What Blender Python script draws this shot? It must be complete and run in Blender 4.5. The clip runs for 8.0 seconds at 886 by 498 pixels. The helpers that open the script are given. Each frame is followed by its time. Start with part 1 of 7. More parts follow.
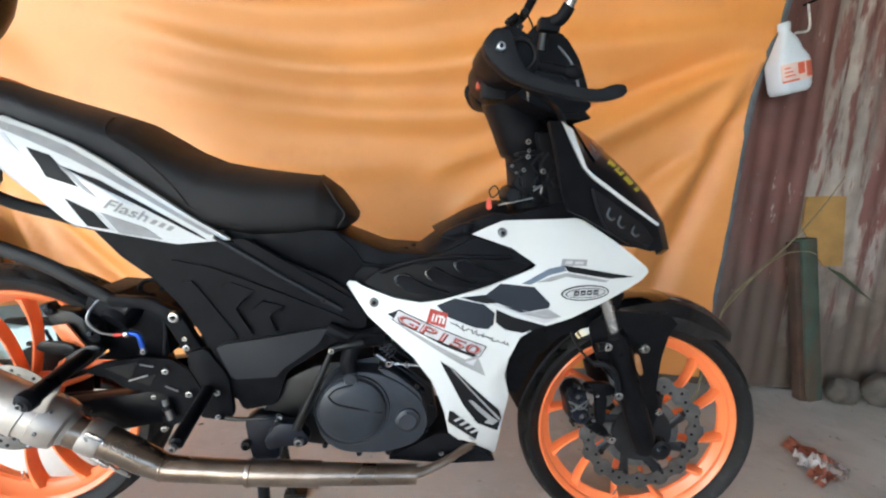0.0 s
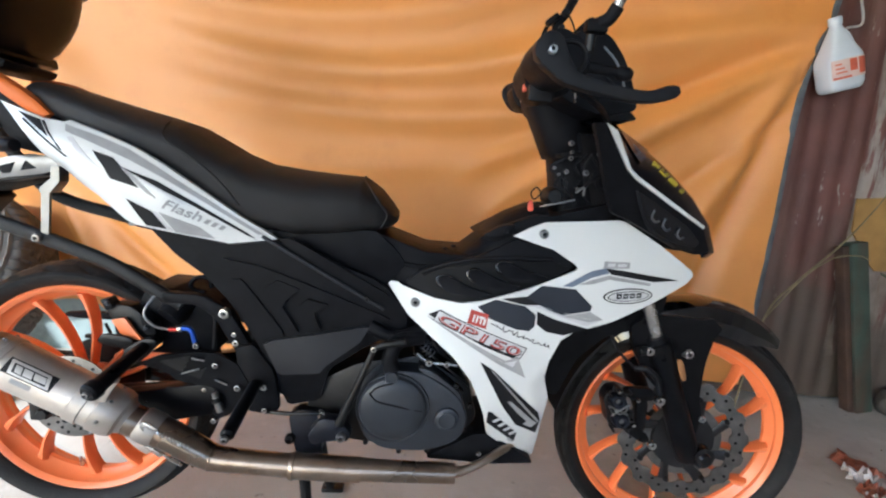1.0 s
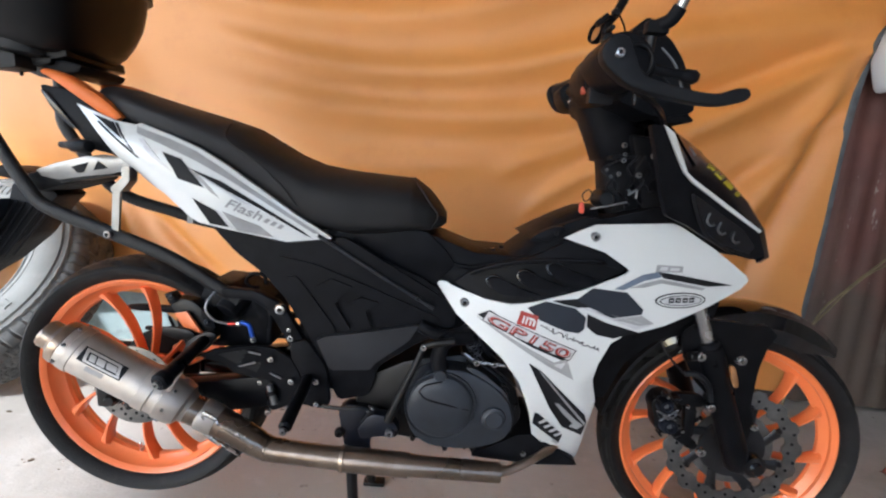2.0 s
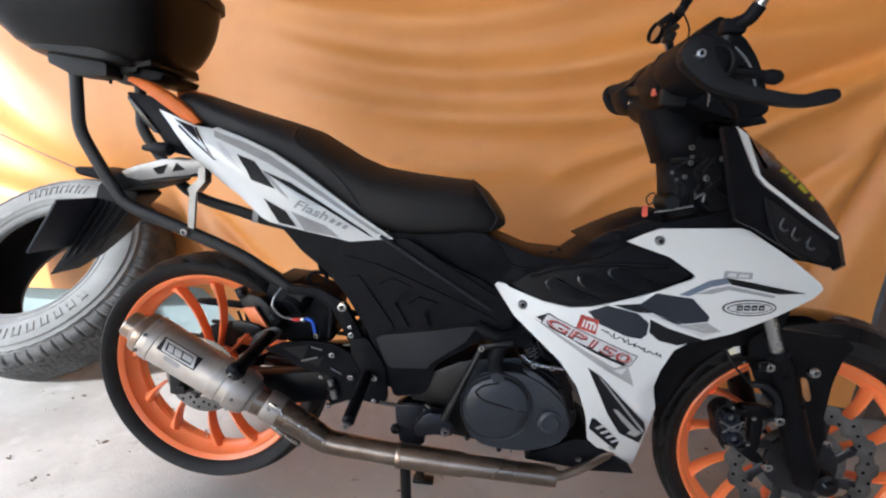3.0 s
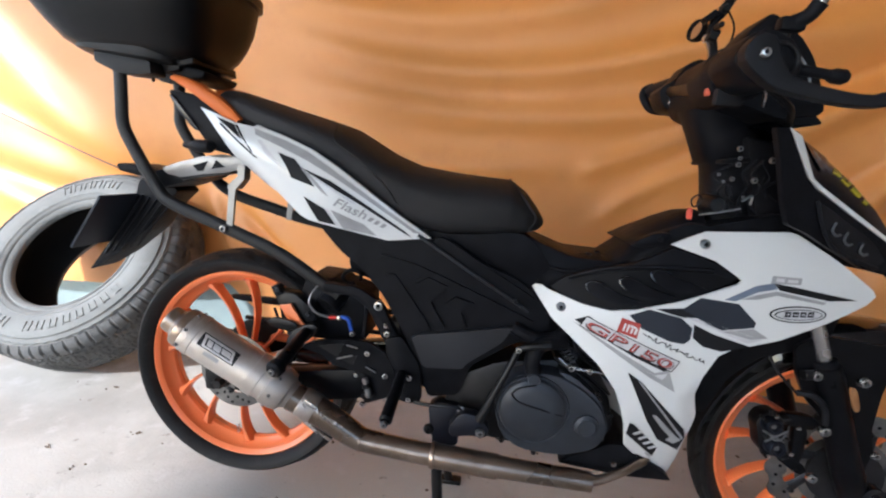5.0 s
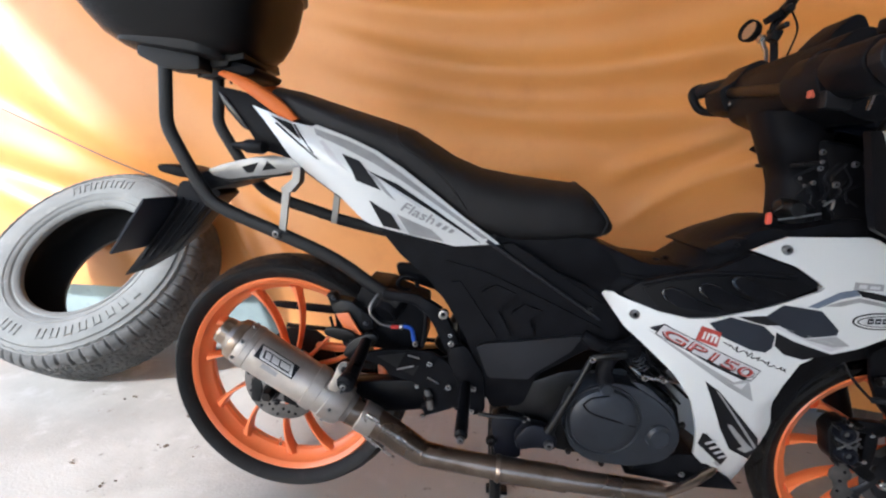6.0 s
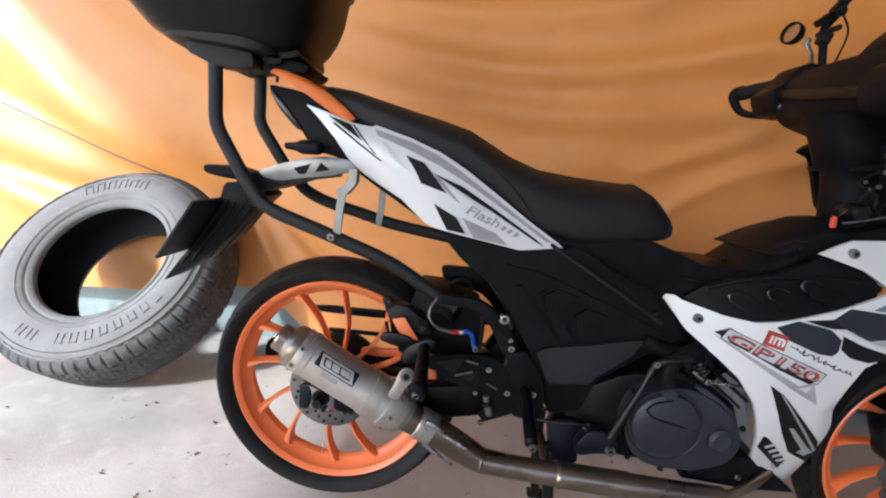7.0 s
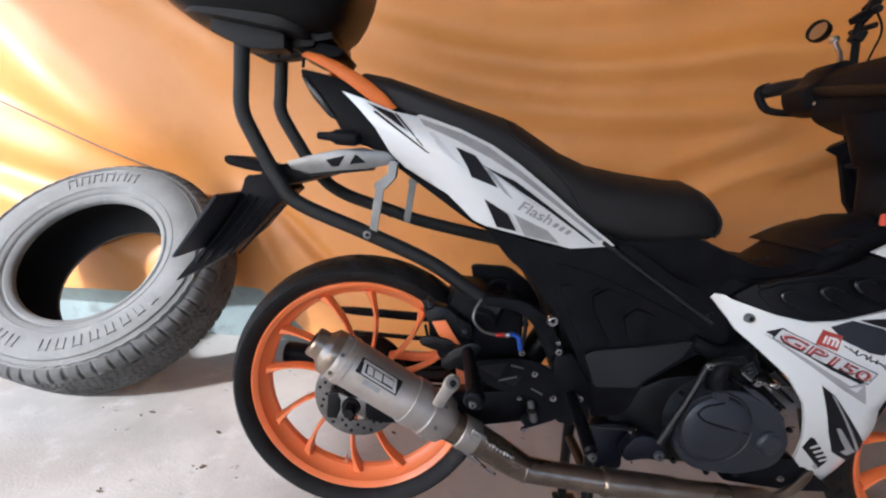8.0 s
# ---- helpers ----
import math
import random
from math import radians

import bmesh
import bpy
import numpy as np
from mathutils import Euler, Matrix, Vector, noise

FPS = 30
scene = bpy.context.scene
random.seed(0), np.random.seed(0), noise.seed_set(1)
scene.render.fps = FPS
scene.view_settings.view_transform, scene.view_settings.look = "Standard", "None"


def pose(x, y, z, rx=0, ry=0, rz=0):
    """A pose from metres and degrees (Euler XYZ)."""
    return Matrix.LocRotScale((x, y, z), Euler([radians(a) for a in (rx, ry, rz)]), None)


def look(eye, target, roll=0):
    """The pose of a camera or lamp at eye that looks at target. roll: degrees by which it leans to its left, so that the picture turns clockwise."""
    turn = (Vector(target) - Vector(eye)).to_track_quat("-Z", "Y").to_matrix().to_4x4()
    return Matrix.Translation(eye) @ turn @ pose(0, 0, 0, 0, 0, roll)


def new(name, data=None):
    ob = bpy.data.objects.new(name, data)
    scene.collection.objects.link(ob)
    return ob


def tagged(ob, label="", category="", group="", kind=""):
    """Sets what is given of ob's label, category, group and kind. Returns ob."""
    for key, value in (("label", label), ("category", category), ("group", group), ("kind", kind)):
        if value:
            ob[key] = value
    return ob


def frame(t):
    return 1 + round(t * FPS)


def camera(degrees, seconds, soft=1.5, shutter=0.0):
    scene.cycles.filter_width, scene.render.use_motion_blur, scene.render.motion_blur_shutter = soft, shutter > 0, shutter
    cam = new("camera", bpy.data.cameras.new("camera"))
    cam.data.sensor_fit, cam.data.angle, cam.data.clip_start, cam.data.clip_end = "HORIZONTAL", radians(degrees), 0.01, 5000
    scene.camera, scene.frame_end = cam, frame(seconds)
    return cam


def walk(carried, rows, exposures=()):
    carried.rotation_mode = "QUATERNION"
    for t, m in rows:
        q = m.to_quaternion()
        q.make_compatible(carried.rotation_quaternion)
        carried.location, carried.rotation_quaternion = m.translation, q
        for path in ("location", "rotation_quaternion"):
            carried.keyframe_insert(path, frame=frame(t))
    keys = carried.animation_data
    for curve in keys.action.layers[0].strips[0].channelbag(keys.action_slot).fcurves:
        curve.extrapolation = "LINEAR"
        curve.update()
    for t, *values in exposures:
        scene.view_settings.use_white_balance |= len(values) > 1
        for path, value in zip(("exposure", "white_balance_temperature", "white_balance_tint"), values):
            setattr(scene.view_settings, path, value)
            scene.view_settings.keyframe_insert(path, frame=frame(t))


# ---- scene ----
cam = camera(89.46, 8.0, soft=2.2)
# seconds, eye, heading, pitch, roll
ROWS = [
    (0.0, 0.7051, -0.8925, 0.8099, -6.962, -9.119, 3.605),
    (0.5, 0.6868, -0.8925, 0.8114, -5.681, -9.299, 3.756),
    (1.0, 0.6744, -0.8951, 0.8112, -3.753, -9.339, 3.654),
    (1.5, 0.6444, -0.8975, 0.8147, -1.895, -9.74, 3.892),
    (2.8, 0.5918, -0.9109, 0.8116, 2.441, -9.758, 3.934),
    (3.0, 0.5777, -0.9124, 0.8117, 3.71, -9.849, 4.078),
    (3.5, 0.5686, -0.9149, 0.8095, 4.58, -9.847, 4.345),
    (4.0, 0.5612, -0.9157, 0.8106, 5.329, -10.017, 4.54),
    (5.5, 0.4711, -0.9006, 0.8097, 5.492, -10.267, 4.58),
    (6.0, 0.379, -0.8879, 0.8067, 3.724, -10.31, 4.748),
    (6.5, 0.3305, -0.8843, 0.8057, 2.804, -10.271, 4.875),
    (7.0, 0.2448, -0.8782, 0.8031, 2.151, -10.442, 4.958),
    (7.5, 0.1881, -0.8667, 0.7944, 1.484, -10.461, 5.096),
    (8.0, 0.1228, -0.8346, 0.7836, -1.093, -10.376, 5.529),
]


def eye_pose(x, y, z, yaw, pitch, roll):
    a, b = radians(yaw), radians(pitch)
    way = Vector((-math.sin(a) * math.cos(b), math.cos(a) * math.cos(b), math.sin(b)))
    return look((x, y, z), Vector((x, y, z)) + way, roll)


walk(cam, [(t, eye_pose(*r)) for t, *r in ROWS],
     exposures=[(0.0, 2.37, 5750, 4), (0.5, 2.27, 5760, 5), (1.0, 2.08, 5770, 7), (1.5, 1.96, 5790, 9), (2.2, 1.84, 5800, 10), (3.0, 1.74, 5800, 11),
                (4.0, 1.73, 5780, 11), (5.5, 1.73, 5780, 11), (7.0, 1.64, 5800, 12), (8.0, 1.53, 5810, 14)])


# ---- daylight: open yard, one added roof edge that shades the motorcycle ----
world = bpy.data.worlds.new("world")
scene.world = world
world.use_nodes = True
wn = world.node_tree.nodes
sky = wn.new("ShaderNodeTexSky")
sky.sky_type, sky.sun_disc = "NISHITA", False
SUN_WAY = Vector((1.0, 1.3, -0.94)).normalized()
sky.sun_elevation = math.asin(-SUN_WAY.z)
sky.sun_rotation = math.atan2(-SUN_WAY.x, -SUN_WAY.y)
wn["Background"].inputs[1].default_value = 0.148
world.node_tree.links.new(sky.outputs[0], wn["Background"].inputs[0])
sun = new("sun", bpy.data.lights.new("sun", "SUN"))
sun.data.energy, sun.data.angle, sun.data.color = 2.15, radians(3.0), (1.0, 0.975, 0.94)
sun.matrix_world = look((0, 0, 6), Vector((0, 0, 6)) + SUN_WAY)


# ---- materials ----
def mat(name, col, rough=0.5, metal=0.0, var=0.15, scale=14.0, bump=0.1, fine=160.0, coat=0.0, rvar=0.12, spec=0.5):
    m = bpy.data.materials.new(name)
    m.use_nodes = True
    nt = m.node_tree
    n, l = nt.nodes, nt.links
    b = n["Principled BSDF"]
    b.inputs["Metallic"].default_value = metal
    b.inputs["Coat Weight"].default_value = coat
    b.inputs["Coat Roughness"].default_value = 0.06
    b.inputs["Specular IOR Level"].default_value = spec
    tc = n.new("ShaderNodeTexCoord")
    no = n.new("ShaderNodeTexNoise")
    no.inputs["Scale"].default_value, no.inputs["Detail"].default_value = scale, 5
    l.new(tc.outputs["Object"], no.inputs["Vector"])
    ramp = n.new("ShaderNodeValToRGB")
    ramp.color_ramp.elements[0].position, ramp.color_ramp.elements[1].position = 0.3, 0.72
    ramp.color_ramp.elements[0].color = (*[c * (1 - var) for c in col], 1)
    ramp.color_ramp.elements[1].color = (*[min(1, c * (1 + var)) for c in col], 1)
    l.new(no.outputs["Fac"], ramp.inputs["Fac"])
    l.new(ramp.outputs["Color"], b.inputs["Base Color"])
    fi = n.new("ShaderNodeTexNoise")
    fi.inputs["Scale"].default_value, fi.inputs["Detail"].default_value = fine, 3
    l.new(tc.outputs["Object"], fi.inputs["Vector"])
    mr = n.new("ShaderNodeMapRange")
    mr.inputs["To Min"].default_value = max(0.02, rough - rvar)
    mr.inputs["To Max"].default_value = min(1, rough + rvar)
    l.new(no.outputs["Fac"], mr.inputs["Value"])
    l.new(mr.outputs["Result"], b.inputs["Roughness"])
    if bump:
        bu = n.new("ShaderNodeBump")
        bu.inputs["Strength"].default_value, bu.inputs["Distance"].default_value = bump, 0.002
        l.new(fi.outputs["Fac"], bu.inputs["Height"])
        l.new(bu.outputs["Normal"], b.inputs["Normal"])
    return m


def second_layer(m, col, scale, low, high, rough=None, stretch=(1, 1, 1), detail=7.0, dist=0.0):
    """Patches of another colour over a material, where a noise is high."""
    n, l = m.node_tree.nodes, m.node_tree.links
    b = n["Principled BSDF"]
    old = b.inputs["Base Color"].links[0].from_socket
    tc = n.new("ShaderNodeTexCoord")
    mp = n.new("ShaderNodeMapping")
    mp.inputs["Scale"].default_value = stretch
    l.new(tc.outputs["Object"], mp.inputs["Vector"])
    no = n.new("ShaderNodeTexNoise")
    no.inputs["Scale"].default_value, no.inputs["Detail"].default_value = scale, detail
    no.inputs["Roughness"].default_value = 0.62
    no.inputs["Distortion"].default_value = dist
    l.new(mp.outputs["Vector"], no.inputs["Vector"])
    rp = n.new("ShaderNodeValToRGB")
    rp.color_ramp.elements[0].position, rp.color_ramp.elements[1].position = low, high
    l.new(no.outputs["Fac"], rp.inputs["Fac"])
    mx = n.new("ShaderNodeMix")
    mx.data_type = "RGBA"
    l.new(rp.outputs["Color"], mx.inputs["Factor"])
    l.new(old, mx.inputs["A"])
    mx.inputs["B"].default_value = (*col, 1)
    l.new(mx.outputs["Result"], b.inputs["Base Color"])
    return m


TARP = mat("tarp_cloth", (0.76, 0.308, 0.066), 0.55, var=0.07, scale=1.6, bump=0.2, fine=420, spec=0.75, rvar=0.05)
TARP.node_tree.nodes["Principled BSDF"].inputs["Coat Weight"].default_value = 0.38
TARP.node_tree.nodes["Principled BSDF"].inputs["Coat Roughness"].default_value = 0.42
second_layer(TARP, (0.71, 0.268, 0.052), 5.0, 0.52, 0.75)
CONCRETE = mat("concrete", (0.525, 0.505, 0.460), 0.9, var=0.10, scale=2.2, bump=0.4, fine=150, spec=0.2)
second_layer(CONCRETE, (0.36, 0.338, 0.298), 1.3, 0.46, 0.72, detail=9)
second_layer(CONCRETE, (0.315, 0.288, 0.252), 2.6, 0.52, 0.85, dist=0.4)
second_layer(CONCRETE, (0.25, 0.226, 0.198), 26.0, 0.64, 0.72)
second_layer(CONCRETE, (0.57, 0.55, 0.52), 11.0, 0.55, 0.75)
WALLPAINT = mat("wall_paint", (0.26, 0.325, 0.325), 0.8, var=0.18, scale=5, bump=0.5, fine=60)
second_layer(WALLPAINT, (0.16, 0.19, 0.19), 7.0, 0.56, 0.72)
IRON = mat("painted_iron", (0.122, 0.050, 0.043), 0.6, var=0.3, scale=6, bump=0.35, fine=120)
second_layer(IRON, (0.155, 0.090, 0.075), 9.0, 0.5, 0.66, stretch=(1, 1, 0.14))
second_layer(IRON, (0.30, 0.26, 0.24), 34.0, 0.64, 0.69, stretch=(1, 1, 0.3), detail=10, dist=0.3)
IRON_WORN = mat("peeling_iron", (0.30, 0.262, 0.24), 0.7, var=0.3, scale=9, bump=0.5, fine=120)
second_layer(IRON_WORN, (0.15, 0.105, 0.090), 7.0, 0.42, 0.66, stretch=(1, 1, 0.12), detail=9)
second_layer(IRON_WORN, (0.145, 0.062, 0.054), 24.0, 0.50, 0.57, stretch=(1, 1, 0.16), detail=12, dist=0.2)
second_layer(IRON_WORN, (0.145, 0.062, 0.054), 4.0, 0.52, 0.60, stretch=(1, 1, 0.22), detail=12, dist=0.15)
second_layer(IRON_WORN, (0.34, 0.32, 0.30), 55.0, 0.66, 0.70, stretch=(1, 1, 0.4), detail=6)


def rust_foot(m, col, low, high):
    """Bare rusted iron that creeps up from the foot of a sheet with a ragged edge."""
    n, l = m.node_tree.nodes, m.node_tree.links
    b = n["Principled BSDF"]
    old = b.inputs["Base Color"].links[0].from_socket
    tc = n.new("ShaderNodeTexCoord")
    xyz = n.new("ShaderNodeSeparateXYZ")
    l.new(tc.outputs["Object"], xyz.inputs[0])
    no = n.new("ShaderNodeTexNoise")
    no.inputs["Scale"].default_value, no.inputs["Detail"].default_value = 7.0, 9
    l.new(tc.outputs["Object"], no.inputs["Vector"])
    add = n.new("ShaderNodeMath")
    add.operation = "MULTIPLY_ADD"
    l.new(no.outputs["Fac"], add.inputs[0])
    add.inputs[1].default_value = 0.9
    l.new(xyz.outputs["Z"], add.inputs[2])
    mr = n.new("ShaderNodeMapRange")
    mr.inputs["From Min"].default_value, mr.inputs["From Max"].default_value = low, high
    mr.inputs["To Min"].default_value, mr.inputs["To Max"].default_value = 1.0, 0.0
    l.new(add.outputs[0], mr.inputs["Value"])
    mx = n.new("ShaderNodeMix")
    mx.data_type = "RGBA"
    l.new(mr.outputs["Result"], mx.inputs["Factor"])
    l.new(old, mx.inputs["A"])
    mx.inputs["B"].default_value = (*col, 1)
    l.new(mx.outputs["Result"], b.inputs["Base Color"])


rust_foot(IRON, (0.088, 0.066, 0.053), 0.74, 1.12)
rust_foot(IRON_WORN, (0.100, 0.080, 0.066), 0.70, 1.12)
ROOFING = mat("roof_sheet", (0.33, 0.31, 0.30), 0.6, metal=0.3, var=0.25, scale=2)
BLACK = mat("black_plastic", (0.0078, 0.0080, 0.0100), 0.44, var=0.3, scale=30, bump=0.3, fine=700, rvar=0.08, spec=0.09)
VENT = mat("satin_vent_plastic", (0.009, 0.0095, 0.012), 0.26, var=0.2, scale=24, bump=0.1, fine=600, spec=0.6)
# deeper black that stands in for shade in recesses
RECESS_SHADE = mat("recess_shade_plastic", (0.0045, 0.0045, 0.0055), 0.55, var=0.25, scale=24, bump=0.2, fine=600, spec=0.12)
BLACK_DEEP = mat("deep_black_plastic", (0.0052, 0.0053, 0.0066), 0.30, var=0.3, scale=30, bump=0.15, fine=700, rvar=0.08, spec=0.12)
BLACK_SOFT = mat("black_trim_plastic", (0.0105, 0.0109, 0.0132), 0.46, var=0.25, scale=24, bump=0.25, fine=600, spec=0.17)
SATIN = mat("satin_charcoal_plastic", (0.015, 0.016, 0.020), 0.40, var=0.2, scale=18, bump=0.2, fine=600, spec=0.5)
GLOSS = mat("black_gloss_paint", (0.004, 0.004, 0.0055), 0.14, var=0.2, scale=10, bump=0.0, coat=0.2, rvar=0.05, spec=0.35)
VINYL = mat("black_seat_vinyl", (0.0135, 0.013, 0.014), 0.55, var=0.2, scale=18, bump=0.5, fine=900, rvar=0.07, spec=0.25)
VINYL_REAR = mat("pillion_seat_vinyl", (0.018, 0.0175, 0.019), 0.52, var=0.2, scale=18, bump=0.5, fine=700, rvar=0.07, spec=0.25)
ENGINE = mat("engine_grey_paint", (0.035, 0.040, 0.050), 0.38, var=0.25, scale=16, bump=0.35, fine=420, metal=0.25)
DARK_METAL = mat("dark_steel", (0.011, 0.011, 0.012), 0.38, metal=0.5, var=0.35, scale=25, bump=0.2)
BLUE_STEEL = mat("blued_steel", (0.008, 0.010, 0.018), 0.40, metal=0.4, var=0.4, scale=25, bump=0.2)
WHITE = mat("white_gloss_paint", (0.725, 0.738, 0.732), 0.24, var=0.02, scale=6, bump=0.0, coat=0.4, rvar=0.05)
GUARD = mat("deep_gloss_black_paint", (0.0030, 0.0034, 0.0050), 0.10, var=0.1, scale=10, bump=0.0, coat=0.8, rvar=0.03, spec=0.5)
NOSE = mat("blue_black_gloss_paint", (0.0035, 0.0050, 0.0090), 0.22, var=0.1, scale=10, bump=0.0, rvar=0.05, spec=0.22)
ORANGE = mat("orange_wheel_paint", (0.92, 0.235, 0.075), 0.34, var=0.06, scale=9, bump=0.05, coat=0.25, rvar=0.08)
ORANGE_RAIL = mat("orange_grab_rail", (0.66, 0.16, 0.032), 0.5, var=0.1, scale=14, bump=0.15, spec=0.25)
RUBBER = mat("tyre_rubber", (0.0095, 0.0095, 0.0102), 0.58, var=0.35, scale=22, bump=0.6, fine=300, spec=0.25)
second_layer(RUBBER, (0.035, 0.033, 0.031), 14.0, 0.56, 0.75)
OLD_RUBBER = mat("dusty_tyre_rubber", (0.205, 0.209, 0.200), 0.88, var=0.12, scale=9, bump=0.6, fine=220, spec=0.15)
second_layer(OLD_RUBBER, (0.155, 0.155, 0.150), 6.0, 0.50, 0.80)
second_layer(OLD_RUBBER, (0.275, 0.275, 0.262), 24.0, 0.58, 0.76)
TREAD_OLD = mat("worn_tread_rubber", (0.100, 0.100, 0.098), 0.85, var=0.3, scale=14, bump=0.6, fine=240, spec=0.2)
second_layer(TREAD_OLD, (0.14, 0.14, 0.14), 16.0, 0.55, 0.75)
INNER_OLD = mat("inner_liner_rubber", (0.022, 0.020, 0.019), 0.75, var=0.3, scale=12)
TITANIUM = mat("brushed_titanium", (0.53, 0.488, 0.445), 0.47, metal=0.82, var=0.18, scale=16, bump=0.2, fine=500)
second_layer(TITANIUM, (0.36, 0.32, 0.285), 7.0, 0.52, 0.74)
PIPE = mat("heat_stained_pipe", (0.36, 0.285, 0.225), 0.30, metal=0.95, var=0.35, scale=8, bump=0.1)
second_layer(PIPE, (0.19, 0.135, 0.10), 9.0, 0.5, 0.7)
STEEL = mat("bright_steel", (0.62, 0.61, 0.60), 0.26, metal=1.0, var=0.15, scale=30, bump=0.1)
ALU = mat("raw_aluminium", (0.25, 0.25, 0.25), 0.38, metal=0.9, var=0.2, scale=22, bump=0.3, fine=300)
DISC = mat("brake_disc_steel", (0.20, 0.196, 0.19), 0.36, metal=0.9, var=0.3, scale=30, bump=0.3, fine=300)
CARRIER = mat("dark_disc_carrier", (0.030, 0.030, 0.033), 0.4, metal=0.6, var=0.3, scale=30, bump=0.2)
RACK = mat("black_powder_coat", (0.011, 0.0112, 0.0125), 0.46, var=0.2, scale=30, bump=0.5, fine=800, spec=0.3)
CASE = mat("top_case_plastic", (0.0052, 0.0050, 0.0054), 0.33, var=0.25, scale=10, bump=0.35, fine=900, rvar=0.05, spec=0.18)
LENS = mat("smoked_lens", (0.010, 0.010, 0.013), 0.18, var=0.2, bump=0.0, spec=0.4)
LED = mat("headlight_reflector", (0.20, 0.205, 0.22), 0.3, metal=0.8, var=0.1, bump=0.0)
TAIL_RED = mat("amber_reflector", (0.32, 0.15, 0.06), 0.25, var=0.25, bump=0.0, coat=0.3)
DK_DECAL = mat("dark_grey_decal", (0.026, 0.030, 0.040), 0.5, var=0.12, scale=12, bump=0.1, spec=0.2)
BK_DECAL = mat("black_decal", (0.010, 0.010, 0.012), 0.5, var=0.1, bump=0.0, spec=0.2)
GY_DECAL = mat("grey_decal", (0.33, 0.33, 0.335), 0.35, var=0.15, scale=30, bump=0.0)
BADGE_PALE = mat("pale_badge_print", (0.60, 0.58, 0.55), 0.4, metal=0.3, var=0.1, scale=40, bump=0.0)
BADGE_GREY = mat("grey_lettering", (0.31, 0.31, 0.315), 0.35, var=0.15, scale=40, bump=0.0)
LG_DECAL = mat("light_grey_decal", (0.56, 0.56, 0.575), 0.3, var=0.08, scale=30, bump=0.0)
RED_DECAL = mat("red_decal", (0.40, 0.045, 0.032), 0.35, var=0.2, scale=40, bump=0.0)
NOSE_SKY = mat("blue_sky_reflection", (0.016, 0.040, 0.075), 0.25, var=0.2, bump=0.0, spec=0.3)
BLUE_DECAL = mat("blue_grey_decal", (0.17, 0.205, 0.27), 0.25, var=0.2, bump=0.0)
YELLOW = mat("yellow_lettering", (0.50, 0.42, 0.03), 0.45, var=0.1, bump=0.0)
RED = mat("red_anodised", (0.45, 0.04, 0.03), 0.3, metal=0.5, var=0.1, bump=0.0)
BLUE = mat("blue_anodised", (0.03, 0.10, 0.50), 0.3, metal=0.5, var=0.1, bump=0.0)
TAG_RED = mat("red_key_tag", (0.70, 0.10, 0.06), 0.45, var=0.1, bump=0.0)
GLASS_DARK = mat("mirror_glass", (0.55, 0.55, 0.55), 0.03, metal=1.0, var=0.02, bump=0.0, rvar=0.0)
JUG = mat("milky_plastic", (0.58, 0.64, 0.72), 0.45, var=0.06, scale=8, bump=0.1)
JUG_LABEL = mat("jug_label_paper", (0.66, 0.50, 0.47), 0.6, var=0.08, scale=30)
JUG_RED = mat("jug_label_red", (0.55, 0.11, 0.06), 0.55, var=0.2, scale=25)
GREEN_WOOD = mat("green_painted_wood", (0.040, 0.062, 0.048), 0.75, var=0.4, scale=9, bump=0.6, fine=80)
second_layer(GREEN_WOOD, (0.075, 0.045, 0.03), 7.0, 0.5, 0.66, stretch=(1, 1, 0.2))
YELLOW_PAINT = mat("yellow_paint", (0.30, 0.175, 0.055), 0.8, var=0.3, scale=9, bump=0.4)
STONE = mat("grey_stone", (0.085, 0.075, 0.066), 0.9, var=0.4, scale=12, bump=0.8, fine=70)
TWIG = mat("dry_stem", (0.20, 0.17, 0.10), 0.8, var=0.3, scale=30)
LEAF = mat("dark_green_leaf", (0.03, 0.05, 0.022), 0.5, var=0.3, scale=30)
LITTER = mat("dry_leaf_litter", (0.12, 0.085, 0.055), 0.85, var=0.5, scale=60)
WRAP_RED = mat("red_wrapper_foil", (0.30, 0.10, 0.06), 0.45, var=0.5, scale=40)
WRAP_GREY = mat("dull_foil", (0.26, 0.23, 0.22), 0.4, metal=0.3, var=0.4, scale=60)
WRAP_WHITE = mat("white_wrapper_foil", (0.55, 0.53, 0.52), 0.4, var=0.3, scale=40)
EDGE_TRIM = mat("tarp_hem", (0.10, 0.11, 0.125), 0.7, var=0.3, scale=20)


# ---- building tools ----
from mathutils.geometry import tessellate_polygon

BASE = {}


def part(name, bm, material, parent=None, label="", angle=38.0, basis=None):
    bmesh.ops.recalc_face_normals(bm, faces=bm.faces[:])
    for f in bm.faces:
        f.smooth = True
    for e in bm.edges:
        if len(e.link_faces) == 2 and e.calc_face_angle(0.0) > radians(angle):
            e.smooth = False
    me = bpy.data.meshes.new(name)
    bm.to_mesh(me)
    bm.free()
    me.materials.append(material)
    return hang(new(name, me), parent, label, basis)


def hang(ob, parent=None, label="", basis=None):
    if parent is not None:
        ob.parent = parent
        ob.matrix_parent_inverse = BASE.get(parent.name, Matrix()).inverted()
    if basis is not None:
        ob.matrix_basis = basis
        BASE[ob.name] = basis.copy()
    if label:
        ob["label"] = label
    return ob


def thing(name, at, label, category, group="", kind=""):
    ob = new(name)
    ob.empty_display_size = 0.05
    ob.matrix_basis = Matrix.Translation(at)
    BASE[ob.name] = Matrix.Translation(at)
    return tagged(ob, label, category, group, kind)


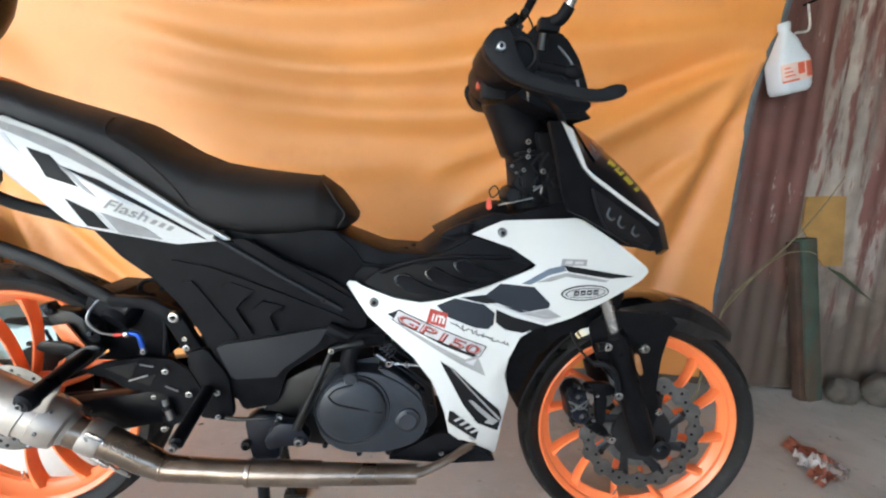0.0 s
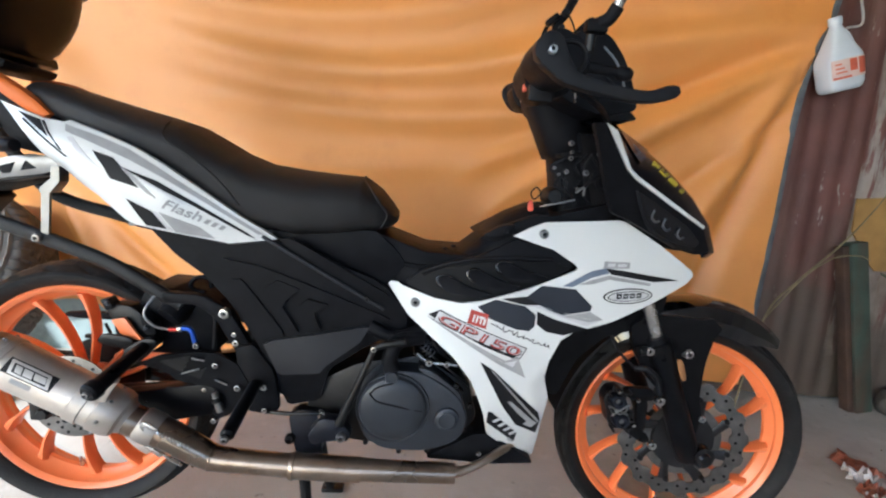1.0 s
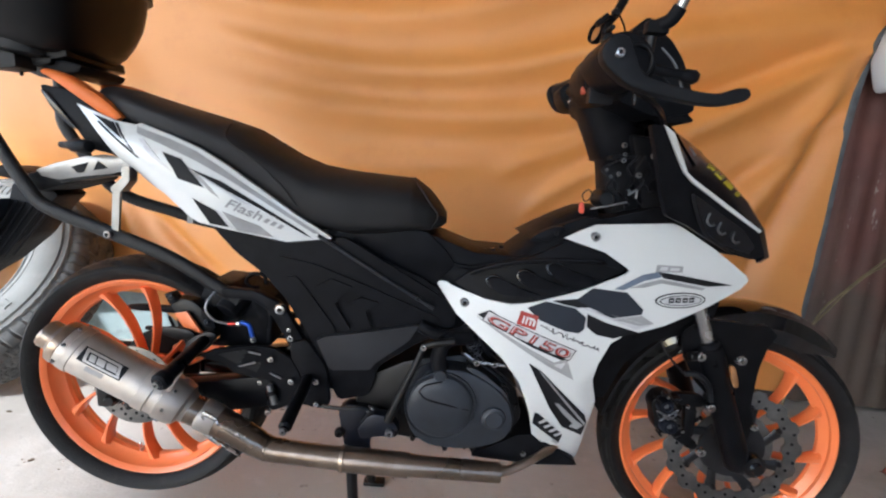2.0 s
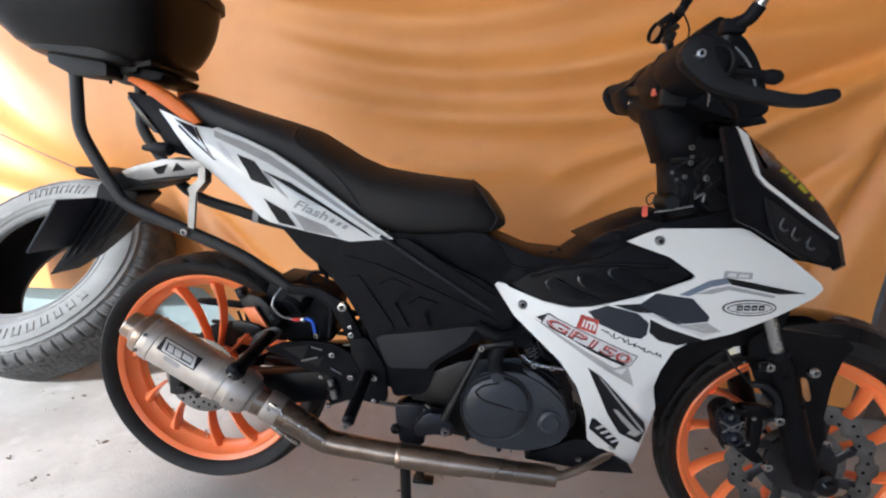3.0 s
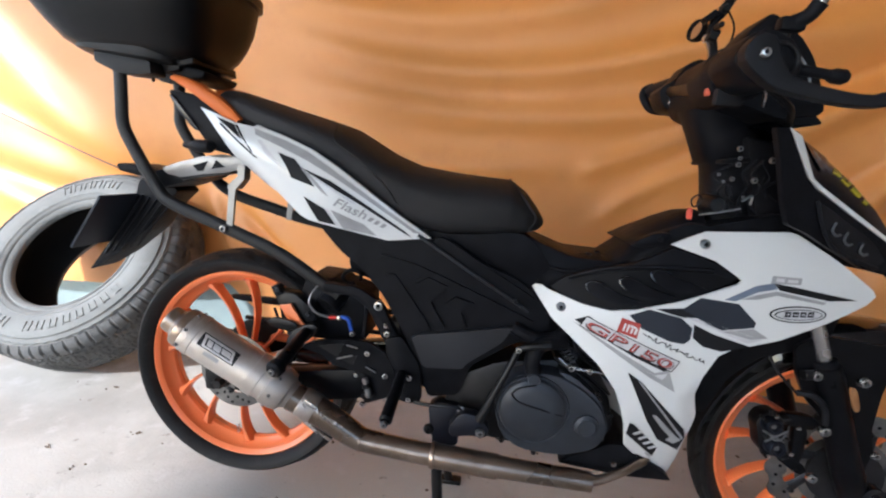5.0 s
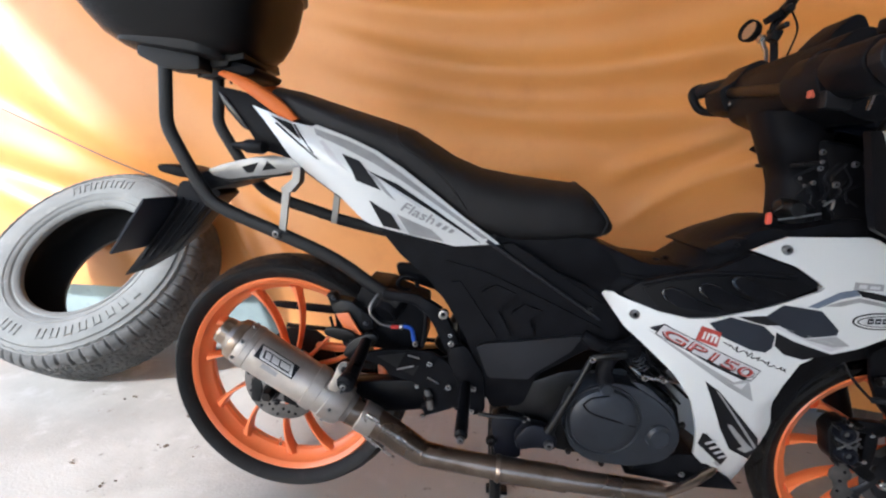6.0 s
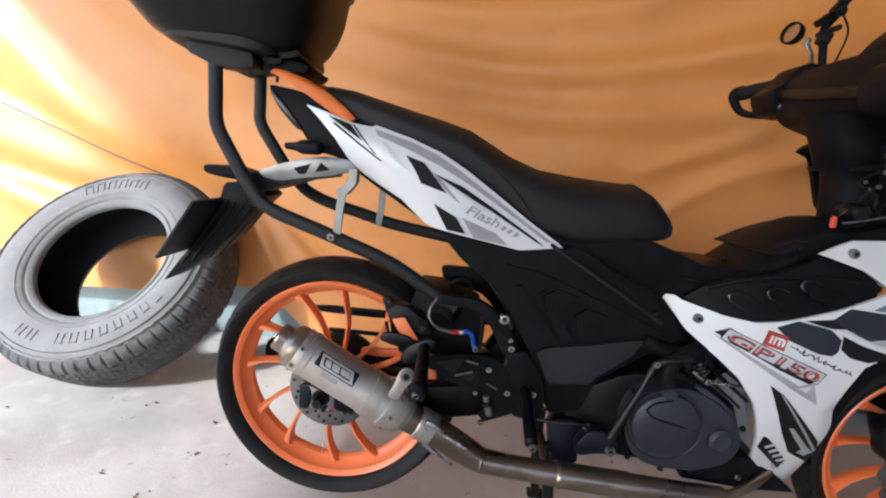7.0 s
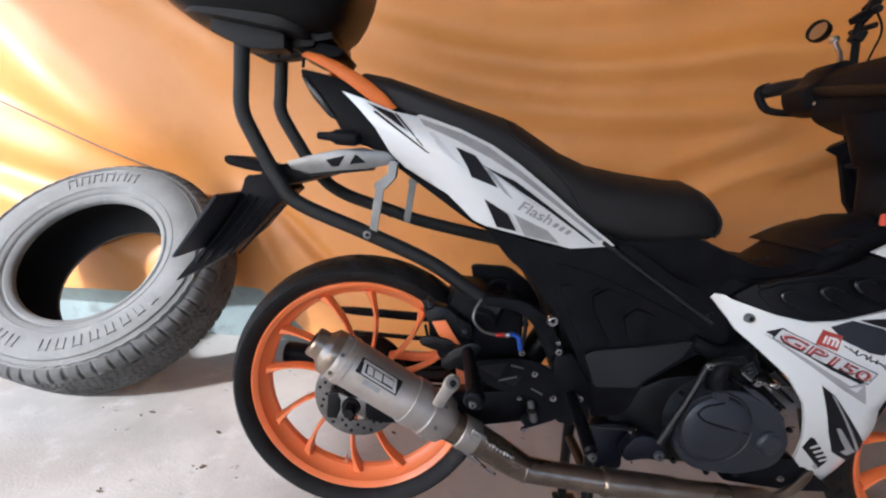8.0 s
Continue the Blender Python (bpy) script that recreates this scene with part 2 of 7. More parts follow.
def rounded(pts, k=0.18, times=1):
    for _ in range(times):
        out = []
        for i, p in enumerate(pts):
            a, b = pts[i - 1], pts[(i + 1) % len(pts)]
            out.append(tuple(p[j] + (a[j] - p[j]) * k for j in range(len(p))))
            out.append(tuple(p[j] + (b[j] - p[j]) * k for j in range(len(p))))
        pts = out
    return pts


def sheet(outline, yf, thick=0.004, step=0.03, lift=0.0, bm=None):
    """A panel with the outline in x and z that follows the surface y = yf(x, z)."""
    out = bmesh.new()
    vs = [out.verts.new((x, 0, z)) for x, z in outline]
    for tri in tessellate_polygon([[Vector((x, z, 0)) for x, z in outline]]):
        out.faces.new([vs[i] for i in tri])
    xs, zs = [p[0] for p in outline], [p[1] for p in outline]
    for axis, lo, hi in ((0, min(xs), max(xs)), (2, min(zs), max(zs))):
        k = math.floor(lo / step) + 1
        while k * step < hi:
            co, no = [0, 0, 0], [0, 0, 0]
            co[axis], no[axis] = k * step, 1
            bmesh.ops.bisect_plane(out, geom=out.verts[:] + out.edges[:] + out.faces[:], plane_co=co, plane_no=no)
            k += 1
    bmesh.ops.remove_doubles(out, verts=out.verts[:], dist=0.00005)
    for v in out.verts:
        v.co.y = yf(v.co.x, v.co.z) - lift
    ret = bmesh.ops.extrude_face_region(out, geom=out.faces[:])
    for v in ret["geom"]:
        if isinstance(v, bmesh.types.BMVert):
            v.co.y += thick
    return join(bm, out)


def join(bm, other):
    if bm is None:
        return other
    table = {v: bm.verts.new(v.co) for v in other.verts}
    for f in other.faces:
        try:
            bm.faces.new([table[v] for v in f.verts])
        except ValueError:
            pass
    other.free()
    return bm


def prism(outline, y0, y1, bevel=0.004, seg=2, bm=None):
    out = bmesh.new()
    a = [out.verts.new((x, y0, z)) for x, z in outline]
    f = out.faces.new(a)
    ret = bmesh.ops.extrude_face_region(out, geom=[f])
    for v in ret["geom"]:
        if isinstance(v, bmesh.types.BMVert):
            v.co.y = y1
    if bevel:
        bmesh.ops.bevel(out, geom=out.edges[:], offset=bevel, segments=seg, affect="EDGES", profile=0.5, clamp_overlap=True)
    return join(bm, out)


def box(c, size, m=None, bevel=0.004, seg=2, bm=None):
    out = bmesh.new()
    bmesh.ops.create_cube(out, size=1.0)
    bmesh.ops.scale(out, vec=size, verts=out.verts[:])
    if bevel:
        bmesh.ops.bevel(out, geom=out.edges[:], offset=bevel, segments=seg, affect="EDGES", profile=0.5, clamp_overlap=True)
    bmesh.ops.transform(out, matrix=Matrix.Translation(c) @ (m or Matrix()), verts=out.verts[:])
    return join(bm, out)


def spline(pts, n=6, closed=False):
    pts = [Vector(p) for p in pts]
    if len(pts) < 3:
        return pts
    out, k = [], len(pts)
    for i in range(k if closed else k - 1):
        p0 = pts[i - 1] if closed or i else pts[0] * 2 - pts[1]
        p1, p2 = pts[i], pts[(i + 1) % k]
        p3 = pts[(i + 2) % k] if closed or i + 2 < k else pts[-1] * 2 - pts[-2]
        for j in range(n):
            t = j / n
            out.append(0.5 * ((2 * p1) + (p2 - p0) * t + (2 * p0 - 5 * p1 + 4 * p2 - p3) * t * t + (3 * p1 - p0 - 3 * p2 + p3) * t ** 3))
    if not closed:
        out.append(pts[-1])
    return out


def tube(pts, r, seg=12, n=6, flat=1.0, smooth=True, bm=None, closed=False):
    """A round bar along a line; r is one radius or one a point; flat squeezes it across y."""
    bm = bm or bmesh.new()
    rs = r if isinstance(r, (list, tuple)) else [r] * len(pts)
    line = spline(pts, n, closed) if smooth else [Vector(p) for p in pts]
    rr = []
    for i in range(len(line)):
        f = i / max(1, len(line) - 1) * (len(rs) - 1)
        a = min(int(f), len(rs) - 2) if len(rs) > 1 else 0
        rr.append(rs[a] + (rs[min(a + 1, len(rs) - 1)] - rs[a]) * (f - a))
    t0 = (line[1] - line[0]).normalized()
    side = t0.cross(Vector((0, 1, 0)))
    side = side.normalized() if side.length > 0.05 else t0.cross(Vector((1, 0, 0))).normalized()
    rings = []
    for i, p in enumerate(line):
        if closed:
            t = (line[(i + 1) % len(line)] - line[i - 1]).normalized()
        else:
            t = (line[min(i + 1, len(line) - 1)] - line[max(i - 1, 0)]).normalized()
        side = (side - t * side.dot(t)).normalized()
        up = t.cross(side)
        rings.append([bm.verts.new(p + (side * math.cos(2 * math.pi * k / seg) + up * math.sin(2 * math.pi * k / seg) * flat) * rr[i]) for k in range(seg)])
    pairs = list(zip(rings, rings[1:])) + ([(rings[-1], rings[0])] if closed else [])
    for a, b in pairs:
        for k in range(seg):
            bm.faces.new((a[k], a[(k + 1) % seg], b[(k + 1) % seg], b[k]))
    if not closed:
        bm.faces.new(rings[0])
        bm.faces.new(rings[-1][::-1])
    return bm


def lathe(profile, seg=64, m=None, closed=False, bm=None, wave=None, caps=True):
    """Turn (radius, along) about the local y axis."""
    bm = bm or bmesh.new()
    rings = []
    for k in range(seg):
        a = 2 * math.pi * k / seg
        ring = []
        for r, y in profile:
            rad = r + (wave(a, r, y) if wave else 0.0)
            co = Vector((rad * math.cos(a), y, rad * math.sin(a)))
            ring.append(bm.verts.new(m @ co if m else co))
        rings.append(ring)
    n = len(profile)
    for k in range(seg):
        a, b = rings[k], rings[(k + 1) % seg]
        for i in range(n if closed else n - 1):
            j = (i + 1) % n
            bm.faces.new((a[i], a[j], b[j], b[i]))
    if caps and not closed:
        for i in (0, n - 1):
            if profile[i][0] > 1e-4:
                bm.faces.new([rings[k][i] for k in range(seg)])
    return bm


def along(p0, p1):
    """A matrix that lays local y along the way from p0 to p1, from p0."""
    d = (Vector(p1) - Vector(p0)).normalized()
    return Matrix.Translation(p0) @ Vector((0, 1, 0)).rotation_difference(d).to_matrix().to_4x4()


def rod(p0, p1, r0, r1=None, seg=16, bevel=0.0015, bm=None):
    r1 = r0 if r1 is None else r1
    h = (Vector(p1) - Vector(p0)).length
    b = min(bevel, r0 * 0.4, r1 * 0.4)
    return lathe([(r0 - b, 0), (r0, b), (r1, h - b), (r1 - b, h)], seg, along(p0, p1), bm=bm)


def loft(rings, bm=None, caps=True):
    bm = bm or bmesh.new()
    vs = [[bm.verts.new(p) for p in ring] for ring in rings]
    k = len(vs[0])
    for a, b in zip(vs, vs[1:]):
        for i in range(k):
            bm.faces.new((a[i], a[(i + 1) % k], b[(i + 1) % k], b[i]))
    if caps:
        bm.faces.new(vs[0])
        bm.faces.new(vs[-1][::-1])
    return bm


def body_ring(x, low, high, half, yc, top=3.2, bottom=4.0, k=28, tuck=0.0):
    """A rounded cross-section: a superellipse in y and z."""
    ring, mid, hh = [], (low + high) / 2, (high - low) / 2
    for i in range(k):
        a = 2 * math.pi * i / k
        c, s = math.cos(a), math.sin(a)
        e = top if s > 0 else bottom
        wide = half - tuck * max(0, -s)
        ring.append((x, yc + wide * math.copysign(abs(c) ** (2 / e), c), mid + hh * math.copysign(abs(s) ** (2 / e), s)))
    return ring


def interp(table, x):
    for a, b in zip(table, table[1:]):
        if x <= b[0]:
            t = max(0.0, (x - a[0]) / (b[0] - a[0]))
            return tuple(a[i] + (b[i] - a[i]) * t for i in range(1, len(a)))
    return table[-1][1:]


def strokes(frames, yf, material, parent, name="lettering", lift=0.0016):
    """Plain slanted bars in place of lettering: (x, z, width, height, slope of the line, slant)."""
    for x, z, w, h, rise, slant in frames:
        c, s = math.cos(rise), math.sin(rise)
        pts = [(0, 0), (w, 0), (w + slant, h), (slant, h)]
        part(name, sheet([(x + a * c - b * s, z + a * s + b * c) for a, b in pts], yf, 0.0008, 1.0, lift), material, parent)


def written(word, start, end, rise, yf, material, parent, lift=0.002, thick=0.0006, bold=0.02):
    """A word in the built-in font from start to end of its base line in x and z; rise is the cap height as a vector."""
    cu = bpy.data.curves.new("lettering", "FONT")
    cu.body, cu.resolution_u, cu.offset = word, 3, bold
    ob = new("lettering", cu)
    bpy.context.view_layer.update()
    me = bpy.data.meshes.new_from_object(ob.evaluated_get(bpy.context.evaluated_depsgraph_get()))
    bpy.data.objects.remove(ob)
    bm = bmesh.new()
    bm.from_mesh(me)
    bpy.data.meshes.remove(me)
    lo, hi = min(v.co.x for v in bm.verts), max(v.co.x for v in bm.verts)
    top = max(v.co.y for v in bm.verts)
    for v in bm.verts:
        u, w = (v.co.x - lo) / (hi - lo), v.co.y / top
        x = start[0] + (end[0] - start[0]) * u + rise[0] * w
        z = start[1] + (end[1] - start[1]) * u + rise[1] * w
        v.co = (x, yf(x, z) - lift, z)
    ret = bmesh.ops.extrude_face_region(bm, geom=bm.faces[:])
    for v in ret["geom"]:
        if isinstance(v, bmesh.types.BMVert):
            v.co.y += thick
    return part("lettering", bm, material, parent)


bolt_mesh = {}


def bolt(p, r=0.008, parent=None, material=None, way=(0, -1, 0), name="bolt"):
    """A domed socket screw; alike ones share their mesh."""
    material = material or STEEL
    key = (round(r, 4), material.name)
    if key not in bolt_mesh:
        bm = lathe([(0.0, -r * 0.28), (r * 0.42, -r * 0.28), (r * 0.5, -r * 0.75), (r * 0.82, -r * 0.7), (r, -r * 0.3), (r * 1.02, r * 0.3)], 14)
        bmesh.ops.recalc_face_normals(bm, faces=bm.faces[:])
        me = bpy.data.meshes.new(name)
        bm.to_mesh(me)
        bm.free()
        me.materials.append(material)
        # socket floor coloured black for the shade inside it
        me.materials.append(BLACK)
        for f in me.polygons:
            if math.hypot(f.center.x, f.center.z) < r * 0.44:
                f.material_index = 1
        bolt_mesh[key] = me
    turn = Vector((0, -1, 0)).rotation_difference(Vector(way)).to_matrix().to_4x4()
    return hang(new(name, bolt_mesh[key]), parent, "", Matrix.Translation(p) @ turn)


# ---- the setting ----
def structure(name, bm, material, label):
    return tagged(part(name, bm, material), label, "", "", "structure")


bm = bmesh.new()
bmesh.ops.create_grid(bm, x_segments=1, y_segments=1, size=150)
structure("floor", bm, CONCRETE, "worn grey-brown concrete yard floor with stains and litter")["category"] = "floor"

WALL_Y = 0.96
structure("wall_north", box((-0.65, WALL_Y + 0.08, 1.2), (5.1, 0.16, 2.4), bevel=0.006), WALLPAINT,
          "pale teal painted masonry wall behind the tarpaulin")["category"] = "wall"


def iron_line(x):
    return 0.745 - 0.073 * (x - 2.28)


# corrugated sheets, each an object of its own, lapped by one wave
iron = structure("wall_east", box((2.86, 0.83, 1.2), (1.9, 0.05, 2.4), Matrix.Rotation(radians(-4.2), 4, "Z"), bevel=0.004), IRON,
                 "maroon painted corrugated iron wall with peeling pale patches")
iron["category"] = "wall"
PITCH = 0.0762
for k, x0 in enumerate((1.74, 2.35, 2.96, 3.30)):
    bm = bmesh.new()
    cols, wide = 120, 0.66
    rows = []
    for i in range(cols + 1):
        x = x0 + wide * i / cols
        y = iron_line(x) + 0.0034 * math.cos(2 * math.pi * x / PITCH) - 0.002 * (k % 2)
        rows.append([bm.verts.new((x, y + d, z)) for d, z in ((0, 0.01), (0, 0.8), (0, 1.6), (0, 2.395), (0.0012, 2.395), (0.0012, 0.01))])
    for a, b in zip(rows, rows[1:]):
        for j in range(6):
            bm.faces.new((a[j], a[(j + 1) % 6], b[(j + 1) % 6], b[j]))
    part("corrugated_sheet", bm, IRON_WORN if k in (1, 2) else IRON, iron)

# unseen roof added over the motorcycle: its free edge gives the line of shade
roof = structure("ceiling", box((0.875, -2.1, 2.42), (7.15, 6.4, 0.04), bevel=0.004), ROOFING, "plain sheet roof added out of view to shade the parking place")
roof["category"] = "ceiling"


# two unseen walls, added to dim light and reflections from right and front
YARD = mat("unseen_wall", (0.17, 0.15, 0.13), 0.85, var=0.3, scale=1.5, bump=0.5)
structure("wall_right", box((3.62, -2.2, 1.2), (0.16, 5.7, 2.4), bevel=0.01), YARD, "plain dull brown wall added out of view to cut light from the right")["category"] = "wall"
structure("wall_south", box((3.6, -5.7, 0.73), (8.4, 0.2, 1.46), bevel=0.01), YARD, "plain dull brown wall added out of view across from the motorcycle to cut light")["category"] = "wall"


# ---- the tarpaulin ----
FOLDS = [
    # x0, z0, x1, z1, half width, depth: soft ridges (+) and hollows (-)
    (2.05, 1.36, 1.25, 0.86, 0.050, 0.020), (2.05, 1.36, 1.35, 1.06, 0.040, -0.018), (2.04, 1.30, 1.55, 0.45, 0.055, 0.018),
    (2.03, 1.28, 1.72, 0.30, 0.045, -0.016), (2.05, 1.42, 1.00, 1.22, 0.060, 0.016), (2.00, 1.10, 1.62, 0.80, 0.030, -0.010),
    (0.3, 1.5, 1.9, 1.5, 0.06, 0.014),
    (-1.60, 1.22, -0.92, 0.62, 0.080, 0.022), (-1.70, 1.00, -0.98, 0.66, 0.060, -0.012), (-1.70, 0.94, -1.00, 0.69, 0.014, 0.004),
    (-1.70, 0.80, -1.10, 0.60, 0.050, 0.008), (-1.70, 0.68, -1.15, 0.55, 0.045, -0.010), (-1.60, 0.58, -1.00, 0.35, 0.060, 0.018),
    (-0.95, 1.30, -0.40, 0.50, 0.140, -0.007), (-0.70, 1.10, -0.30, 0.35, 0.080, 0.006), (-1.40, 1.50, -0.50, 1.02, 0.09, 0.022),
    (-0.62, 0.62, -0.42, 0.30, 0.030, 0.016), (-0.45, 0.56, -0.20, 0.32, 0.025, -0.012),
]
SAGS = [
    # x0, z0, middle x, z, x1, z1, half width, depth: creases that sag between the pinned ends
    (-0.55, 1.47, 0.30, 1.335, 1.15, 1.50, 0.055, 0.028), (-0.35, 1.29, 0.45, 1.155, 1.30, 1.335, 0.048, 0.031), (-0.30, 1.11, 0.45, 1.010, 1.35, 1.110, 0.050, 0.027),
    (0.80, 0.825, 1.07, 0.930, 1.30, 1.030, 0.034, 0.022), (0.90, 0.660, 1.09, 0.805, 1.32, 0.925, 0.032, 0.020), (-0.10, 0.90, 0.40, 0.83, 0.85, 0.87, 0.050, 0.016),
]


def tarp_y(x, z):
    t = (x + 1.6) / 3.65
    y = 0.845 - 0.125 * max(0, t) ** 1.3 + 0.012 * math.sin(2.1 * x + 1.3 * z) - 0.03 * max(0, 0.5 - z) * (1 - max(0, min(1, t)))
    for x0, z0, x1, z1, w, d in FOLDS:
        dx, dz = x1 - x0, z1 - z0
        q = dx * dx + dz * dz
        s = ((x - x0) * dx + (z - z0) * dz) / q
        off = ((x - x0) * dz - (z - z0) * dx) / math.sqrt(q)
        ends = 1 / (1 + math.exp(-(s + 0.02) * 18)) / (1 + math.exp((s - 0.98) * 14))
        y -= (2.4 if x0 > -0.5 else 1.9) * d * math.exp(-(off / w) ** 2) * ends
    for x0, z0, xm, zm, x1, z1, w, d in SAGS:
        crest = z0 * (x - xm) * (x - x1) / ((x0 - xm) * (x0 - x1)) + zm * (x - x0) * (x - x1) / ((xm - x0) * (xm - x1)) + z1 * (x - x0) * (x - xm) / ((x1 - x0) * (x1 - xm))
        s = (x - x0) / (x1 - x0)
        if -0.3 < s < 1.3:
            y -= d * math.exp(-((z - crest) / w) ** 2) / (1 + math.exp(-(s - 0.12) * 22)) / (1 + math.exp((s - 0.92) * 20))
    y += 0.105 * math.exp(-((x + 0.94) / 0.30) ** 2 - ((z - 0.60) / 0.17) ** 2)
    v = noise.noise((x * 2.2, z * 3.4, 0.3)) * 0.010 + noise.noise((x * 6.0, z * 8.0, 4.0)) * 0.0028
    return y + v


def tarp_low(x):
    return 0.195 + 0.075 * max(0, min(1, (x + 1.0) / 0.4)) - 0.20 * max(0, min(1, (x + 0.52) / 0.25)) + 0.012 * math.sin(5 * x)


def tarp_right(z):
    return 1.978 + 0.055 * max(0, z - 0.35) + 0.02 * math.sin(3 * z) + 0.05 * max(0, min(0.3, z - 0.95)) + 0.28 * max(0, min(0.4, z - 1.27))


bm = bmesh.new()
NX, NZ = 230, 110
front = []
for j in range(NZ + 1):
    row = []
    for i in range(NX + 1):
        u, v = i / NX, j / NZ
        x = -2.35 + (tarp_right(0.3 + 1.9 * v) + 2.35) * u
        z = tarp_low(x) + (2.36 - tarp_low(x)) * v
        row.append((x, tarp_y(x, z), z))
    front.append([bm.verts.new(p) for p in row])
back = [[bm.verts.new((v.co.x, v.co.y + 0.0025, v.co.z)) for v in row] for row in front]
for j in range(NZ):
    for i in range(NX):
        bm.faces.new((front[j][i], front[j][i + 1], front[j + 1][i + 1], front[j + 1][i]))
        bm.faces.new((back[j][i], back[j + 1][i], back[j + 1][i + 1], back[j][i + 1]))
for i in range(NX):
    bm.faces.new((front[0][i], back[0][i], back[0][i + 1], front[0][i + 1]))
for j in range(NZ):
    bm.faces.new((front[j][NX], back[j][NX], back[j + 1][NX], front[j + 1][NX]))
tarp = thing("tarpaulin", (0, 0.8, tarp_low(0)), "orange cloth tarpaulin hung creased along the wall", "tarpaulin")
part("cloth", bm, TARP, tarp, angle=80)
hem = [(tarp_right(z) + 0.012, tarp_y(tarp_right(z), z) + 0.006, z) for z in (0.33, 0.7, 1.0, 1.25, 1.4, 1.55, 1.7, 1.9, 2.3)]
part("hem", tube(hem, 0.014, 8, 8, 0.5), EDGE_TRIM, tarp, "dark grey side hem")
# thin dark tube that runs slantwise across the cloth
seam = [(-1.70 + 0.042 * k, tarp_y(-1.70 + 0.042 * k, 0.945 - 0.0153 * k) - 0.005, 0.945 - 0.0153 * k) for k in range(21)]
part("cord", tube(seam, 0.0026, 6, 2), EDGE_TRIM, tarp, "thin dark line across the cloth")


# ---- the motorcycle: on its centre stand, rear wheel off the floor, bars turned a little ----
YC = 0.035
bike = thing("motorcycle", (0.6, YC, 0.0), "white and black underbone motorcycle with orange wheels on its stand", "motorcycle")


def fairing_y(x, z):
    return -0.130 + (1.5 if x < 0.85 else 0.36) * (x - 0.85) ** 2 + (1.1 if z > 0.55 else 0.94) * (z - 0.55) ** 2


def shield_y(x, z):
    return -0.127 + 0.31 * (x - 1.0)


# -- wheels
def wheel(name, m, tyre_r, half, disc_r, disc_y, bore, first, spread, waves, depth, label):
    h = half
    face = [(0.2255, -h), (0.2225, -h - 0.002), (0.2180, -h + 0.001), (0.2135, -h + 0.006), (0.2125, -h + 0.012), (0.2095, -h * 0.52), (0.2035, -h * 0.30), (0.1980, -h * 0.18)]
    rim = face + [(0.1955, 0.0)] + [(r, -y) for r, y in reversed(face)]
    rim += [(0.2275, h - 0.004), (0.2275, h - 0.008), (0.2200, h - 0.012), (0.2200, -h + 0.012), (0.2275, -h + 0.008), (0.2275, -h + 0.004)]
    w = part(name, lathe(rim, 96, m, closed=True), ORANGE, bike, label, angle=28)
    t, o = tyre_r, tyre_r - 0.2275
    tw = h + 0.016
    prof = [(0.219, -h + 0.013), (0.2265, -h + 0.001), (0.229, -h - 0.004), (0.2275 + o * 0.32, -tw + 0.001), (0.2275 + o * 0.52, -tw - 0.002), (0.2275 + o * 0.66, -tw + 0.003),
            (t - 0.011, -tw + 0.013), (t - 0.005, -tw * 0.58), (t - 0.0012, -tw * 0.28), (t, 0)]
    prof += [(r, -y) for r, y in prof[-2::-1]]

    def grooves(a, r, y):
        if r < t - 0.014:
            return 0.0
        s = (a * 22 / (2 * math.pi) + abs(y) * 26) % 1.0
        return -0.0048 if s < 0.20 and abs(y) > 0.005 else 0.0

    dense = []
    for a, b in zip(prof, prof[1:]):
        dense += [a, ((a[0] + b[0]) / 2, (a[1] + b[1]) / 2)]
    part("tyre", lathe(dense + [prof[-1]], 264, m, bm=None, wave=grooves, closed=True), RUBBER, w, "black road tyre with curved grooves", angle=30)
    hub = [(0.0, -h * 0.9), (0.028, -h * 0.9), (0.034, -h * 0.8), (0.036, -0.01), (0.05, 0.0), (0.036, 0.01), (0.034, h * 0.8), (0.0, h * 0.8)]
    part("hub", lathe(hub, 40, m), ORANGE, w)
    # paired, slightly swept spokes that flare where they meet the rim
    for k in range(6):
        for side in (-1, 1):
            a1 = radians(first + 60 * k + spread * side)
            rings = []
            for s in range(11):
                f = s / 10
                r = 0.030 + (0.203 - 0.030) * f
                a = a1 - radians(9.0) * (1 - f) - 0.075 * math.sin(math.pi * f)
                wd = 0.0050 - 0.0010 * math.sin(math.pi * f) + 0.0070 * max(0.0, f - 0.78) ** 2 * 20
                u = Vector((math.cos(a), 0, math.sin(a)))
                v = Vector((-math.sin(a), 0, math.cos(a)))
                dep = 0.011 + 0.005 * f
                rings.append([m @ (u * r + v * wd * cv + Vector((0, dep * cy - 0.004, 0)))
                              for cy, cv in ((-1, -0.45), (-0.55, -1), (0.6, -1), (1, -0.55), (1, 0.55), (0.6, 1), (-0.55, 1), (-1, 0.45))])
            part("spoke", loft(rings), ORANGE, w)
    # waved, drilled brake disc
    seg = 144
    disc = bmesh.new()
    inner = disc_r * bore

    def edge(a):
        return depth * math.tanh(2.5 * math.sin(a * waves))

    lathe([(inner, -0.002), (disc_r - 0.004, -0.002), (disc_r, -0.0012), (disc_r, 0.0012), (disc_r - 0.004, 0.002), (inner, 0.002)], seg,
          m @ Matrix.Translation((0, disc_y, 0)), closed=True, bm=disc, wave=lambda a, r, y: edge(a) if r > inner + 0.01 else -0.9 * edge(a))
    d = part("brake_disc", disc, DISC, w, "waved steel brake disc with drilled holes")
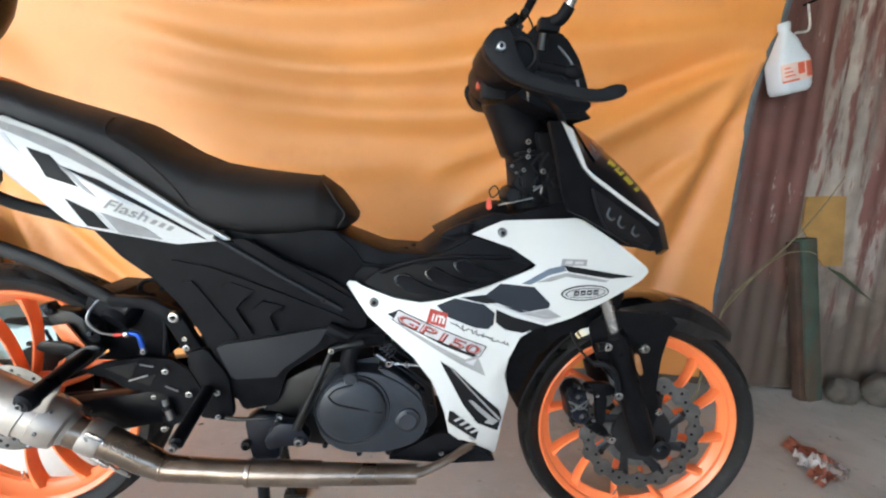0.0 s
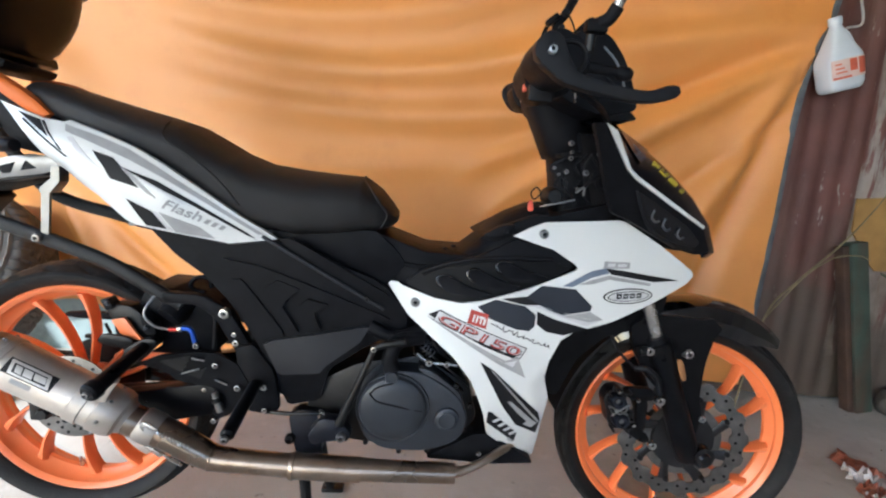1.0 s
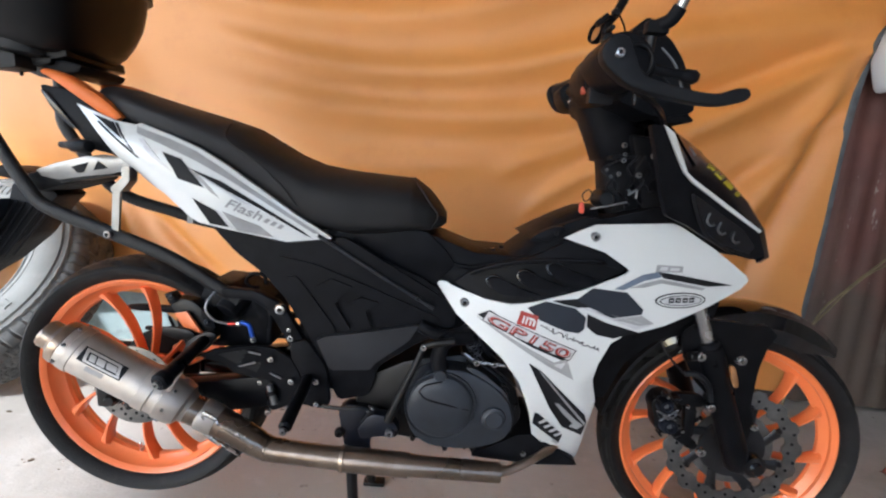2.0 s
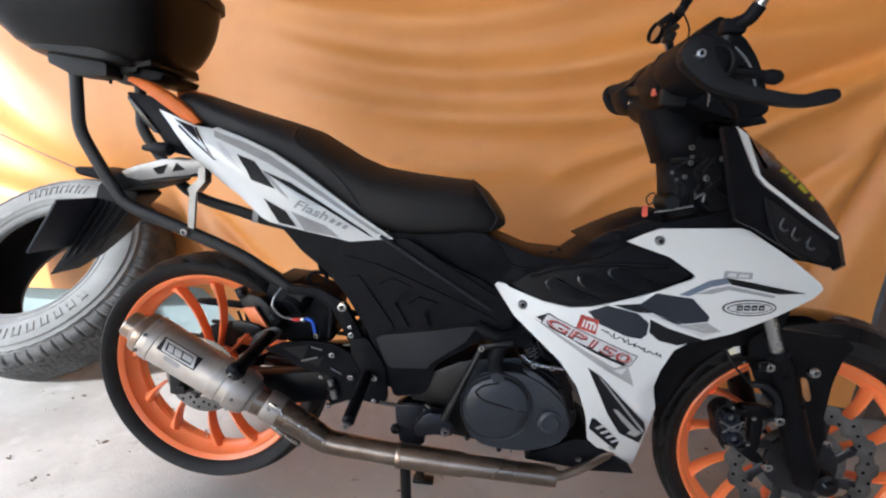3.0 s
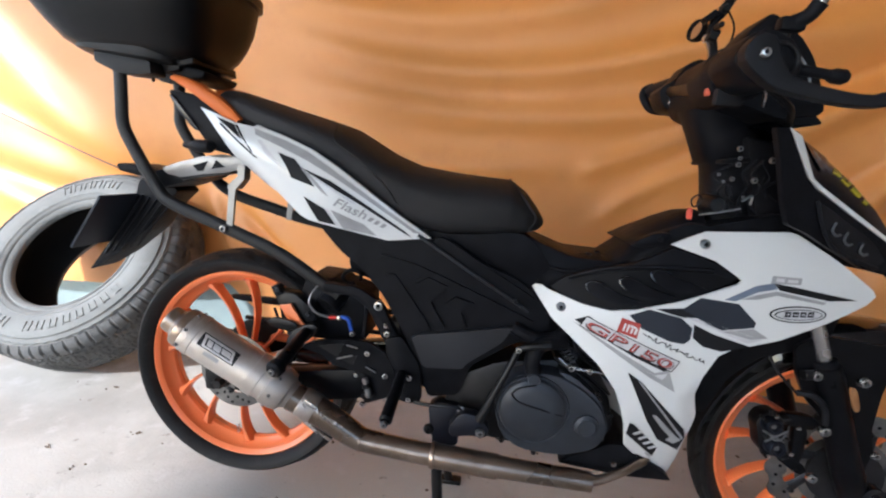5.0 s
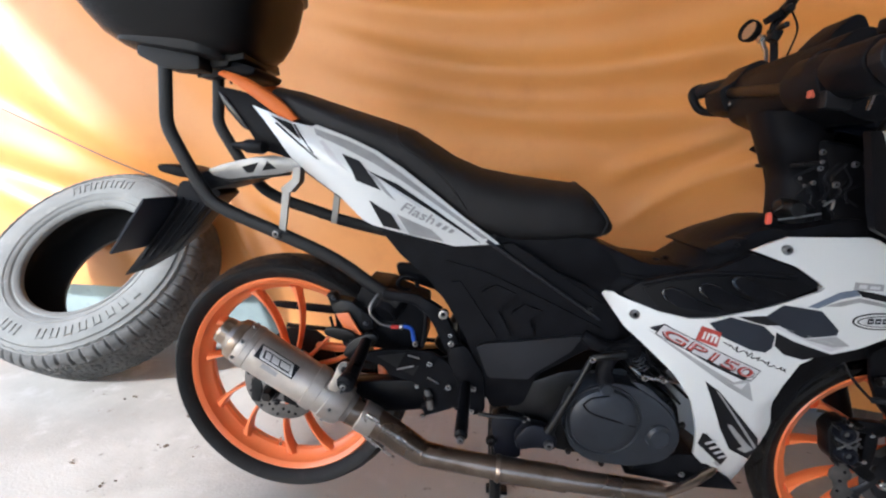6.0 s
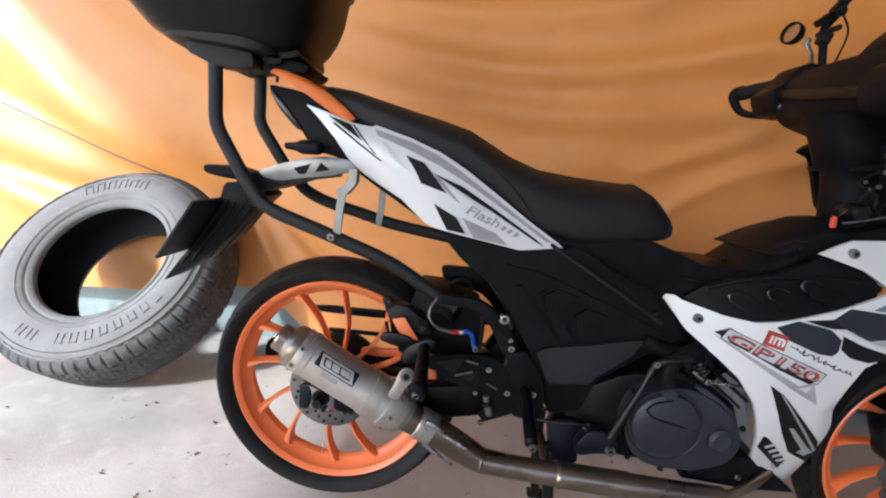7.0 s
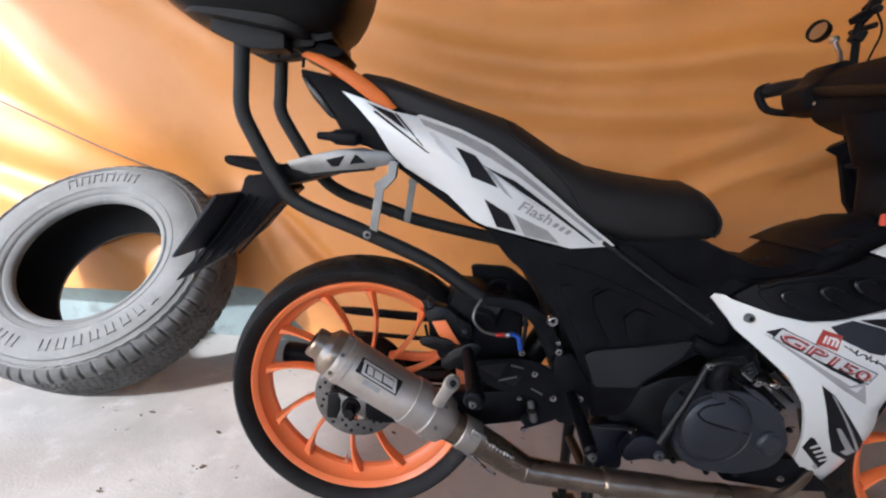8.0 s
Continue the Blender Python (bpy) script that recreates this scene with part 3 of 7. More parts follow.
    carrier = part("disc_carrier", lathe([(0.018, -0.004), (0.64 * inner, -0.004), (0.66 * inner, 0.003), (0.018, 0.003)], 40, m @ Matrix.Translation((0, disc_y, 0)), closed=True), CARRIER, w, "dark disc carrier")
    for k in range(8):
        a = 2 * math.pi * k / 8 + 0.3
        p0 = m @ Vector((0.62 * inner * math.cos(a), disc_y, 0.62 * inner * math.sin(a)))
        p1 = m @ Vector(((inner - 0.004) * math.cos(a + 0.2), disc_y, (inner - 0.004) * math.sin(a + 0.2)))
        part("carrier_arm", tube([p0, (p0 + p1) / 2, p1], [0.010, 0.0100, 0.0130], 8, 4, 0.35), CARRIER, carrier)
    for k in range(8):
        a = 2 * math.pi * k / 8 + 0.55
        c = m @ Vector(((inner - 0.003) * math.cos(a), disc_y - 0.003, (inner - 0.003) * math.sin(a)))
        bolt(c, 0.0062, d, CARRIER, name="disc_bobbin")
    hole_mesh = bpy.data.meshes.new("drilled_hole")
    hb = lathe([(0.0, 0), (0.0034, 0), (0.0034, 0.0012)], 10)
    hb.to_mesh(hole_mesh)
    hb.free()
    hole_mesh.materials.append(BLACK)
    for k in range(36):
        a = 2 * math.pi * (k + 0.25) / 36
        rr = (inner + disc_r) / 2 + 0.22 * (disc_r - inner) * (k % 3 - 1)
        c = m @ Vector((rr * math.cos(a), disc_y - 0.0026, rr * math.sin(a)))
        hang(new("drilled_hole", hole_mesh), d, "", Matrix.Translation(c) @ m.to_3x3().to_4x4())
    valve = m @ Vector((0.19 * math.cos(radians(-98)), -0.012, 0.19 * math.sin(radians(-98))))
    inward = m @ Vector((0.165 * math.cos(radians(-98)), -0.02, 0.165 * math.sin(radians(-98))))
    part("valve_stem", rod(valve, inward, 0.0035, 0.003, 10), STEEL, w)
    return w


REAR = Matrix.Translation((0.001, YC + 0.014, 0.323)) @ Matrix.Rotation(radians(-1.3), 4, "Z")
FRONT = Matrix.Translation((1.293, 0.028, 0.270)) @ Matrix.Rotation(radians(-7.7), 4, "Z")
rear_wheel = wheel("rear_wheel", REAR, 0.2715, 0.039, 0.087, -0.061, 0.62, 104, 13.5, 10, 0.0, "orange cast wheel with paired spokes")
front_wheel = wheel("front_wheel", FRONT, 0.270, 0.028, 0.135, -0.050, 0.76, 40, 14, 16, 0.0042, "orange cast wheel with paired spokes")

# rear axle, caliper bracket, swingarm, chain
part("axle_nut", lathe([(0, -0.016), (0.010, -0.016), (0.0125, -0.012), (0.0125, 0.006), (0.016, 0.006), (0.017, 0.02)], 6, Matrix.Translation((-0.008, -0.062, 0.320))), DARK_METAL, bike)
part("axle_washer", lathe([(0, -0.002), (0.017, -0.002), (0.018, 0.0), (0.018, 0.003)], 24, Matrix.Translation((-0.008, -0.0535, 0.320))), DARK_METAL, bike)
part("axle_plate", prism([(-0.034, 0.345), (-0.014, 0.337), (0.004, 0.337), (0.020, 0.347), (0.040, 0.342), (0.040, 0.300), (0.022, 0.296), (0.004, 0.304), (-0.014, 0.304), (-0.034, 0.293), (-0.028, 0.310), (-0.028, 0.328)], -0.050, -0.044, 0.0015), ALU, bike, "bright waisted axle plate")
part("axle_block", prism(rounded([(-0.054, 0.290), (-0.030, 0.290), (-0.030, 0.346), (-0.054, 0.342)], 0.1), -0.048, -0.036, 0.002), DARK_METAL, bike, "dark axle block")
part("swingarm_end", rod((-0.190, 0.116, 0.341), (-0.04, 0.116, 0.336), 0.024, 0.026, 24, 0.004), BLACK, bike, "black far swingarm end")
part("axle_slot", prism([(-0.030, 0.298), (0.24, 0.306), (0.24, 0.372), (-0.030, 0.346)], -0.040, -0.014, 0.005), BLACK, bike)
part("swingarm", prism(rounded([(0.02, 0.296), (0.20, 0.300), (0.37, 0.335), (0.38, 0.392), (0.30, 0.388), (0.16, 0.366), (0.02, 0.346)], 0.15), -0.062, -0.030, 0.006), BLACK_DEEP, bike, "black swingarm")
part("swingarm_far", prism(rounded([(-0.06, 0.300), (0.20, 0.305), (0.37, 0.345), (0.38, 0.40), (0.16, 0.365), (-0.06, 0.350)], 0.15), 0.100, 0.130, 0.006), GLOSS, bike)
for z0, rise in ((0.413, 0.0), (0.268, 0.06)):
    chain = bmesh.new()
    for k in range(34):
        f = k / 33
        box((-0.03 + 0.43 * f, 0.088, z0 + rise * f), (0.0145, 0.010, 0.009), bevel=0.002, seg=1, bm=chain)
    part("chain", chain, DARK_METAL, bike, "dark drive chain")
part("sprocket", lathe([(0.03, -0.003), (0.086, -0.003), (0.086, 0.003), (0.03, 0.003)], 84, Matrix.Translation((0, 0.088, 0.326)), closed=True, wave=lambda a, r, y: 0.003 * math.sin(a * 42) if r > 0.05 else 0), DARK_METAL, bike)
part("chain_guard", prism(rounded([(-0.08, 0.455), (0.10, 0.452), (0.34, 0.46), (0.34, 0.475), (0.10, 0.470), (-0.07, 0.470)], 0.2), 0.082, 0.096, 0.003), BLACK, bike)
part("chain_adjuster", prism(rounded([(0.045, 0.380), (0.12, 0.376), (0.175, 0.402), (0.17, 0.412), (0.12, 0.394), (0.05, 0.396)], 0.25), 0.045, 0.060, 0.003), ORANGE, bike, "orange painted bracket")
part("shock_link", prism([(0.130, 0.513), (0.154, 0.518), (0.176, 0.486), (0.186, 0.474), (0.164, 0.478), (0.146, 0.487)], -0.080, -0.074, 0.0012), ORANGE, bike, "orange painted bracket", angle=25)
rear_caliper = part("rear_caliper", prism([(0.112, 0.530), (0.126, 0.540), (0.156, 0.536), (0.178, 0.520), (0.196, 0.492), (0.200, 0.460), (0.178, 0.440), (0.150, 0.440), (0.140, 0.462), (0.128, 0.478), (0.124, 0.505)], -0.066, -0.036, 0.003), DARK_METAL, bike, "black brake caliper", angle=25)
for pts, y0, m in (([(0.108, 0.548), (0.122, 0.552), (0.132, 0.536), (0.118, 0.528)], -0.074, BLACK_SOFT), ([(0.176, 0.524), (0.200, 0.512), (0.206, 0.486), (0.184, 0.488)], -0.074, BLACK), ([(0.140, 0.474), (0.172, 0.470), (0.184, 0.448), (0.160, 0.440), (0.146, 0.450)], -0.076, BLACK)):
    part("caliper_rib", prism(pts, y0, -0.05, 0.002), m, rear_caliper, angle=25)
part("caliper_pin", rod((0.150, -0.070, 0.458), (0.186, -0.072, 0.470), 0.0035), ALU, rear_caliper)
part("pad_pin", rod((0.119, -0.078, 0.506), (0.126, -0.072, 0.478), 0.0028), BLACK_SOFT, rear_caliper)
for x, z in ((0.124, 0.544), (0.190, 0.500), (0.166, 0.455)):
    bolt((x, -0.078, z), 0.0045, rear_caliper, ENGINE)


# -- exhaust
can0, can1 = Vector((-0.026, -0.140, 0.466)), Vector((0.145, -0.121, 0.362))
ax = along(can0, can1) @ Matrix.Diagonal((0.84, 1, 0.84, 1))
L = (can1 - can0).length
muffler = part("muffler", lathe([(0.044, 0.0), (0.0465, 0.006), (0.0475, 0.012), (0.0475, L - 0.008), (0.049, L), (0.040, L + 0.001)], 48, ax), TITANIUM, bike, "brushed titanium muffler canister", angle=30)
part("end_cap", lathe([(0.0, -0.024), (0.016, -0.024), (0.017, -0.040), (0.027, -0.040), (0.0295, -0.036), (0.0295, -0.022), (0.034, -0.018), (0.044, -0.012), (0.0465, -0.004), (0.0465, 0.002), (0.040, 0.004)], 40, ax), PIPE, muffler, "stepped outlet cap", angle=25)
part("outlet", lathe([(0.0, -0.0402), (0.0155, -0.0402), (0.017, -0.0415), (0.015, -0.0415)], 24, ax), BLACK, muffler)
for k in range(7):
    bolt(ax @ Vector((0.0478 * math.cos(0.9 * k), 0.008, 0.0478 * math.sin(0.9 * k))), 0.0035, muffler, ALU, (ax.to_3x3() @ Vector((math.cos(0.9 * k), 0, math.sin(0.9 * k)))).normalized(), "rivet")
    bolt(ax @ Vector((0.0508 * math.cos(0.9 * k + 0.4), L + 0.002, 0.0508 * math.sin(0.9 * k + 0.4))), 0.0035, muffler, ALU, (ax.to_3x3() @ Vector((math.cos(0.9 * k + 0.4), 0, math.sin(0.9 * k + 0.4)))).normalized(), "rivet")
part("rear_band", lathe([(0.0475, 0.016), (0.0492, 0.017), (0.0492, 0.028), (0.0475, 0.029)], 48, ax), TITANIUM, muffler)
part("clamp_band", lathe([(0.0475, L - 0.052), (0.0505, L - 0.051), (0.0505, L - 0.030), (0.0475, L - 0.029)], 48, ax), TITANIUM, muffler, "polished clamp band")
part("front_cap", lathe([(0.0475, L - 0.014), (0.0508, L - 0.012), (0.0508, L + 0.012), (0.046, L + 0.026), (0.036, L + 0.030), (0.029, L + 0.046), (0.027, L + 0.05)], 48, ax), TITANIUM, muffler, angle=25)
part("mount_lug", prism(rounded([(0.140, 0.396), (0.160, 0.388), (0.170, 0.410), (0.186, 0.432), (0.184, 0.448), (0.170, 0.452), (0.160, 0.444), (0.152, 0.418)], 0.2), -0.152, -0.146, 0.002), TITANIUM, muffler, "bent clamp lug")
part("lug_bush", lathe([(0.004, -0.004), (0.0105, -0.004), (0.012, -0.002), (0.012, 0.006)], 20, Matrix.Translation((0.173, -0.151, 0.438))), ALU, muffler)
bolt((0.173, -0.155, 0.438), 0.006, muffler, DARK_METAL)


def on_can(a, r, s):
    """A point of the canister: angle from the camera's side upwards, radius, distance from the tail."""
    side = Vector((0, -1, 0))
    d = (can1 - can0).normalized()
    side = (side - d * side.dot(d)).normalized()
    up = side.cross(d)
    up = up if up.z > 0 else -up
    return can0 + d * s + (side * math.cos(a) + up * math.sin(a)) * r


def can_patch(a0, a1, s0, s1, lift, material, name, label="", parent=None, slant=0.0):
    bm = bmesh.new()
    grid = []
    for i in range(7):
        a = a0 + (a1 - a0) * i / 6
        grid.append([bm.verts.new(on_can(a, 0.0399 + lift, s + slant * i / 6)) for s in (s0, s1)])
    for p, q in zip(grid, grid[1:]):
        bm.faces.new((p[0], p[1], q[1], q[0]))
    ret = bmesh.ops.extrude_face_region(bm, geom=bm.faces[:])
    for v in ret["geom"]:
        if isinstance(v, bmesh.types.BMVert):
            c = can0 + (can1 - can0).normalized() * (v.co - can0).dot((can1 - can0).normalized())
            v.co = c + (v.co - c).normalized() * 0.0394
    return part(name, bm, material, parent or muffler, label)


plate = can_patch(0.30, 0.93, 0.038, 0.116, 0.0010, BK_DECAL, "badge", "black outlined badge with pale plain blocks")
for a0, a1, s0, s1, sl in ((0.78, 0.88, 0.042, 0.102, 0.0), (0.35, 0.43, 0.052, 0.113, 0.0), (0.35, 0.88, 0.048, 0.053, -0.006), (0.35, 0.88, 0.1075, 0.113, -0.008)):
    can_patch(a0, a1, s0, s1, 0.0016, BADGE_PALE, "badge_border", "", plate, sl)
# plain blocks inside the outline
for s0, s1, a0 in ((0.0560, 0.0665, 0.47), (0.0690, 0.0835, 0.47), (0.0860, 0.1045, 0.50)):
    can_patch(a0, 0.735, s0, s1, 0.0016, BADGE_PALE, "badge_bar", "", plate, -0.004)
can_patch(0.02, 0.22, 0.058, 0.090, 0.0008, GY_DECAL, "sticker", "small grey sticker")

part("exhaust_pipe", tube([(0.176, -0.118, 0.342), (0.205, -0.114, 0.327), (0.250, -0.113, 0.304), (0.286, -0.113, 0.283), (0.306, -0.113, 0.272)], [0.0275, 0.0275, 0.0270, 0.0262, 0.0250], 28, 6), PIPE, bike, "heat-stained exhaust pipe", angle=50)
part("exhaust_pipe_mid", tube([(0.296, -0.113, 0.278), (0.312, -0.113, 0.2685), (0.330, -0.113, 0.2630), (0.39, -0.113, 0.2575), (0.470, -0.112, 0.2505)], [0.0245, 0.0238, 0.0228, 0.0218, 0.0215], 26, 6), PIPE, bike, angle=50)
part("exhaust_pipe_sleeve", tube([(0.466, -0.112, 0.2508), (0.53, -0.112, 0.2482), (0.596, -0.112, 0.2455)], 0.0236, 28, 6), PIPE, bike, angle=50)
part("exhaust_pipe_front", tube([(0.592, -0.112, 0.2456), (0.68, -0.110, 0.2420), (0.776, -0.108, 0.2385)], [0.0208, 0.0200, 0.0190], 28, 6), PIPE, bike, angle=50)
part("slip_joint", lathe([(0.0200, -0.004), (0.0240, -0.003), (0.0256, 0.0), (0.0256, 0.005), (0.0242, 0.006)], 32, along((0.466, -0.112, 0.2508), (0.53, -0.112, 0.2482))), PIPE, bike)
part("weld_bead", lathe([(0.0225, -0.003), (0.0246, -0.001), (0.0246, 0.001), (0.0225, 0.003)], 32, along((0.320, -0.113, 0.2655), (0.345, -0.113, 0.2615))), PIPE, bike)
part("slip_joint", lathe([(0.0275, -0.006), (0.0300, -0.003), (0.0300, 0.026), (0.0280, 0.029)], 32, along((0.200, -0.114, 0.329), (0.245, -0.113, 0.306))), TITANIUM, bike)
part("clamp_tab", prism(rounded([(0.212, 0.346), (0.240, 0.333), (0.243, 0.339), (0.217, 0.353)], 0.15), -0.146, -0.141, 0.001), STEEL, bike)
part("clamp_tab", prism(rounded([(0.206, 0.296), (0.236, 0.274), (0.240, 0.280), (0.210, 0.303)], 0.15), -0.132, -0.127, 0.001), STEEL, bike)
part("exhaust_header", tube([(0.766, -0.108, 0.2388), (0.800, -0.102, 0.243), (0.858, -0.080, 0.262), (0.91, -0.03, 0.275), (0.92, 0.02, 0.36)], [0.0110, 0.0085, 0.0080, 0.010, 0.012], 16, 6), PIPE, bike)
spring = []
for k in range(60):
    a = k * 0.9
    f = k / 59
    c = Vector((0.238, -0.141, 0.330)).lerp(Vector((0.292, -0.142, 0.302)), f)
    spring.append(c + Vector((0, math.cos(a), math.sin(a))) * 0.0032)
part("joint_spring", tube(spring, 0.0012, 5, 1), STEEL, bike)
part("spring_hook", tube([(0.236, -0.140, 0.334), (0.226, -0.143, 0.344), (0.212, -0.141, 0.342), (0.214, -0.140, 0.333)], 0.0025, 6, 4), STEEL, bike)
part("spring_hook", tube([(0.225, -0.118, 0.284), (0.245, -0.122, 0.268), (0.268, -0.12, 0.252)], 0.003, 6, 4), STEEL, bike)

# -- seat
SEAT = [(-0.045, 0.900, 0.920, 0.040), (-0.03, 0.885, 0.937, 0.060), (0.018, 0.872, 0.931, 0.085), (0.116, 0.835, 0.907, 0.105), (0.195, 0.800, 0.889, 0.112), (0.244, 0.775, 0.876, 0.116),
        (0.286, 0.755, 0.854, 0.118), (0.329, 0.730, 0.831, 0.120), (0.384, 0.695, 0.812, 0.122), (0.455, 0.683, 0.804, 0.124), (0.525, 0.689, 0.800, 0.120),
        (0.572, 0.696, 0.798, 0.112), (0.604, 0.698, 0.776, 0.100), (0.628, 0.705, 0.748, 0.082), (0.639, 0.714, 0.731, 0.060)]
SEAM = [(0.215, 0.885), (0.219, 0.876), (0.223, 0.868), (0.228, 0.854), (0.241, 0.839), (0.289, 0.810), (0.334, 0.771), (0.362, 0.735), (0.385, 0.690)]


def seat_rings(x0, x1, n, grow=0.0):
    rings = []
    for i in range(n + 1):
        x = x0 + (x1 - x0) * i / n
        low, high, half = interp(SEAT, x)
        rings.append(body_ring(x, low - grow, high + grow, half + grow, YC, top=2.1, bottom=5.0, k=64))
    return rings


def seam_x(z):
    for (x0, z0), (x1, z1) in zip(SEAM, SEAM[1:]):
        if z >= z1:
            return x0 + (x1 - x0) * max(0.0, (z0 - z) / (z0 - z1))
    return SEAM[-1][0]


def seat_piece(keep):
    bm = bmesh.new()
    loft(seat_rings(-0.045, 0.639, 150), bm)
    bmesh.ops.delete(bm, geom=[f for f in bm.faces if keep != (f.calc_center_median().x >= seam_x(f.calc_center_median().z))], context="FACES")
    return bm


def seat_side(x, z):
    low, high, half = interp(SEAT, x)
    s = max(-1.0, min(1.0, (2 * z - low - high) / (high - low)))
    e = 2.1 if s > 0 else 5.0
    return YC - half * max(0.0, 1 - abs(s) ** e) ** (1 / e)


seat = part("seat", seat_piece(True), VINYL, bike, "black vinyl rider seat with stitched front edge", angle=60)
part("pillion_seat", seat_piece(False), VINYL_REAR, bike, "grained black vinyl pillion seat", angle=60)
part("seam", tube([(x, seat_side(x, z) - 0.0006, z) for x, z in SEAM[1:-1]], 0.0022, 6, 6), VINYL, seat)
part("piping", tube([(0.566, 0.11, 0.790), (0.569, YC, 0.7985), (0.572, -0.010, 0.792), (0.588, -0.042, 0.777), (0.605, -0.057, 0.754), (0.621, -0.054, 0.731), (0.610, -0.058, 0.706)], 0.0022, 6, 6), VINYL_REAR, seat, "raised seam piping")

# -- grab rail and tail
part("grab_rail", loft([[(x + dx * k, y, z + dz * k) for dx, y, dz in ((-0.013, y0 + 0.004, -0.007), (-0.006, y0, -0.001), (0.006, y0, 0.007), (0.012, y0 + 0.003, 0.011), (0.011, y0 + w, 0.013), (-0.012, y0 + w, -0.003))]
     for x, z, y0, w, k in ((-0.128, 0.949, -0.030, 0.026, 0.45), (-0.104, 0.942, -0.040, 0.026, 0.62), (-0.074, 0.930, -0.050, 0.024, 0.74), (-0.046, 0.916, -0.058, 0.022, 0.82), (-0.018, 0.900, -0.062, 0.020, 0.86), (0.008, 0.883, -0.064, 0.018, 0.8), (0.032, 0.866, -0.066, 0.014, 0.55))]), ORANGE_RAIL, bike, "orange painted cast grab rail", angle=50)
part("grab_rail_far", tube([(-0.115, 0.10, 0.945), (-0.06, 0.125, 0.938), (-0.02, 0.128, 0.925), (0.04, 0.128, 0.905)], 0.011, 12, 6), ORANGE_RAIL, bike)
part("tail_core", prism(rounded([(-0.136, 0.925), (-0.08, 0.918), (0.04, 0.884), (0.20, 0.83), (0.36, 0.70), (0.34, 0.66), (0.20, 0.68), (0.06, 0.765), (0.0, 0.803), (-0.046, 0.812), (-0.075, 0.853), (-0.112, 0.886)], 0.12), -0.032, 0.102, 0.010), BLACK, bike, "black tail section")
part("tail_light", prism(rounded([(-0.132, 0.916), (-0.118, 0.912), (-0.064, 0.846), (-0.078, 0.848), (-0.112, 0.882)], 0.15), -0.036, 0.106, 0.003), LENS, bike, "smoked tail light lens")
tail_outline = [(-0.058, 0.893), (-0.012, 0.880), (0.035, 0.865), (0.073, 0.860), (0.079, 0.864), (0.147, 0.845), (0.200, 0.825), (0.247, 0.799), (0.300, 0.764), (0.364, 0.720), (0.416, 0.688),
                (0.429, 0.679), (0.349, 0.669), (0.324, 0.674), (0.254, 0.687), (0.201, 0.696), (0.181, 0.703), (0.135, 0.741), (0.059, 0.777), (0.036, 0.796), (0.007, 0.836), (-0.025, 0.866)]
TAIL_OUT = [(-0.06, -0.042, 3, 0.888), (0.0, -0.075, 12, 0.852), (0.05, -0.099, 20, 0.828), (0.10, -0.116, 12, 0.808), (0.15, -0.121, 6, 0.785), (0.20, -0.122, 3.5, 0.752), (0.25, -0.119, 3.3, 0.730),
            (0.34, -0.101, 3, 0.700), (0.42, -0.085, 3, 0.683)]


def tail_curve(x, z):
    """The panel bulges along a crest and falls away to its upper and lower edges."""
    out, bend, crest = interp(TAIL_OUT, max(x, -0.06))
    return out + min(0.05, bend * (z - crest) ** 2)


tail = part("tail_panel", sheet(tail_outline, tail_curve, 0.010, 0.015), WHITE, bike, "white tail panel with black and grey graphics")
part("tail_panel_far", sheet(tail_outline, lambda x, z: 2 * YC - tail_curve(x, z) - 0.01, 0.008, 0.05), WHITE, bike)


def decal(name, pts, yf, material, parent, lift=0.0012, label="", step=0.03):
    return part(name, sheet(pts, yf, 0.0009, step, lift), material, parent, label)


for pts, m in (
        ([(0.079, 0.857), (0.150, 0.838), (0.194, 0.821), (0.237, 0.796), (0.301, 0.755), (0.365, 0.714), (0.408, 0.687), (0.397, 0.687), (0.302, 0.746), (0.250, 0.777), (0.197, 0.804), (0.143, 0.826), (0.088, 0.845)], GY_DECAL),
        ([(-0.010, 0.875), (0.035, 0.862), (0.063, 0.833)], BK_DECAL),
        ([(0.002, 0.861), (0.006, 0.863), (0.102, 0.802), (0.096, 0.803)], BK_DECAL),
        ([(0.038, 0.861), (0.042, 0.861), (0.091, 0.812), (0.086, 0.814)], BK_DECAL),
        ([(0.096, 0.835), (0.104, 0.836), (0.142, 0.798), (0.161, 0.783), (0.123, 0.805)], LG_DECAL),
        ([(0.141, 0.816), (0.173, 0.806), (0.187, 0.791), (0.214, 0.759), (0.170, 0.772), (0.161, 0.789)], BK_DECAL),
        ([(0.185, 0.792), (0.241, 0.772), (0.303, 0.736), (0.377, 0.691), (0.394, 0.678), (0.379, 0.685), (0.303, 0.729), (0.252, 0.756), (0.204, 0.782)], BK_DECAL),
        ([(0.187, 0.789), (0.203, 0.782), (0.240, 0.743), (0.225, 0.752)], GY_DECAL),
        ([(0.204, 0.779), (0.218, 0.774), (0.293, 0.732), (0.279, 0.736)], LG_DECAL),
        ([(0.194, 0.740), (0.234, 0.720), (0.253, 0.692), (0.220, 0.696)], BK_DECAL),
        ([(0.234, 0.720), (0.239, 0.721), (0.262, 0.689), (0.255, 0.691)], LG_DECAL),
        ([(0.244, 0.720), (0.305, 0.697), (0.328, 0.677), (0.267, 0.686)], GY_DECAL)):
    decal("graphic", pts, tail_curve, m, tail)
written("Flash", (0.249, 0.7285), (0.305, 0.7065), (0.010, 0.0135), tail_curve, BADGE_GREY, tail, bold=0.012)
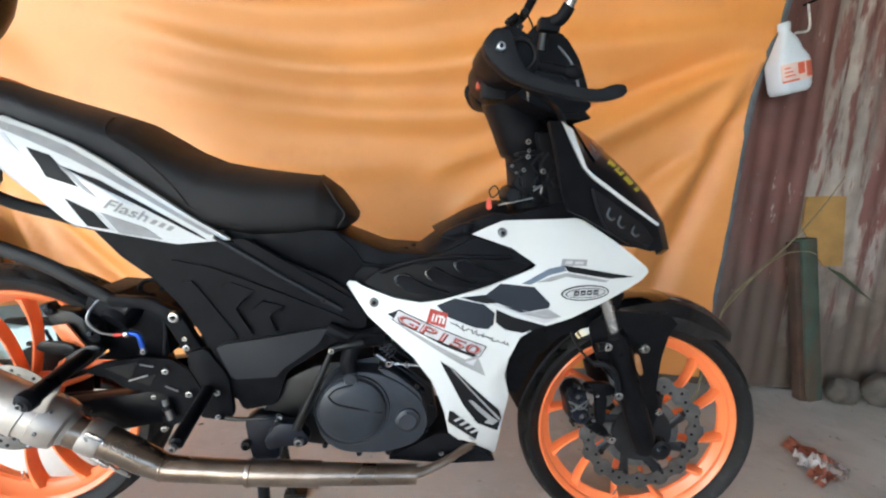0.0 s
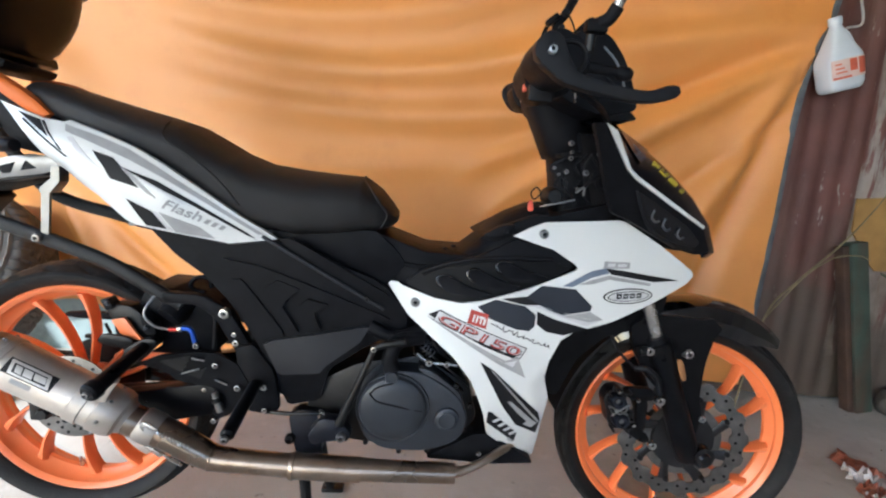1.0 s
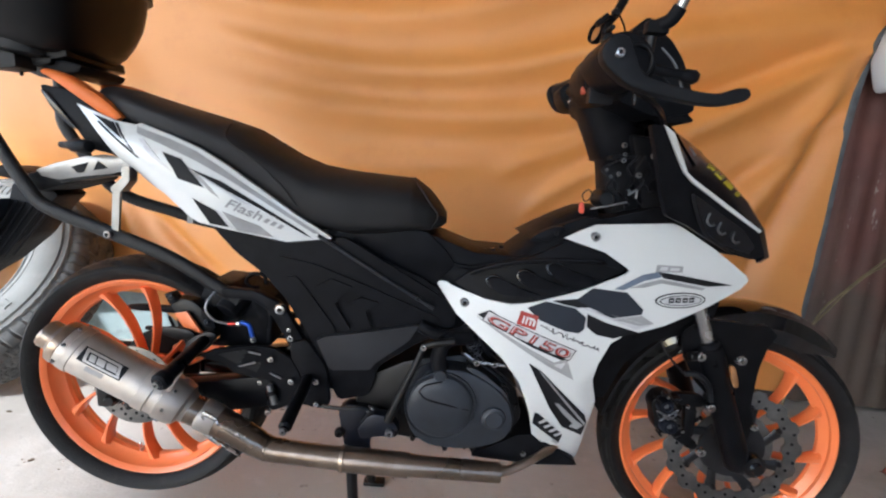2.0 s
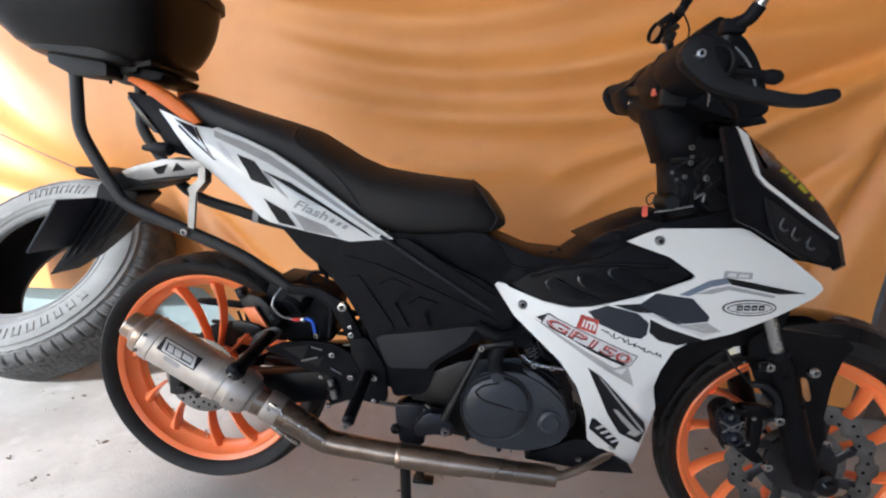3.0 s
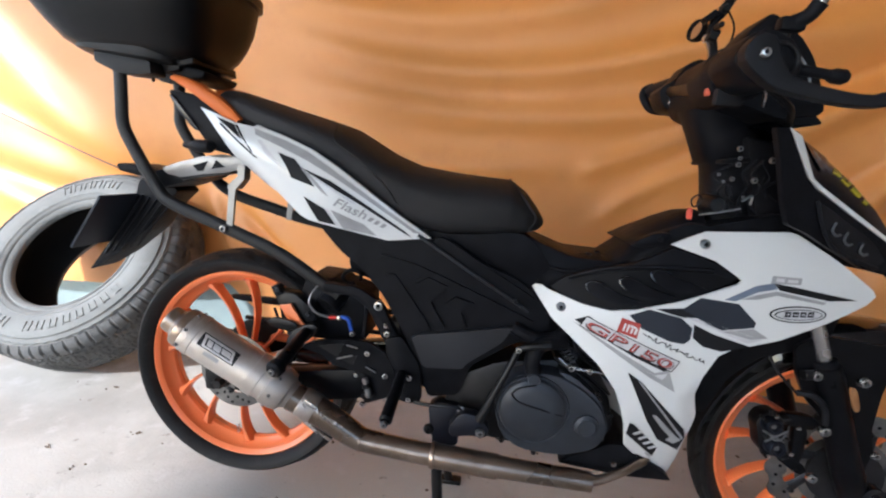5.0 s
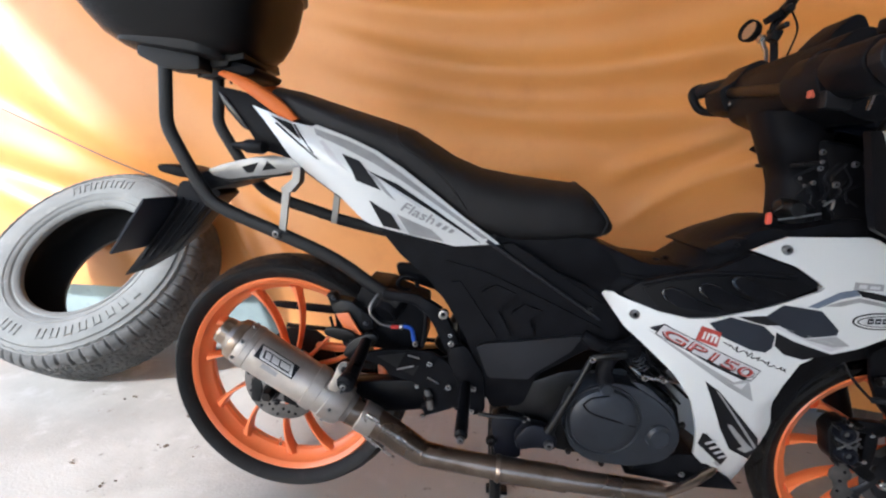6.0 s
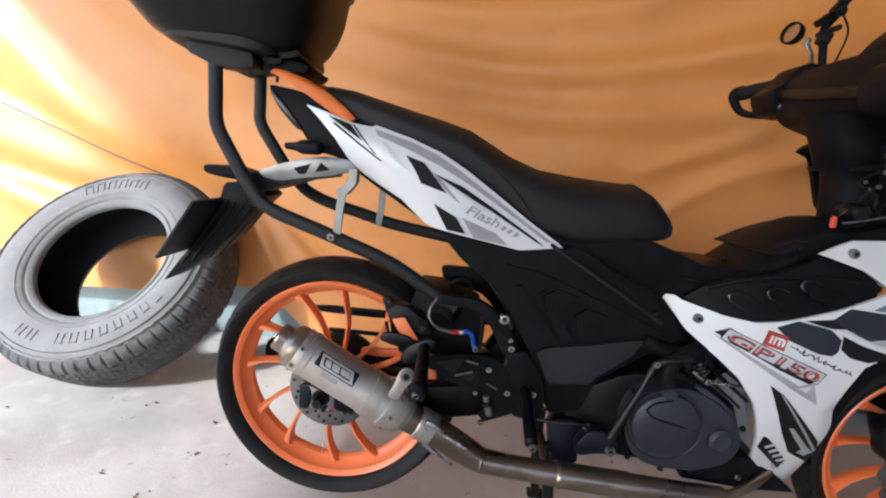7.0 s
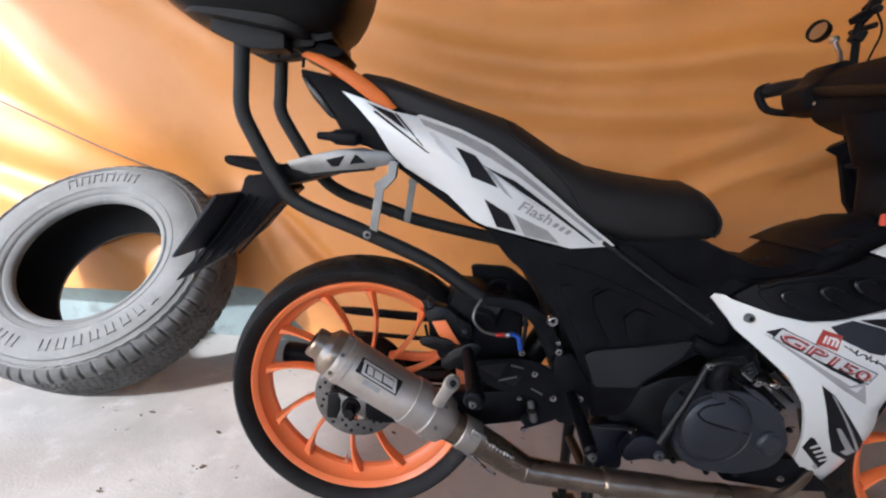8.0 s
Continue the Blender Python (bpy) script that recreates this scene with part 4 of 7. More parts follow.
strokes([(0.3105 + 0.0115 * k, 0.7050 - 0.0050 * k, 0.0070, 0.0085, -0.40, 0.004) for k in range(3)], tail_curve, BADGE_GREY, tail)
bolt((0.418, -0.085, 0.693), 0.0034, tail, DARK_METAL)

# -- black side panels below the seat
spine = [(0.24, 0.69), (0.36, 0.70), (0.60, 0.70), (0.70, 0.665), (0.90, 0.66), (1.00, 0.70), (1.02, 0.62), (0.93, 0.52), (0.80, 0.50), (0.62, 0.48), (0.52, 0.43), (0.45, 0.35), (0.40, 0.37), (0.36, 0.52), (0.30, 0.60)]
part("frame_cover", prism(spine, -0.050, 0.120, 0.008), BLACK, bike)


def side_y(x, z):
    return -0.080 + 0.09 * max(0, x - 0.50) + 0.25 * max(0, 0.47 - z) ** 2 * 4


side_outline = [(0.205, 0.688), (0.341, 0.664), (0.43, 0.676), (0.503, 0.650), (0.600, 0.612), (0.632, 0.590), (0.668, 0.540), (0.668, 0.520), (0.604, 0.486), (0.525, 0.432), (0.505, 0.363), (0.445, 0.349), (0.425, 0.40), (0.391, 0.482), (0.341, 0.559), (0.300, 0.604), (0.25, 0.640)]
side = part("side_panel", sheet(rounded(side_outline, 0.1), side_y, 0.012, 0.03), BLACK, bike, "black plastic side panel with raised arrow relief")
part("panel_under_seat", prism(rounded([(0.34, 0.672), (0.43, 0.690), (0.60, 0.702), (0.64, 0.668), (0.66, 0.640), (0.62, 0.59), (0.52, 0.625), (0.43, 0.672)], 0.1), -0.056, 0.126, 0.008), BLACK, side)
part("panel_rib", sheet(rounded([(0.43, 0.679), (0.455, 0.683), (0.660, 0.566), (0.652, 0.546), (0.56, 0.600), (0.505, 0.632)], 0.12), side_y, 0.012, 0.03, 0.006), BLACK, side)
part("panel_rib", sheet(rounded([(0.330, 0.640), (0.40, 0.628), (0.50, 0.592), (0.640, 0.534), (0.610, 0.530), (0.48, 0.578), (0.395, 0.612), (0.345, 0.622)], 0.12), side_y, 0.008, 0.03, 0.005), BLACK, side)
# raised rib bar in paler satin, to paint in its edge highlight
edge_run = [(0.405 + 0.0244 * k, 0.684 - 0.0142 * k) for k in range(10)]
part("rib_highlight_bar", tube([(x, side_y(x, z) - 0.0115, z) for x, z in edge_run], 0.0034, 8, 3), SATIN, side)
part("panel_recess", sheet(rounded([(0.345, 0.600), (0.365, 0.603), (0.445, 0.498), (0.402, 0.489)], 0.1), side_y, 0.008, 0.03, 0.004), BLACK, side)
for pts in ([(0.405, 0.588), (0.430, 0.604), (0.470, 0.590), (0.448, 0.569), (0.439, 0.554), (0.468, 0.508), (0.446, 0.510), (0.415, 0.553)],
            [(0.465, 0.555), (0.485, 0.571), (0.521, 0.562), (0.499, 0.547), (0.498, 0.540), (0.509, 0.513), (0.482, 0.511)]):
    part("arrow_relief", sheet(rounded(pts, 0.06), side_y, 0.012, 0.03, 0.008), BLACK, side)
    # darker border paints the shade along the relief's edge
    part("arrow_edge_shade", sheet(rounded([(x + (x - 0.46) * 0.10, z + (z - 0.55) * 0.10) for x, z in pts], 0.06), side_y, 0.004, 0.03, 0.0015), RECESS_SHADE, side)
part("panel_foot", sheet(rounded([(0.403, 0.486), (0.600, 0.522), (0.582, 0.489), (0.519, 0.441), (0.509, 0.427), (0.432, 0.421)], 0.08), side_y, 0.014, 0.03, 0.010), SATIN, side, "satin charcoal lower side panel")
bolt((0.596, -0.112, 0.583), 0.005, side, DARK_METAL)

# -- spine between seat and steering head
SPINE = [(0.600, 0.60, 0.660, 0.075), (0.640, 0.59, 0.662, 0.085), (0.690, 0.58, 0.652, 0.090), (0.730, 0.58, 0.653, 0.092), (0.765, 0.58, 0.665, 0.094), (0.802, 0.59, 0.696, 0.095), (0.842, 0.60, 0.734, 0.095),
         (0.865, 0.61, 0.748, 0.093), (0.905, 0.64, 0.766, 0.085), (0.935, 0.66, 0.770, 0.075)]
rings = []
for i in range(36):
    x = 0.600 + 0.335 * i / 35
    low, high, half = interp(SPINE, x)
    rings.append(body_ring(x, low, high, half, YC, top=2.6, bottom=6, k=32))
spine_ob = part("centre_spine", loft(rings), BLACK, bike, "black plastic centre spine cover", angle=55)
part("spine_edge", tube([(0.612, -0.026, 0.690), (0.618, -0.040, 0.655), (0.66, -0.052, 0.640), (0.72, -0.054, 0.640), (0.80, -0.056, 0.668)], 0.0035, 8, 6), BLACK, spine_ob)
for k in range(3):
    part("raised_mark", box((0.722 + 0.016 * k, 0.000, 0.663 + 0.0022 * k * k), (0.010, 0.016, 0.006), bevel=0.002, seg=1), BLACK_SOFT, spine_ob)
for k in range(2):
    part("raised_mark", box((0.650 + 0.022 * k, 0.002, 0.668 - 0.002 * k), (0.013, 0.012, 0.008), bevel=0.002, seg=1), BLACK, spine_ob)
shroud = part("steering_shroud", prism(rounded([(0.800, 0.698), (0.842, 0.722), (0.868, 0.734), (0.905, 0.748), (0.935, 0.746), (1.052, 0.780), (1.072, 0.746), (1.00, 0.70), (0.86, 0.69), (0.80, 0.696)], 0.1), -0.055, 0.125, 0.010), BLACK, bike, "black shroud under the steering head")
part("tread_plate", prism(rounded([(0.800, 0.704), (0.838, 0.726), (0.866, 0.728), (0.856, 0.708), (0.83, 0.698)], 0.15), -0.066, -0.050, 0.004), BLACK, shroud)
bolt((0.846, -0.068, 0.714), 0.004, shroud, DARK_METAL)

# -- white fairing
fair_outline = [(0.624, 0.605), (0.648, 0.607), (0.656, 0.602), (0.718, 0.588), (0.765, 0.585), (0.802, 0.593), (0.885, 0.620), (0.969, 0.654), (0.975, 0.660), (0.968, 0.666), (0.928, 0.690), (0.853, 0.711),
                (0.883, 0.726), (0.913, 0.738), (1.061, 0.748), (1.076, 0.744), (1.146, 0.705), (1.217, 0.658), (1.222, 0.648), (1.205, 0.633), (1.130, 0.597), (1.051, 0.563), (0.974, 0.541), (0.952, 0.526),
                (0.935, 0.484), (0.933, 0.448), (0.950, 0.398), (0.947, 0.330), (0.954, 0.225), (0.943, 0.218), (0.903, 0.244), (0.839, 0.305), (0.825, 0.359), (0.810, 0.398), (0.794, 0.434), (0.757, 0.480), (0.702, 0.524), (0.669, 0.549)]
FOLD_LINE = [(1.20, 0.628), (1.033, 0.556), (0.962, 0.530), (0.906, 0.433), (0.930, 0.375), (0.930, 0.303), (0.934, 0.20)]


def fairing_skin(x, z):
    """The fairing bends back beyond its fold line."""
    fold = interp_fold(x, z)
    return fairing_y(x, z) + 0.38 * fold


def interp_fold(x, z):
    far = 1.0
    inside = False
    for (x0, z0), (x1, z1) in zip(FOLD_LINE, FOLD_LINE[1:]):
        dx, dz = x1 - x0, z1 - z0
        f = max(0.0, min(1.0, ((x - x0) * dx + (z - z0) * dz) / (dx * dx + dz * dz)))
        d = math.hypot(x - x0 - f * dx, z - z0 - f * dz)
        if d < far:
            far, inside = d, (x - x0) * dz - (z - z0) * dx < 0
    return far if inside else 0.0


fairing = part("fairing", sheet(fair_outline, fairing_skin, 0.006, 0.012), WHITE, bike, "white front fairing with grey and red graphics", angle=22)
part("fairing_far", sheet(fair_outline, lambda x, z: 2 * YC - fairing_y(x, z) - 0.012, 0.008, 0.06), WHITE, bike)
vent = part("air_vent", sheet(rounded([(0.660, 0.606), (0.690, 0.634), (0.722, 0.648), (0.795, 0.671), (0.833, 0.690), (0.860, 0.705), (0.925, 0.688), (0.972, 0.661), (0.884, 0.618), (0.802, 0.591), (0.765, 0.583), (0.717, 0.587)], 0.1),
                                  lambda x, z: fairing_y(x, z) + 0.0075, 0.010, 0.02), BLACK, fairing, "black vent insert with three louvres")
part("vent_ridge", tube([(0.690, fairing_y(0.69, 0.634), 0.632), (0.740, fairing_y(0.74, 0.655), 0.654), (0.795, fairing_y(0.795, 0.668), 0.667), (0.850, fairing_y(0.85, 0.672), 0.672), (0.925, fairing_y(0.925, 0.672), 0.674)], 0.004, 8, 6), BLACK, vent)
# darker sheet painted in for the vent's shaded recess; it isn't sunk
part("recess_shade_panel", sheet(rounded([(0.690, 0.622), (0.722, 0.640), (0.795, 0.661), (0.850, 0.667), (0.925, 0.669), (0.962, 0.660), (0.884, 0.622), (0.802, 0.595), (0.765, 0.588), (0.719, 0.592)], 0.12),
                           lambda x, z: fairing_y(x, z) + 0.0050, 0.004, 0.02), RECESS_SHADE, vent)
for dx, dz in ((0.0, 0.0), (0.053, 0.0165), (0.103, 0.034)):
    lv = [(0.718, 0.624), (0.732, 0.632), (0.752, 0.626), (0.782, 0.615), (0.822, 0.606), (0.797, 0.600), (0.760, 0.598), (0.735, 0.606)]
    pts = rounded([(x + dx, z + dz) for x, z in lv], 0.22, 2)
    part("louvre", sheet(pts, lambda x, z: fairing_y(x, z) - 0.011 * max(0, min(1, (0.634 + dz - z) / 0.030)) * max(0, min(1, (0.83 + dx - x) / 0.06)), 0.012, 0.006), BLACK, vent)
    part("louvre_lip", tube([(x + dx, fairing_y(x + dx, z + dz) - 0.003, z + dz) for x, z in ((0.752, 0.628), (0.733, 0.633), (0.720, 0.626), (0.724, 0.615), (0.742, 0.608), (0.772, 0.602), (0.806, 0.600))], [0.0012, 0.0026, 0.0032, 0.0030, 0.0024, 0.0018, 0.0010], 8, 6), VENT, vent)
for x, z in ((0.682, 0.575), (0.909, 0.717)):
    bolt((x, fairing_y(x, z) - 0.001, z), 0.0085, fairing, ALU, name="panel_screw")

# graphics of the fairing
for pts, m in (
        ([(0.794, 0.583), (0.825, 0.598), (0.879, 0.589), (0.900, 0.573), (0.899, 0.552), (0.890, 0.543), (0.866, 0.545), (0.816, 0.563)], DK_DECAL),
        ([(0.879, 0.604), (0.908, 0.627), (0.972, 0.622), (1.005, 0.592), (1.003, 0.583), (0.949, 0.574), (0.923, 0.583)], DK_DECAL),
        ([(0.836, 0.600), (0.880, 0.606), (0.905, 0.592), (0.885, 0.590), (0.860, 0.594)], BK_DECAL),
        ([(0.902, 0.580), (0.936, 0.566), (1.002, 0.549), (0.955, 0.536), (0.922, 0.542), (0.903, 0.556)], BK_DECAL),
        ([(0.885, 0.592), (0.905, 0.590), (1.022, 0.563), (0.996, 0.554)], LG_DECAL),
        ([(0.950, 0.572), (1.003, 0.581), (1.030, 0.566), (1.000, 0.562)], GY_DECAL),
        ([(0.704, 0.554), (0.712, 0.551), (0.853, 0.482), (0.875, 0.491), (0.894, 0.448), (0.842, 0.474), (0.806, 0.495)], GY_DECAL),
        ([(0.800, 0.502), (0.868, 0.470), (0.874, 0.484), (0.852, 0.478)], LG_DECAL),
        ([(0.707, 0.557), (0.729, 0.569), (0.876, 0.501), (0.884, 0.495), (0.866, 0.488), (0.812, 0.508)], BK_DECAL),
        ([(0.807, 0.477), (0.834, 0.461), (0.933, 0.366), (0.941, 0.346), (0.939, 0.309), (0.894, 0.332), (0.860, 0.380)], BK_DECAL),
        ([(0.947, 0.627), (1.000, 0.655), (1.029, 0.661), (1.036, 0.652), (1.002, 0.644), (0.965, 0.626)], BLUE_DECAL),
        ([(0.975, 0.630), (1.004, 0.640), (1.035, 0.648), (1.126, 0.634), (1.120, 0.630), (1.036, 0.641), (1.004, 0.632)], GY_DECAL),
        ([(1.029, 0.661), (1.060, 0.658), (1.185, 0.640), (1.130, 0.637), (1.040, 0.650)], BK_DECAL),
        ([(1.027, 0.6735), (1.079, 0.6725), (1.077, 0.6615), (1.024, 0.6605)], GY_DECAL)):
    decal("graphic", pts, fairing_y, m, fairing, 0.0012)
for pts, m in (
        ([(0.722, 0.559), (0.731, 0.563), (0.868, 0.500), (0.872, 0.497), (0.864, 0.494), (0.815, 0.512)], LG_DECAL),
        ([(0.828, 0.462), (0.834, 0.459), (0.938, 0.345), (0.938, 0.338)], GY_DECAL),
        ([(0.868, 0.392), (0.876, 0.392), (0.922, 0.348), (0.936, 0.338), (0.926, 0.326), (0.908, 0.334), (0.914, 0.342), (0.890, 0.366)], GY_DECAL),
        ([(0.783, 0.577), (0.814, 0.570), (0.811, 0.543), (0.777, 0.551)], RED_DECAL),
        ([(0.834, 0.366), (0.842, 0.364), (0.900, 0.310), (0.899, 0.282), (0.834, 0.338)], BK_DECAL),
        ([(0.884, 0.296), (0.897, 0.285), (0.897, 0.276), (0.884, 0.287)], GY_DECAL),
        ([(1.034, 0.670), (1.048, 0.670), (1.046, 0.664), (1.032, 0.664)], LG_DECAL),
        ([(1.054, 0.669), (1.072, 0.669), (1.070, 0.664), (1.052, 0.664)], LG_DECAL)):
    decal("graphic", pts, fairing_y, m, fairing, 0.0020)
# red model lettering with a dark edge inside a thin black outline
for pts, m, lift in (([(0.716, 0.548), (0.726, 0.569), (0.890, 0.510), (0.879, 0.488)], BK_DECAL, 0.0026), ([(0.7180, 0.5485), (0.7268, 0.5672), (0.8875, 0.5095), (0.8780, 0.4900)], LG_DECAL, 0.0030)):
    decal("graphic", pts, fairing_y, m, fairing, lift)
written("GP150", (0.7215, 0.5475), (0.8750, 0.4915), (0.0092, 0.0160), fairing_y, BK_DECAL, fairing, 0.0036, bold=0.034)
written("GP150", (0.7230, 0.5490), (0.8740, 0.4935), (0.0084, 0.0145), fairing_y, RED_DECAL, fairing, 0.0042, bold=0.012)
written("GP150", (0.7235, 0.5496), (0.8736, 0.4941), (0.0080, 0.0138), fairing_y, LG_DECAL, fairing, 0.0048, bold=-0.034)
for dx, dz, w, h in ((0.004, 0.004, 0.003, 0.014), (0.010, 0.003, 0.003, 0.014), (0.016, 0.012, 0.010, 0.004), (0.017, 0.001, 0.003, 0.010), (0.023, 0.000, 0.004, 0.012)):
    strokes([(0.7815 + dx, 0.5505 + dz, w, h, -0.2, 0.0)], fairing_y, WHITE, fairing, lift=0.0026)
# an unreadable flowing signature
random.seed(11)
sign = []
for k in range(46):
    t = k / 45
    x = 0.820 + 0.113 * t + random.uniform(-0.0030, 0.0030)
    z = 0.5530 - 0.041 * t + random.uniform(-1, 1) * (0.0085 if t < 0.06 or 0.34 < t < 0.40 else 0.0038)
    sign.append((x, fairing_y(x, z) - 0.0012, z))
part("signature_line", tube(sign, [0.0005 + 0.0005 * random.random() for p in sign], 5, 5), BK_DECAL, fairing)
strokes([(0.845 + 0.0125 * k, 0.3415 - 0.0115 * k, 0.0065, 0.018 - 0.001 * k, -0.75, 0.003) for k in range(4)], fairing_y, LG_DECAL, fairing, lift=0.0026)
# oval badge with a bar of letters
for rx, rz, m, lift in ((0.051, 0.0145, BK_DECAL, 0.0012), (0.0475, 0.0122, WHITE, 0.0018), (0.043, 0.0095, BK_DECAL, 0.0024), (0.0405, 0.0080, LG_DECAL, 0.0030)):
    pts = [(1.077 + rx * math.cos(2 * math.pi * k / 32), 0.611 + 0.002 * math.cos(2 * math.pi * k / 32) + rz * math.sin(2 * math.pi * k / 32)) for k in range(32)]
    decal("oval_badge", pts, fairing_y, m, fairing, lift)
strokes([(1.0515 + 0.0136 * k, 0.6062 + 0.0006 * k, 0.0105, 0.0090, 0.05, 0.001) for k in range(4)], fairing_y, BK_DECAL, fairing, lift=0.0036)
strokes([(1.0535 + 0.0136 * k, 0.6098 + 0.0006 * k, 0.0065, 0.0018, 0.05, 0.0) for k in range(4)], fairing_y, LG_DECAL, fairing, lift=0.0042)

# black inner panel between fairing and front wheel, belly wedge
part("inner_panel", sheet(rounded([(0.950, 0.396), (0.948, 0.450), (0.955, 0.500), (0.985, 0.535), (1.156, 0.590), (1.190, 0.600), (1.175, 0.540), (1.063, 0.512), (1.009, 0.465), (0.975, 0.39)], 0.1),
                          lambda x, z: -0.072 + 0.10 * (x - 0.95), 0.010, 0.03), BLACK_DEEP, bike, "black inner fairing panel", angle=45)
part("inner_mudguard", lathe([(0.300, -0.062), (0.305, -0.060), (0.307, 0.060), (0.300, 0.062)], 96, Matrix.Translation((1.293, 0.035, 0.270)), closed=True,
                             wave=None), BLACK, bike)
guard = bpy.data.objects["inner_mudguard"]
gb = bmesh.new()
gb.from_mesh(guard.data)
for f in gb.faces[:]:
    c = f.calc_center_median() - Vector((1.293, 0.035, 0.270))
    a = math.degrees(math.atan2(c.z, c.x)) % 360
    if not 112 < a < 168:
        gb.faces.remove(f)
bmesh.ops.delete(gb, geom=[v for v in gb.verts if not v.link_faces], context="VERTS")
gb.to_mesh(guard.data)
gb.free()
part("belly_pan", prism(rounded([(0.722, 0.238), (0.728, 0.246), (0.815, 0.294), (0.850, 0.296), (0.930, 0.245), (0.945, 0.232), (0.855, 0.228)], 0.06), -0.062, 0.10, 0.006), BLACK, bike, "black wedge-shaped belly pan")
bolt((0.828, -0.066, 0.256), 0.006, bike)

# -- engine
part("engine_block", prism(rounded([(0.46, 0.30), (0.50, 0.40), (0.58, 0.44), (0.70, 0.46), (0.80, 0.40), (0.82, 0.33), (0.79, 0.285), (0.70, 0.265), (0.60, 0.268), (0.52, 0.28)], 0.12), -0.060, 0.13, 0.012), DARK_METAL, bike, "dark engine block")
cover = part("engine_cover", prism(rounded([(0.578, 0.361), (0.588, 0.405), (0.615, 0.436), (0.650, 0.446), (0.700, 0.443), (0.745, 0.420), (0.780, 0.390), (0.797, 0.345), (0.778, 0.303), (0.715, 0.281), (0.635, 0.283), (0.597, 0.308)], 0.2, 2), -0.104, -0.055, 0.010, 3), ENGINE, bike, "grey crankcase cover")
part("clutch_cover", lathe([(0.0, -0.0165), (0.035, -0.0160), (0.055, -0.0130), (0.0615, -0.0085), (0.064, -0.002), (0.0665, -0.002), (0.0685, -0.004), (0.0695, -0.001), (0.0695, 0.006)], 72, Matrix.Translation((0.650, -0.105, 0.372))), ENGINE, cover, "domed round grey cover", angle=28)
part("cover_groove", tube([(0.607, -0.1185, 0.404), (0.620, -0.1195, 0.418), (0.650, -0.119, 0.427)], 0.0018, 6, 5), BLACK, cover)
part("cover_groove", tube([(0.607, -0.1185, 0.404), (0.622, -0.1207, 0.391), (0.66, -0.1214, 0.382), (0.705, -0.117, 0.372)], 0.0018, 6, 5), BLACK, cover)
part("timing_cap", lathe([(0.0, -0.007), (0.016, -0.007), (0.019, -0.004), (0.023, -0.003), (0.0245, 0.004)], 36, Matrix.Translation((0.754, -0.106, 0.351))), ENGINE, cover)
part("filler_cap", lathe([(0.0, -0.012), (0.011, -0.012), (0.013, -0.008), (0.013, 0.012)], 12, Matrix.Translation((0.646, -0.106, 0.436))), ENGINE, cover)
part("hose", tube([(0.645, -0.100, 0.445), (0.640, -0.10, 0.47), (0.655, -0.095, 0.50), (0.70, -0.08, 0.505)], [0.016, 0.015, 0.015, 0.014], 14, 6), BLACK, bike)
part("cover_rib", prism(rounded([(0.690, 0.452), (0.720, 0.446), (0.775, 0.404), (0.785, 0.380), (0.765, 0.392), (0.715, 0.432)], 0.2), -0.100, -0.06, 0.006), ENGINE, cover)
for x, z in ((0.600, 0.290), (0.665, 0.273), (0.720, 0.275), (0.790, 0.320), (0.800, 0.372), (0.770, 0.412), (0.700, 0.448), (0.590, 0.425)):
    bolt((x, -0.090, z), 0.0055, cover, DARK_METAL)
for k in range(7):
    part("cooling_fin", box((0.735 + 0.012 * k, -0.01, 0.430 + 0.014 * k), (0.13, 0.13, 0.005), Matrix.Rotation(radians(38), 4, "Y"), bevel=0.0015, seg=1), DARK_METAL, bike)
part("cylinder", rod((0.72, 0.01, 0.43), (0.80, 0.01, 0.52), 0.05), DARK_METAL, bike)
part("fuel_line", tube([(0.690, -0.088, 0.474), (0.712, -0.092, 0.461), (0.748, -0.094, 0.457), (0.785, -0.092, 0.455)], [0.003, 0.0035, 0.003, 0.003], 8, 5), STEEL, bike)
bolt((0.714, -0.098, 0.461), 0.007, bike)
bolt((0.748, -0.098, 0.459), 0.006, bike)
coil = [Vector((0.684, -0.072, 0.516)).lerp(Vector((0.720, -0.072, 0.466)), k / 71) + Vector((0.010 * math.sin(k * 0.7), 0.013 * math.cos(k * 0.7), 0.007 * math.sin(k * 0.7))) for k in range(72)]
part("coil_spring", tube(coil, 0.0019, 6, 1), ENGINE, bike, "dark coil spring")
part("radiator_hose", tube([(0.60, -0.075, 0.52), (0.64, -0.082, 0.505), (0.68, -0.08, 0.51), (0.72, -0.06, 0.53)], 0.013, 12, 6), BLACK, bike)

part("cable", tube([(0.715, -0.07, 0.52), (0.725, -0.075, 0.49), (0.745, -0.07, 0.47), (0.775, -0.06, 0.475)], 0.004, 8, 5), BLACK, bike)
part("rear_brake_rod", tube([(0.612, -0.112, 0.492), (0.592, -0.116, 0.440), (0.568, -0.117, 0.382), (0.552, -0.116, 0.340)], [0.0055, 0.006, 0.0075, 0.009], 12, 5), DARK_METAL, bike, "slim brake pedal lever")
part("pedal_top", tube([(0.612, -0.112, 0.492), (0.635, -0.118, 0.502), (0.668, -0.118, 0.508)], [0.006, 0.007, 0.008], 10, 5), DARK_METAL, bike)
bolt((0.611, -0.118, 0.492), 0.006, bike)
part("pedal_pivot", prism(rounded([(0.515, 0.348), (0.552, 0.346), (0.575, 0.318), (0.568, 0.300), (0.535, 0.302), (0.500, 0.292), (0.492, 0.315)], 0.2), -0.112, -0.085, 0.005), BLUE_STEEL, bike)
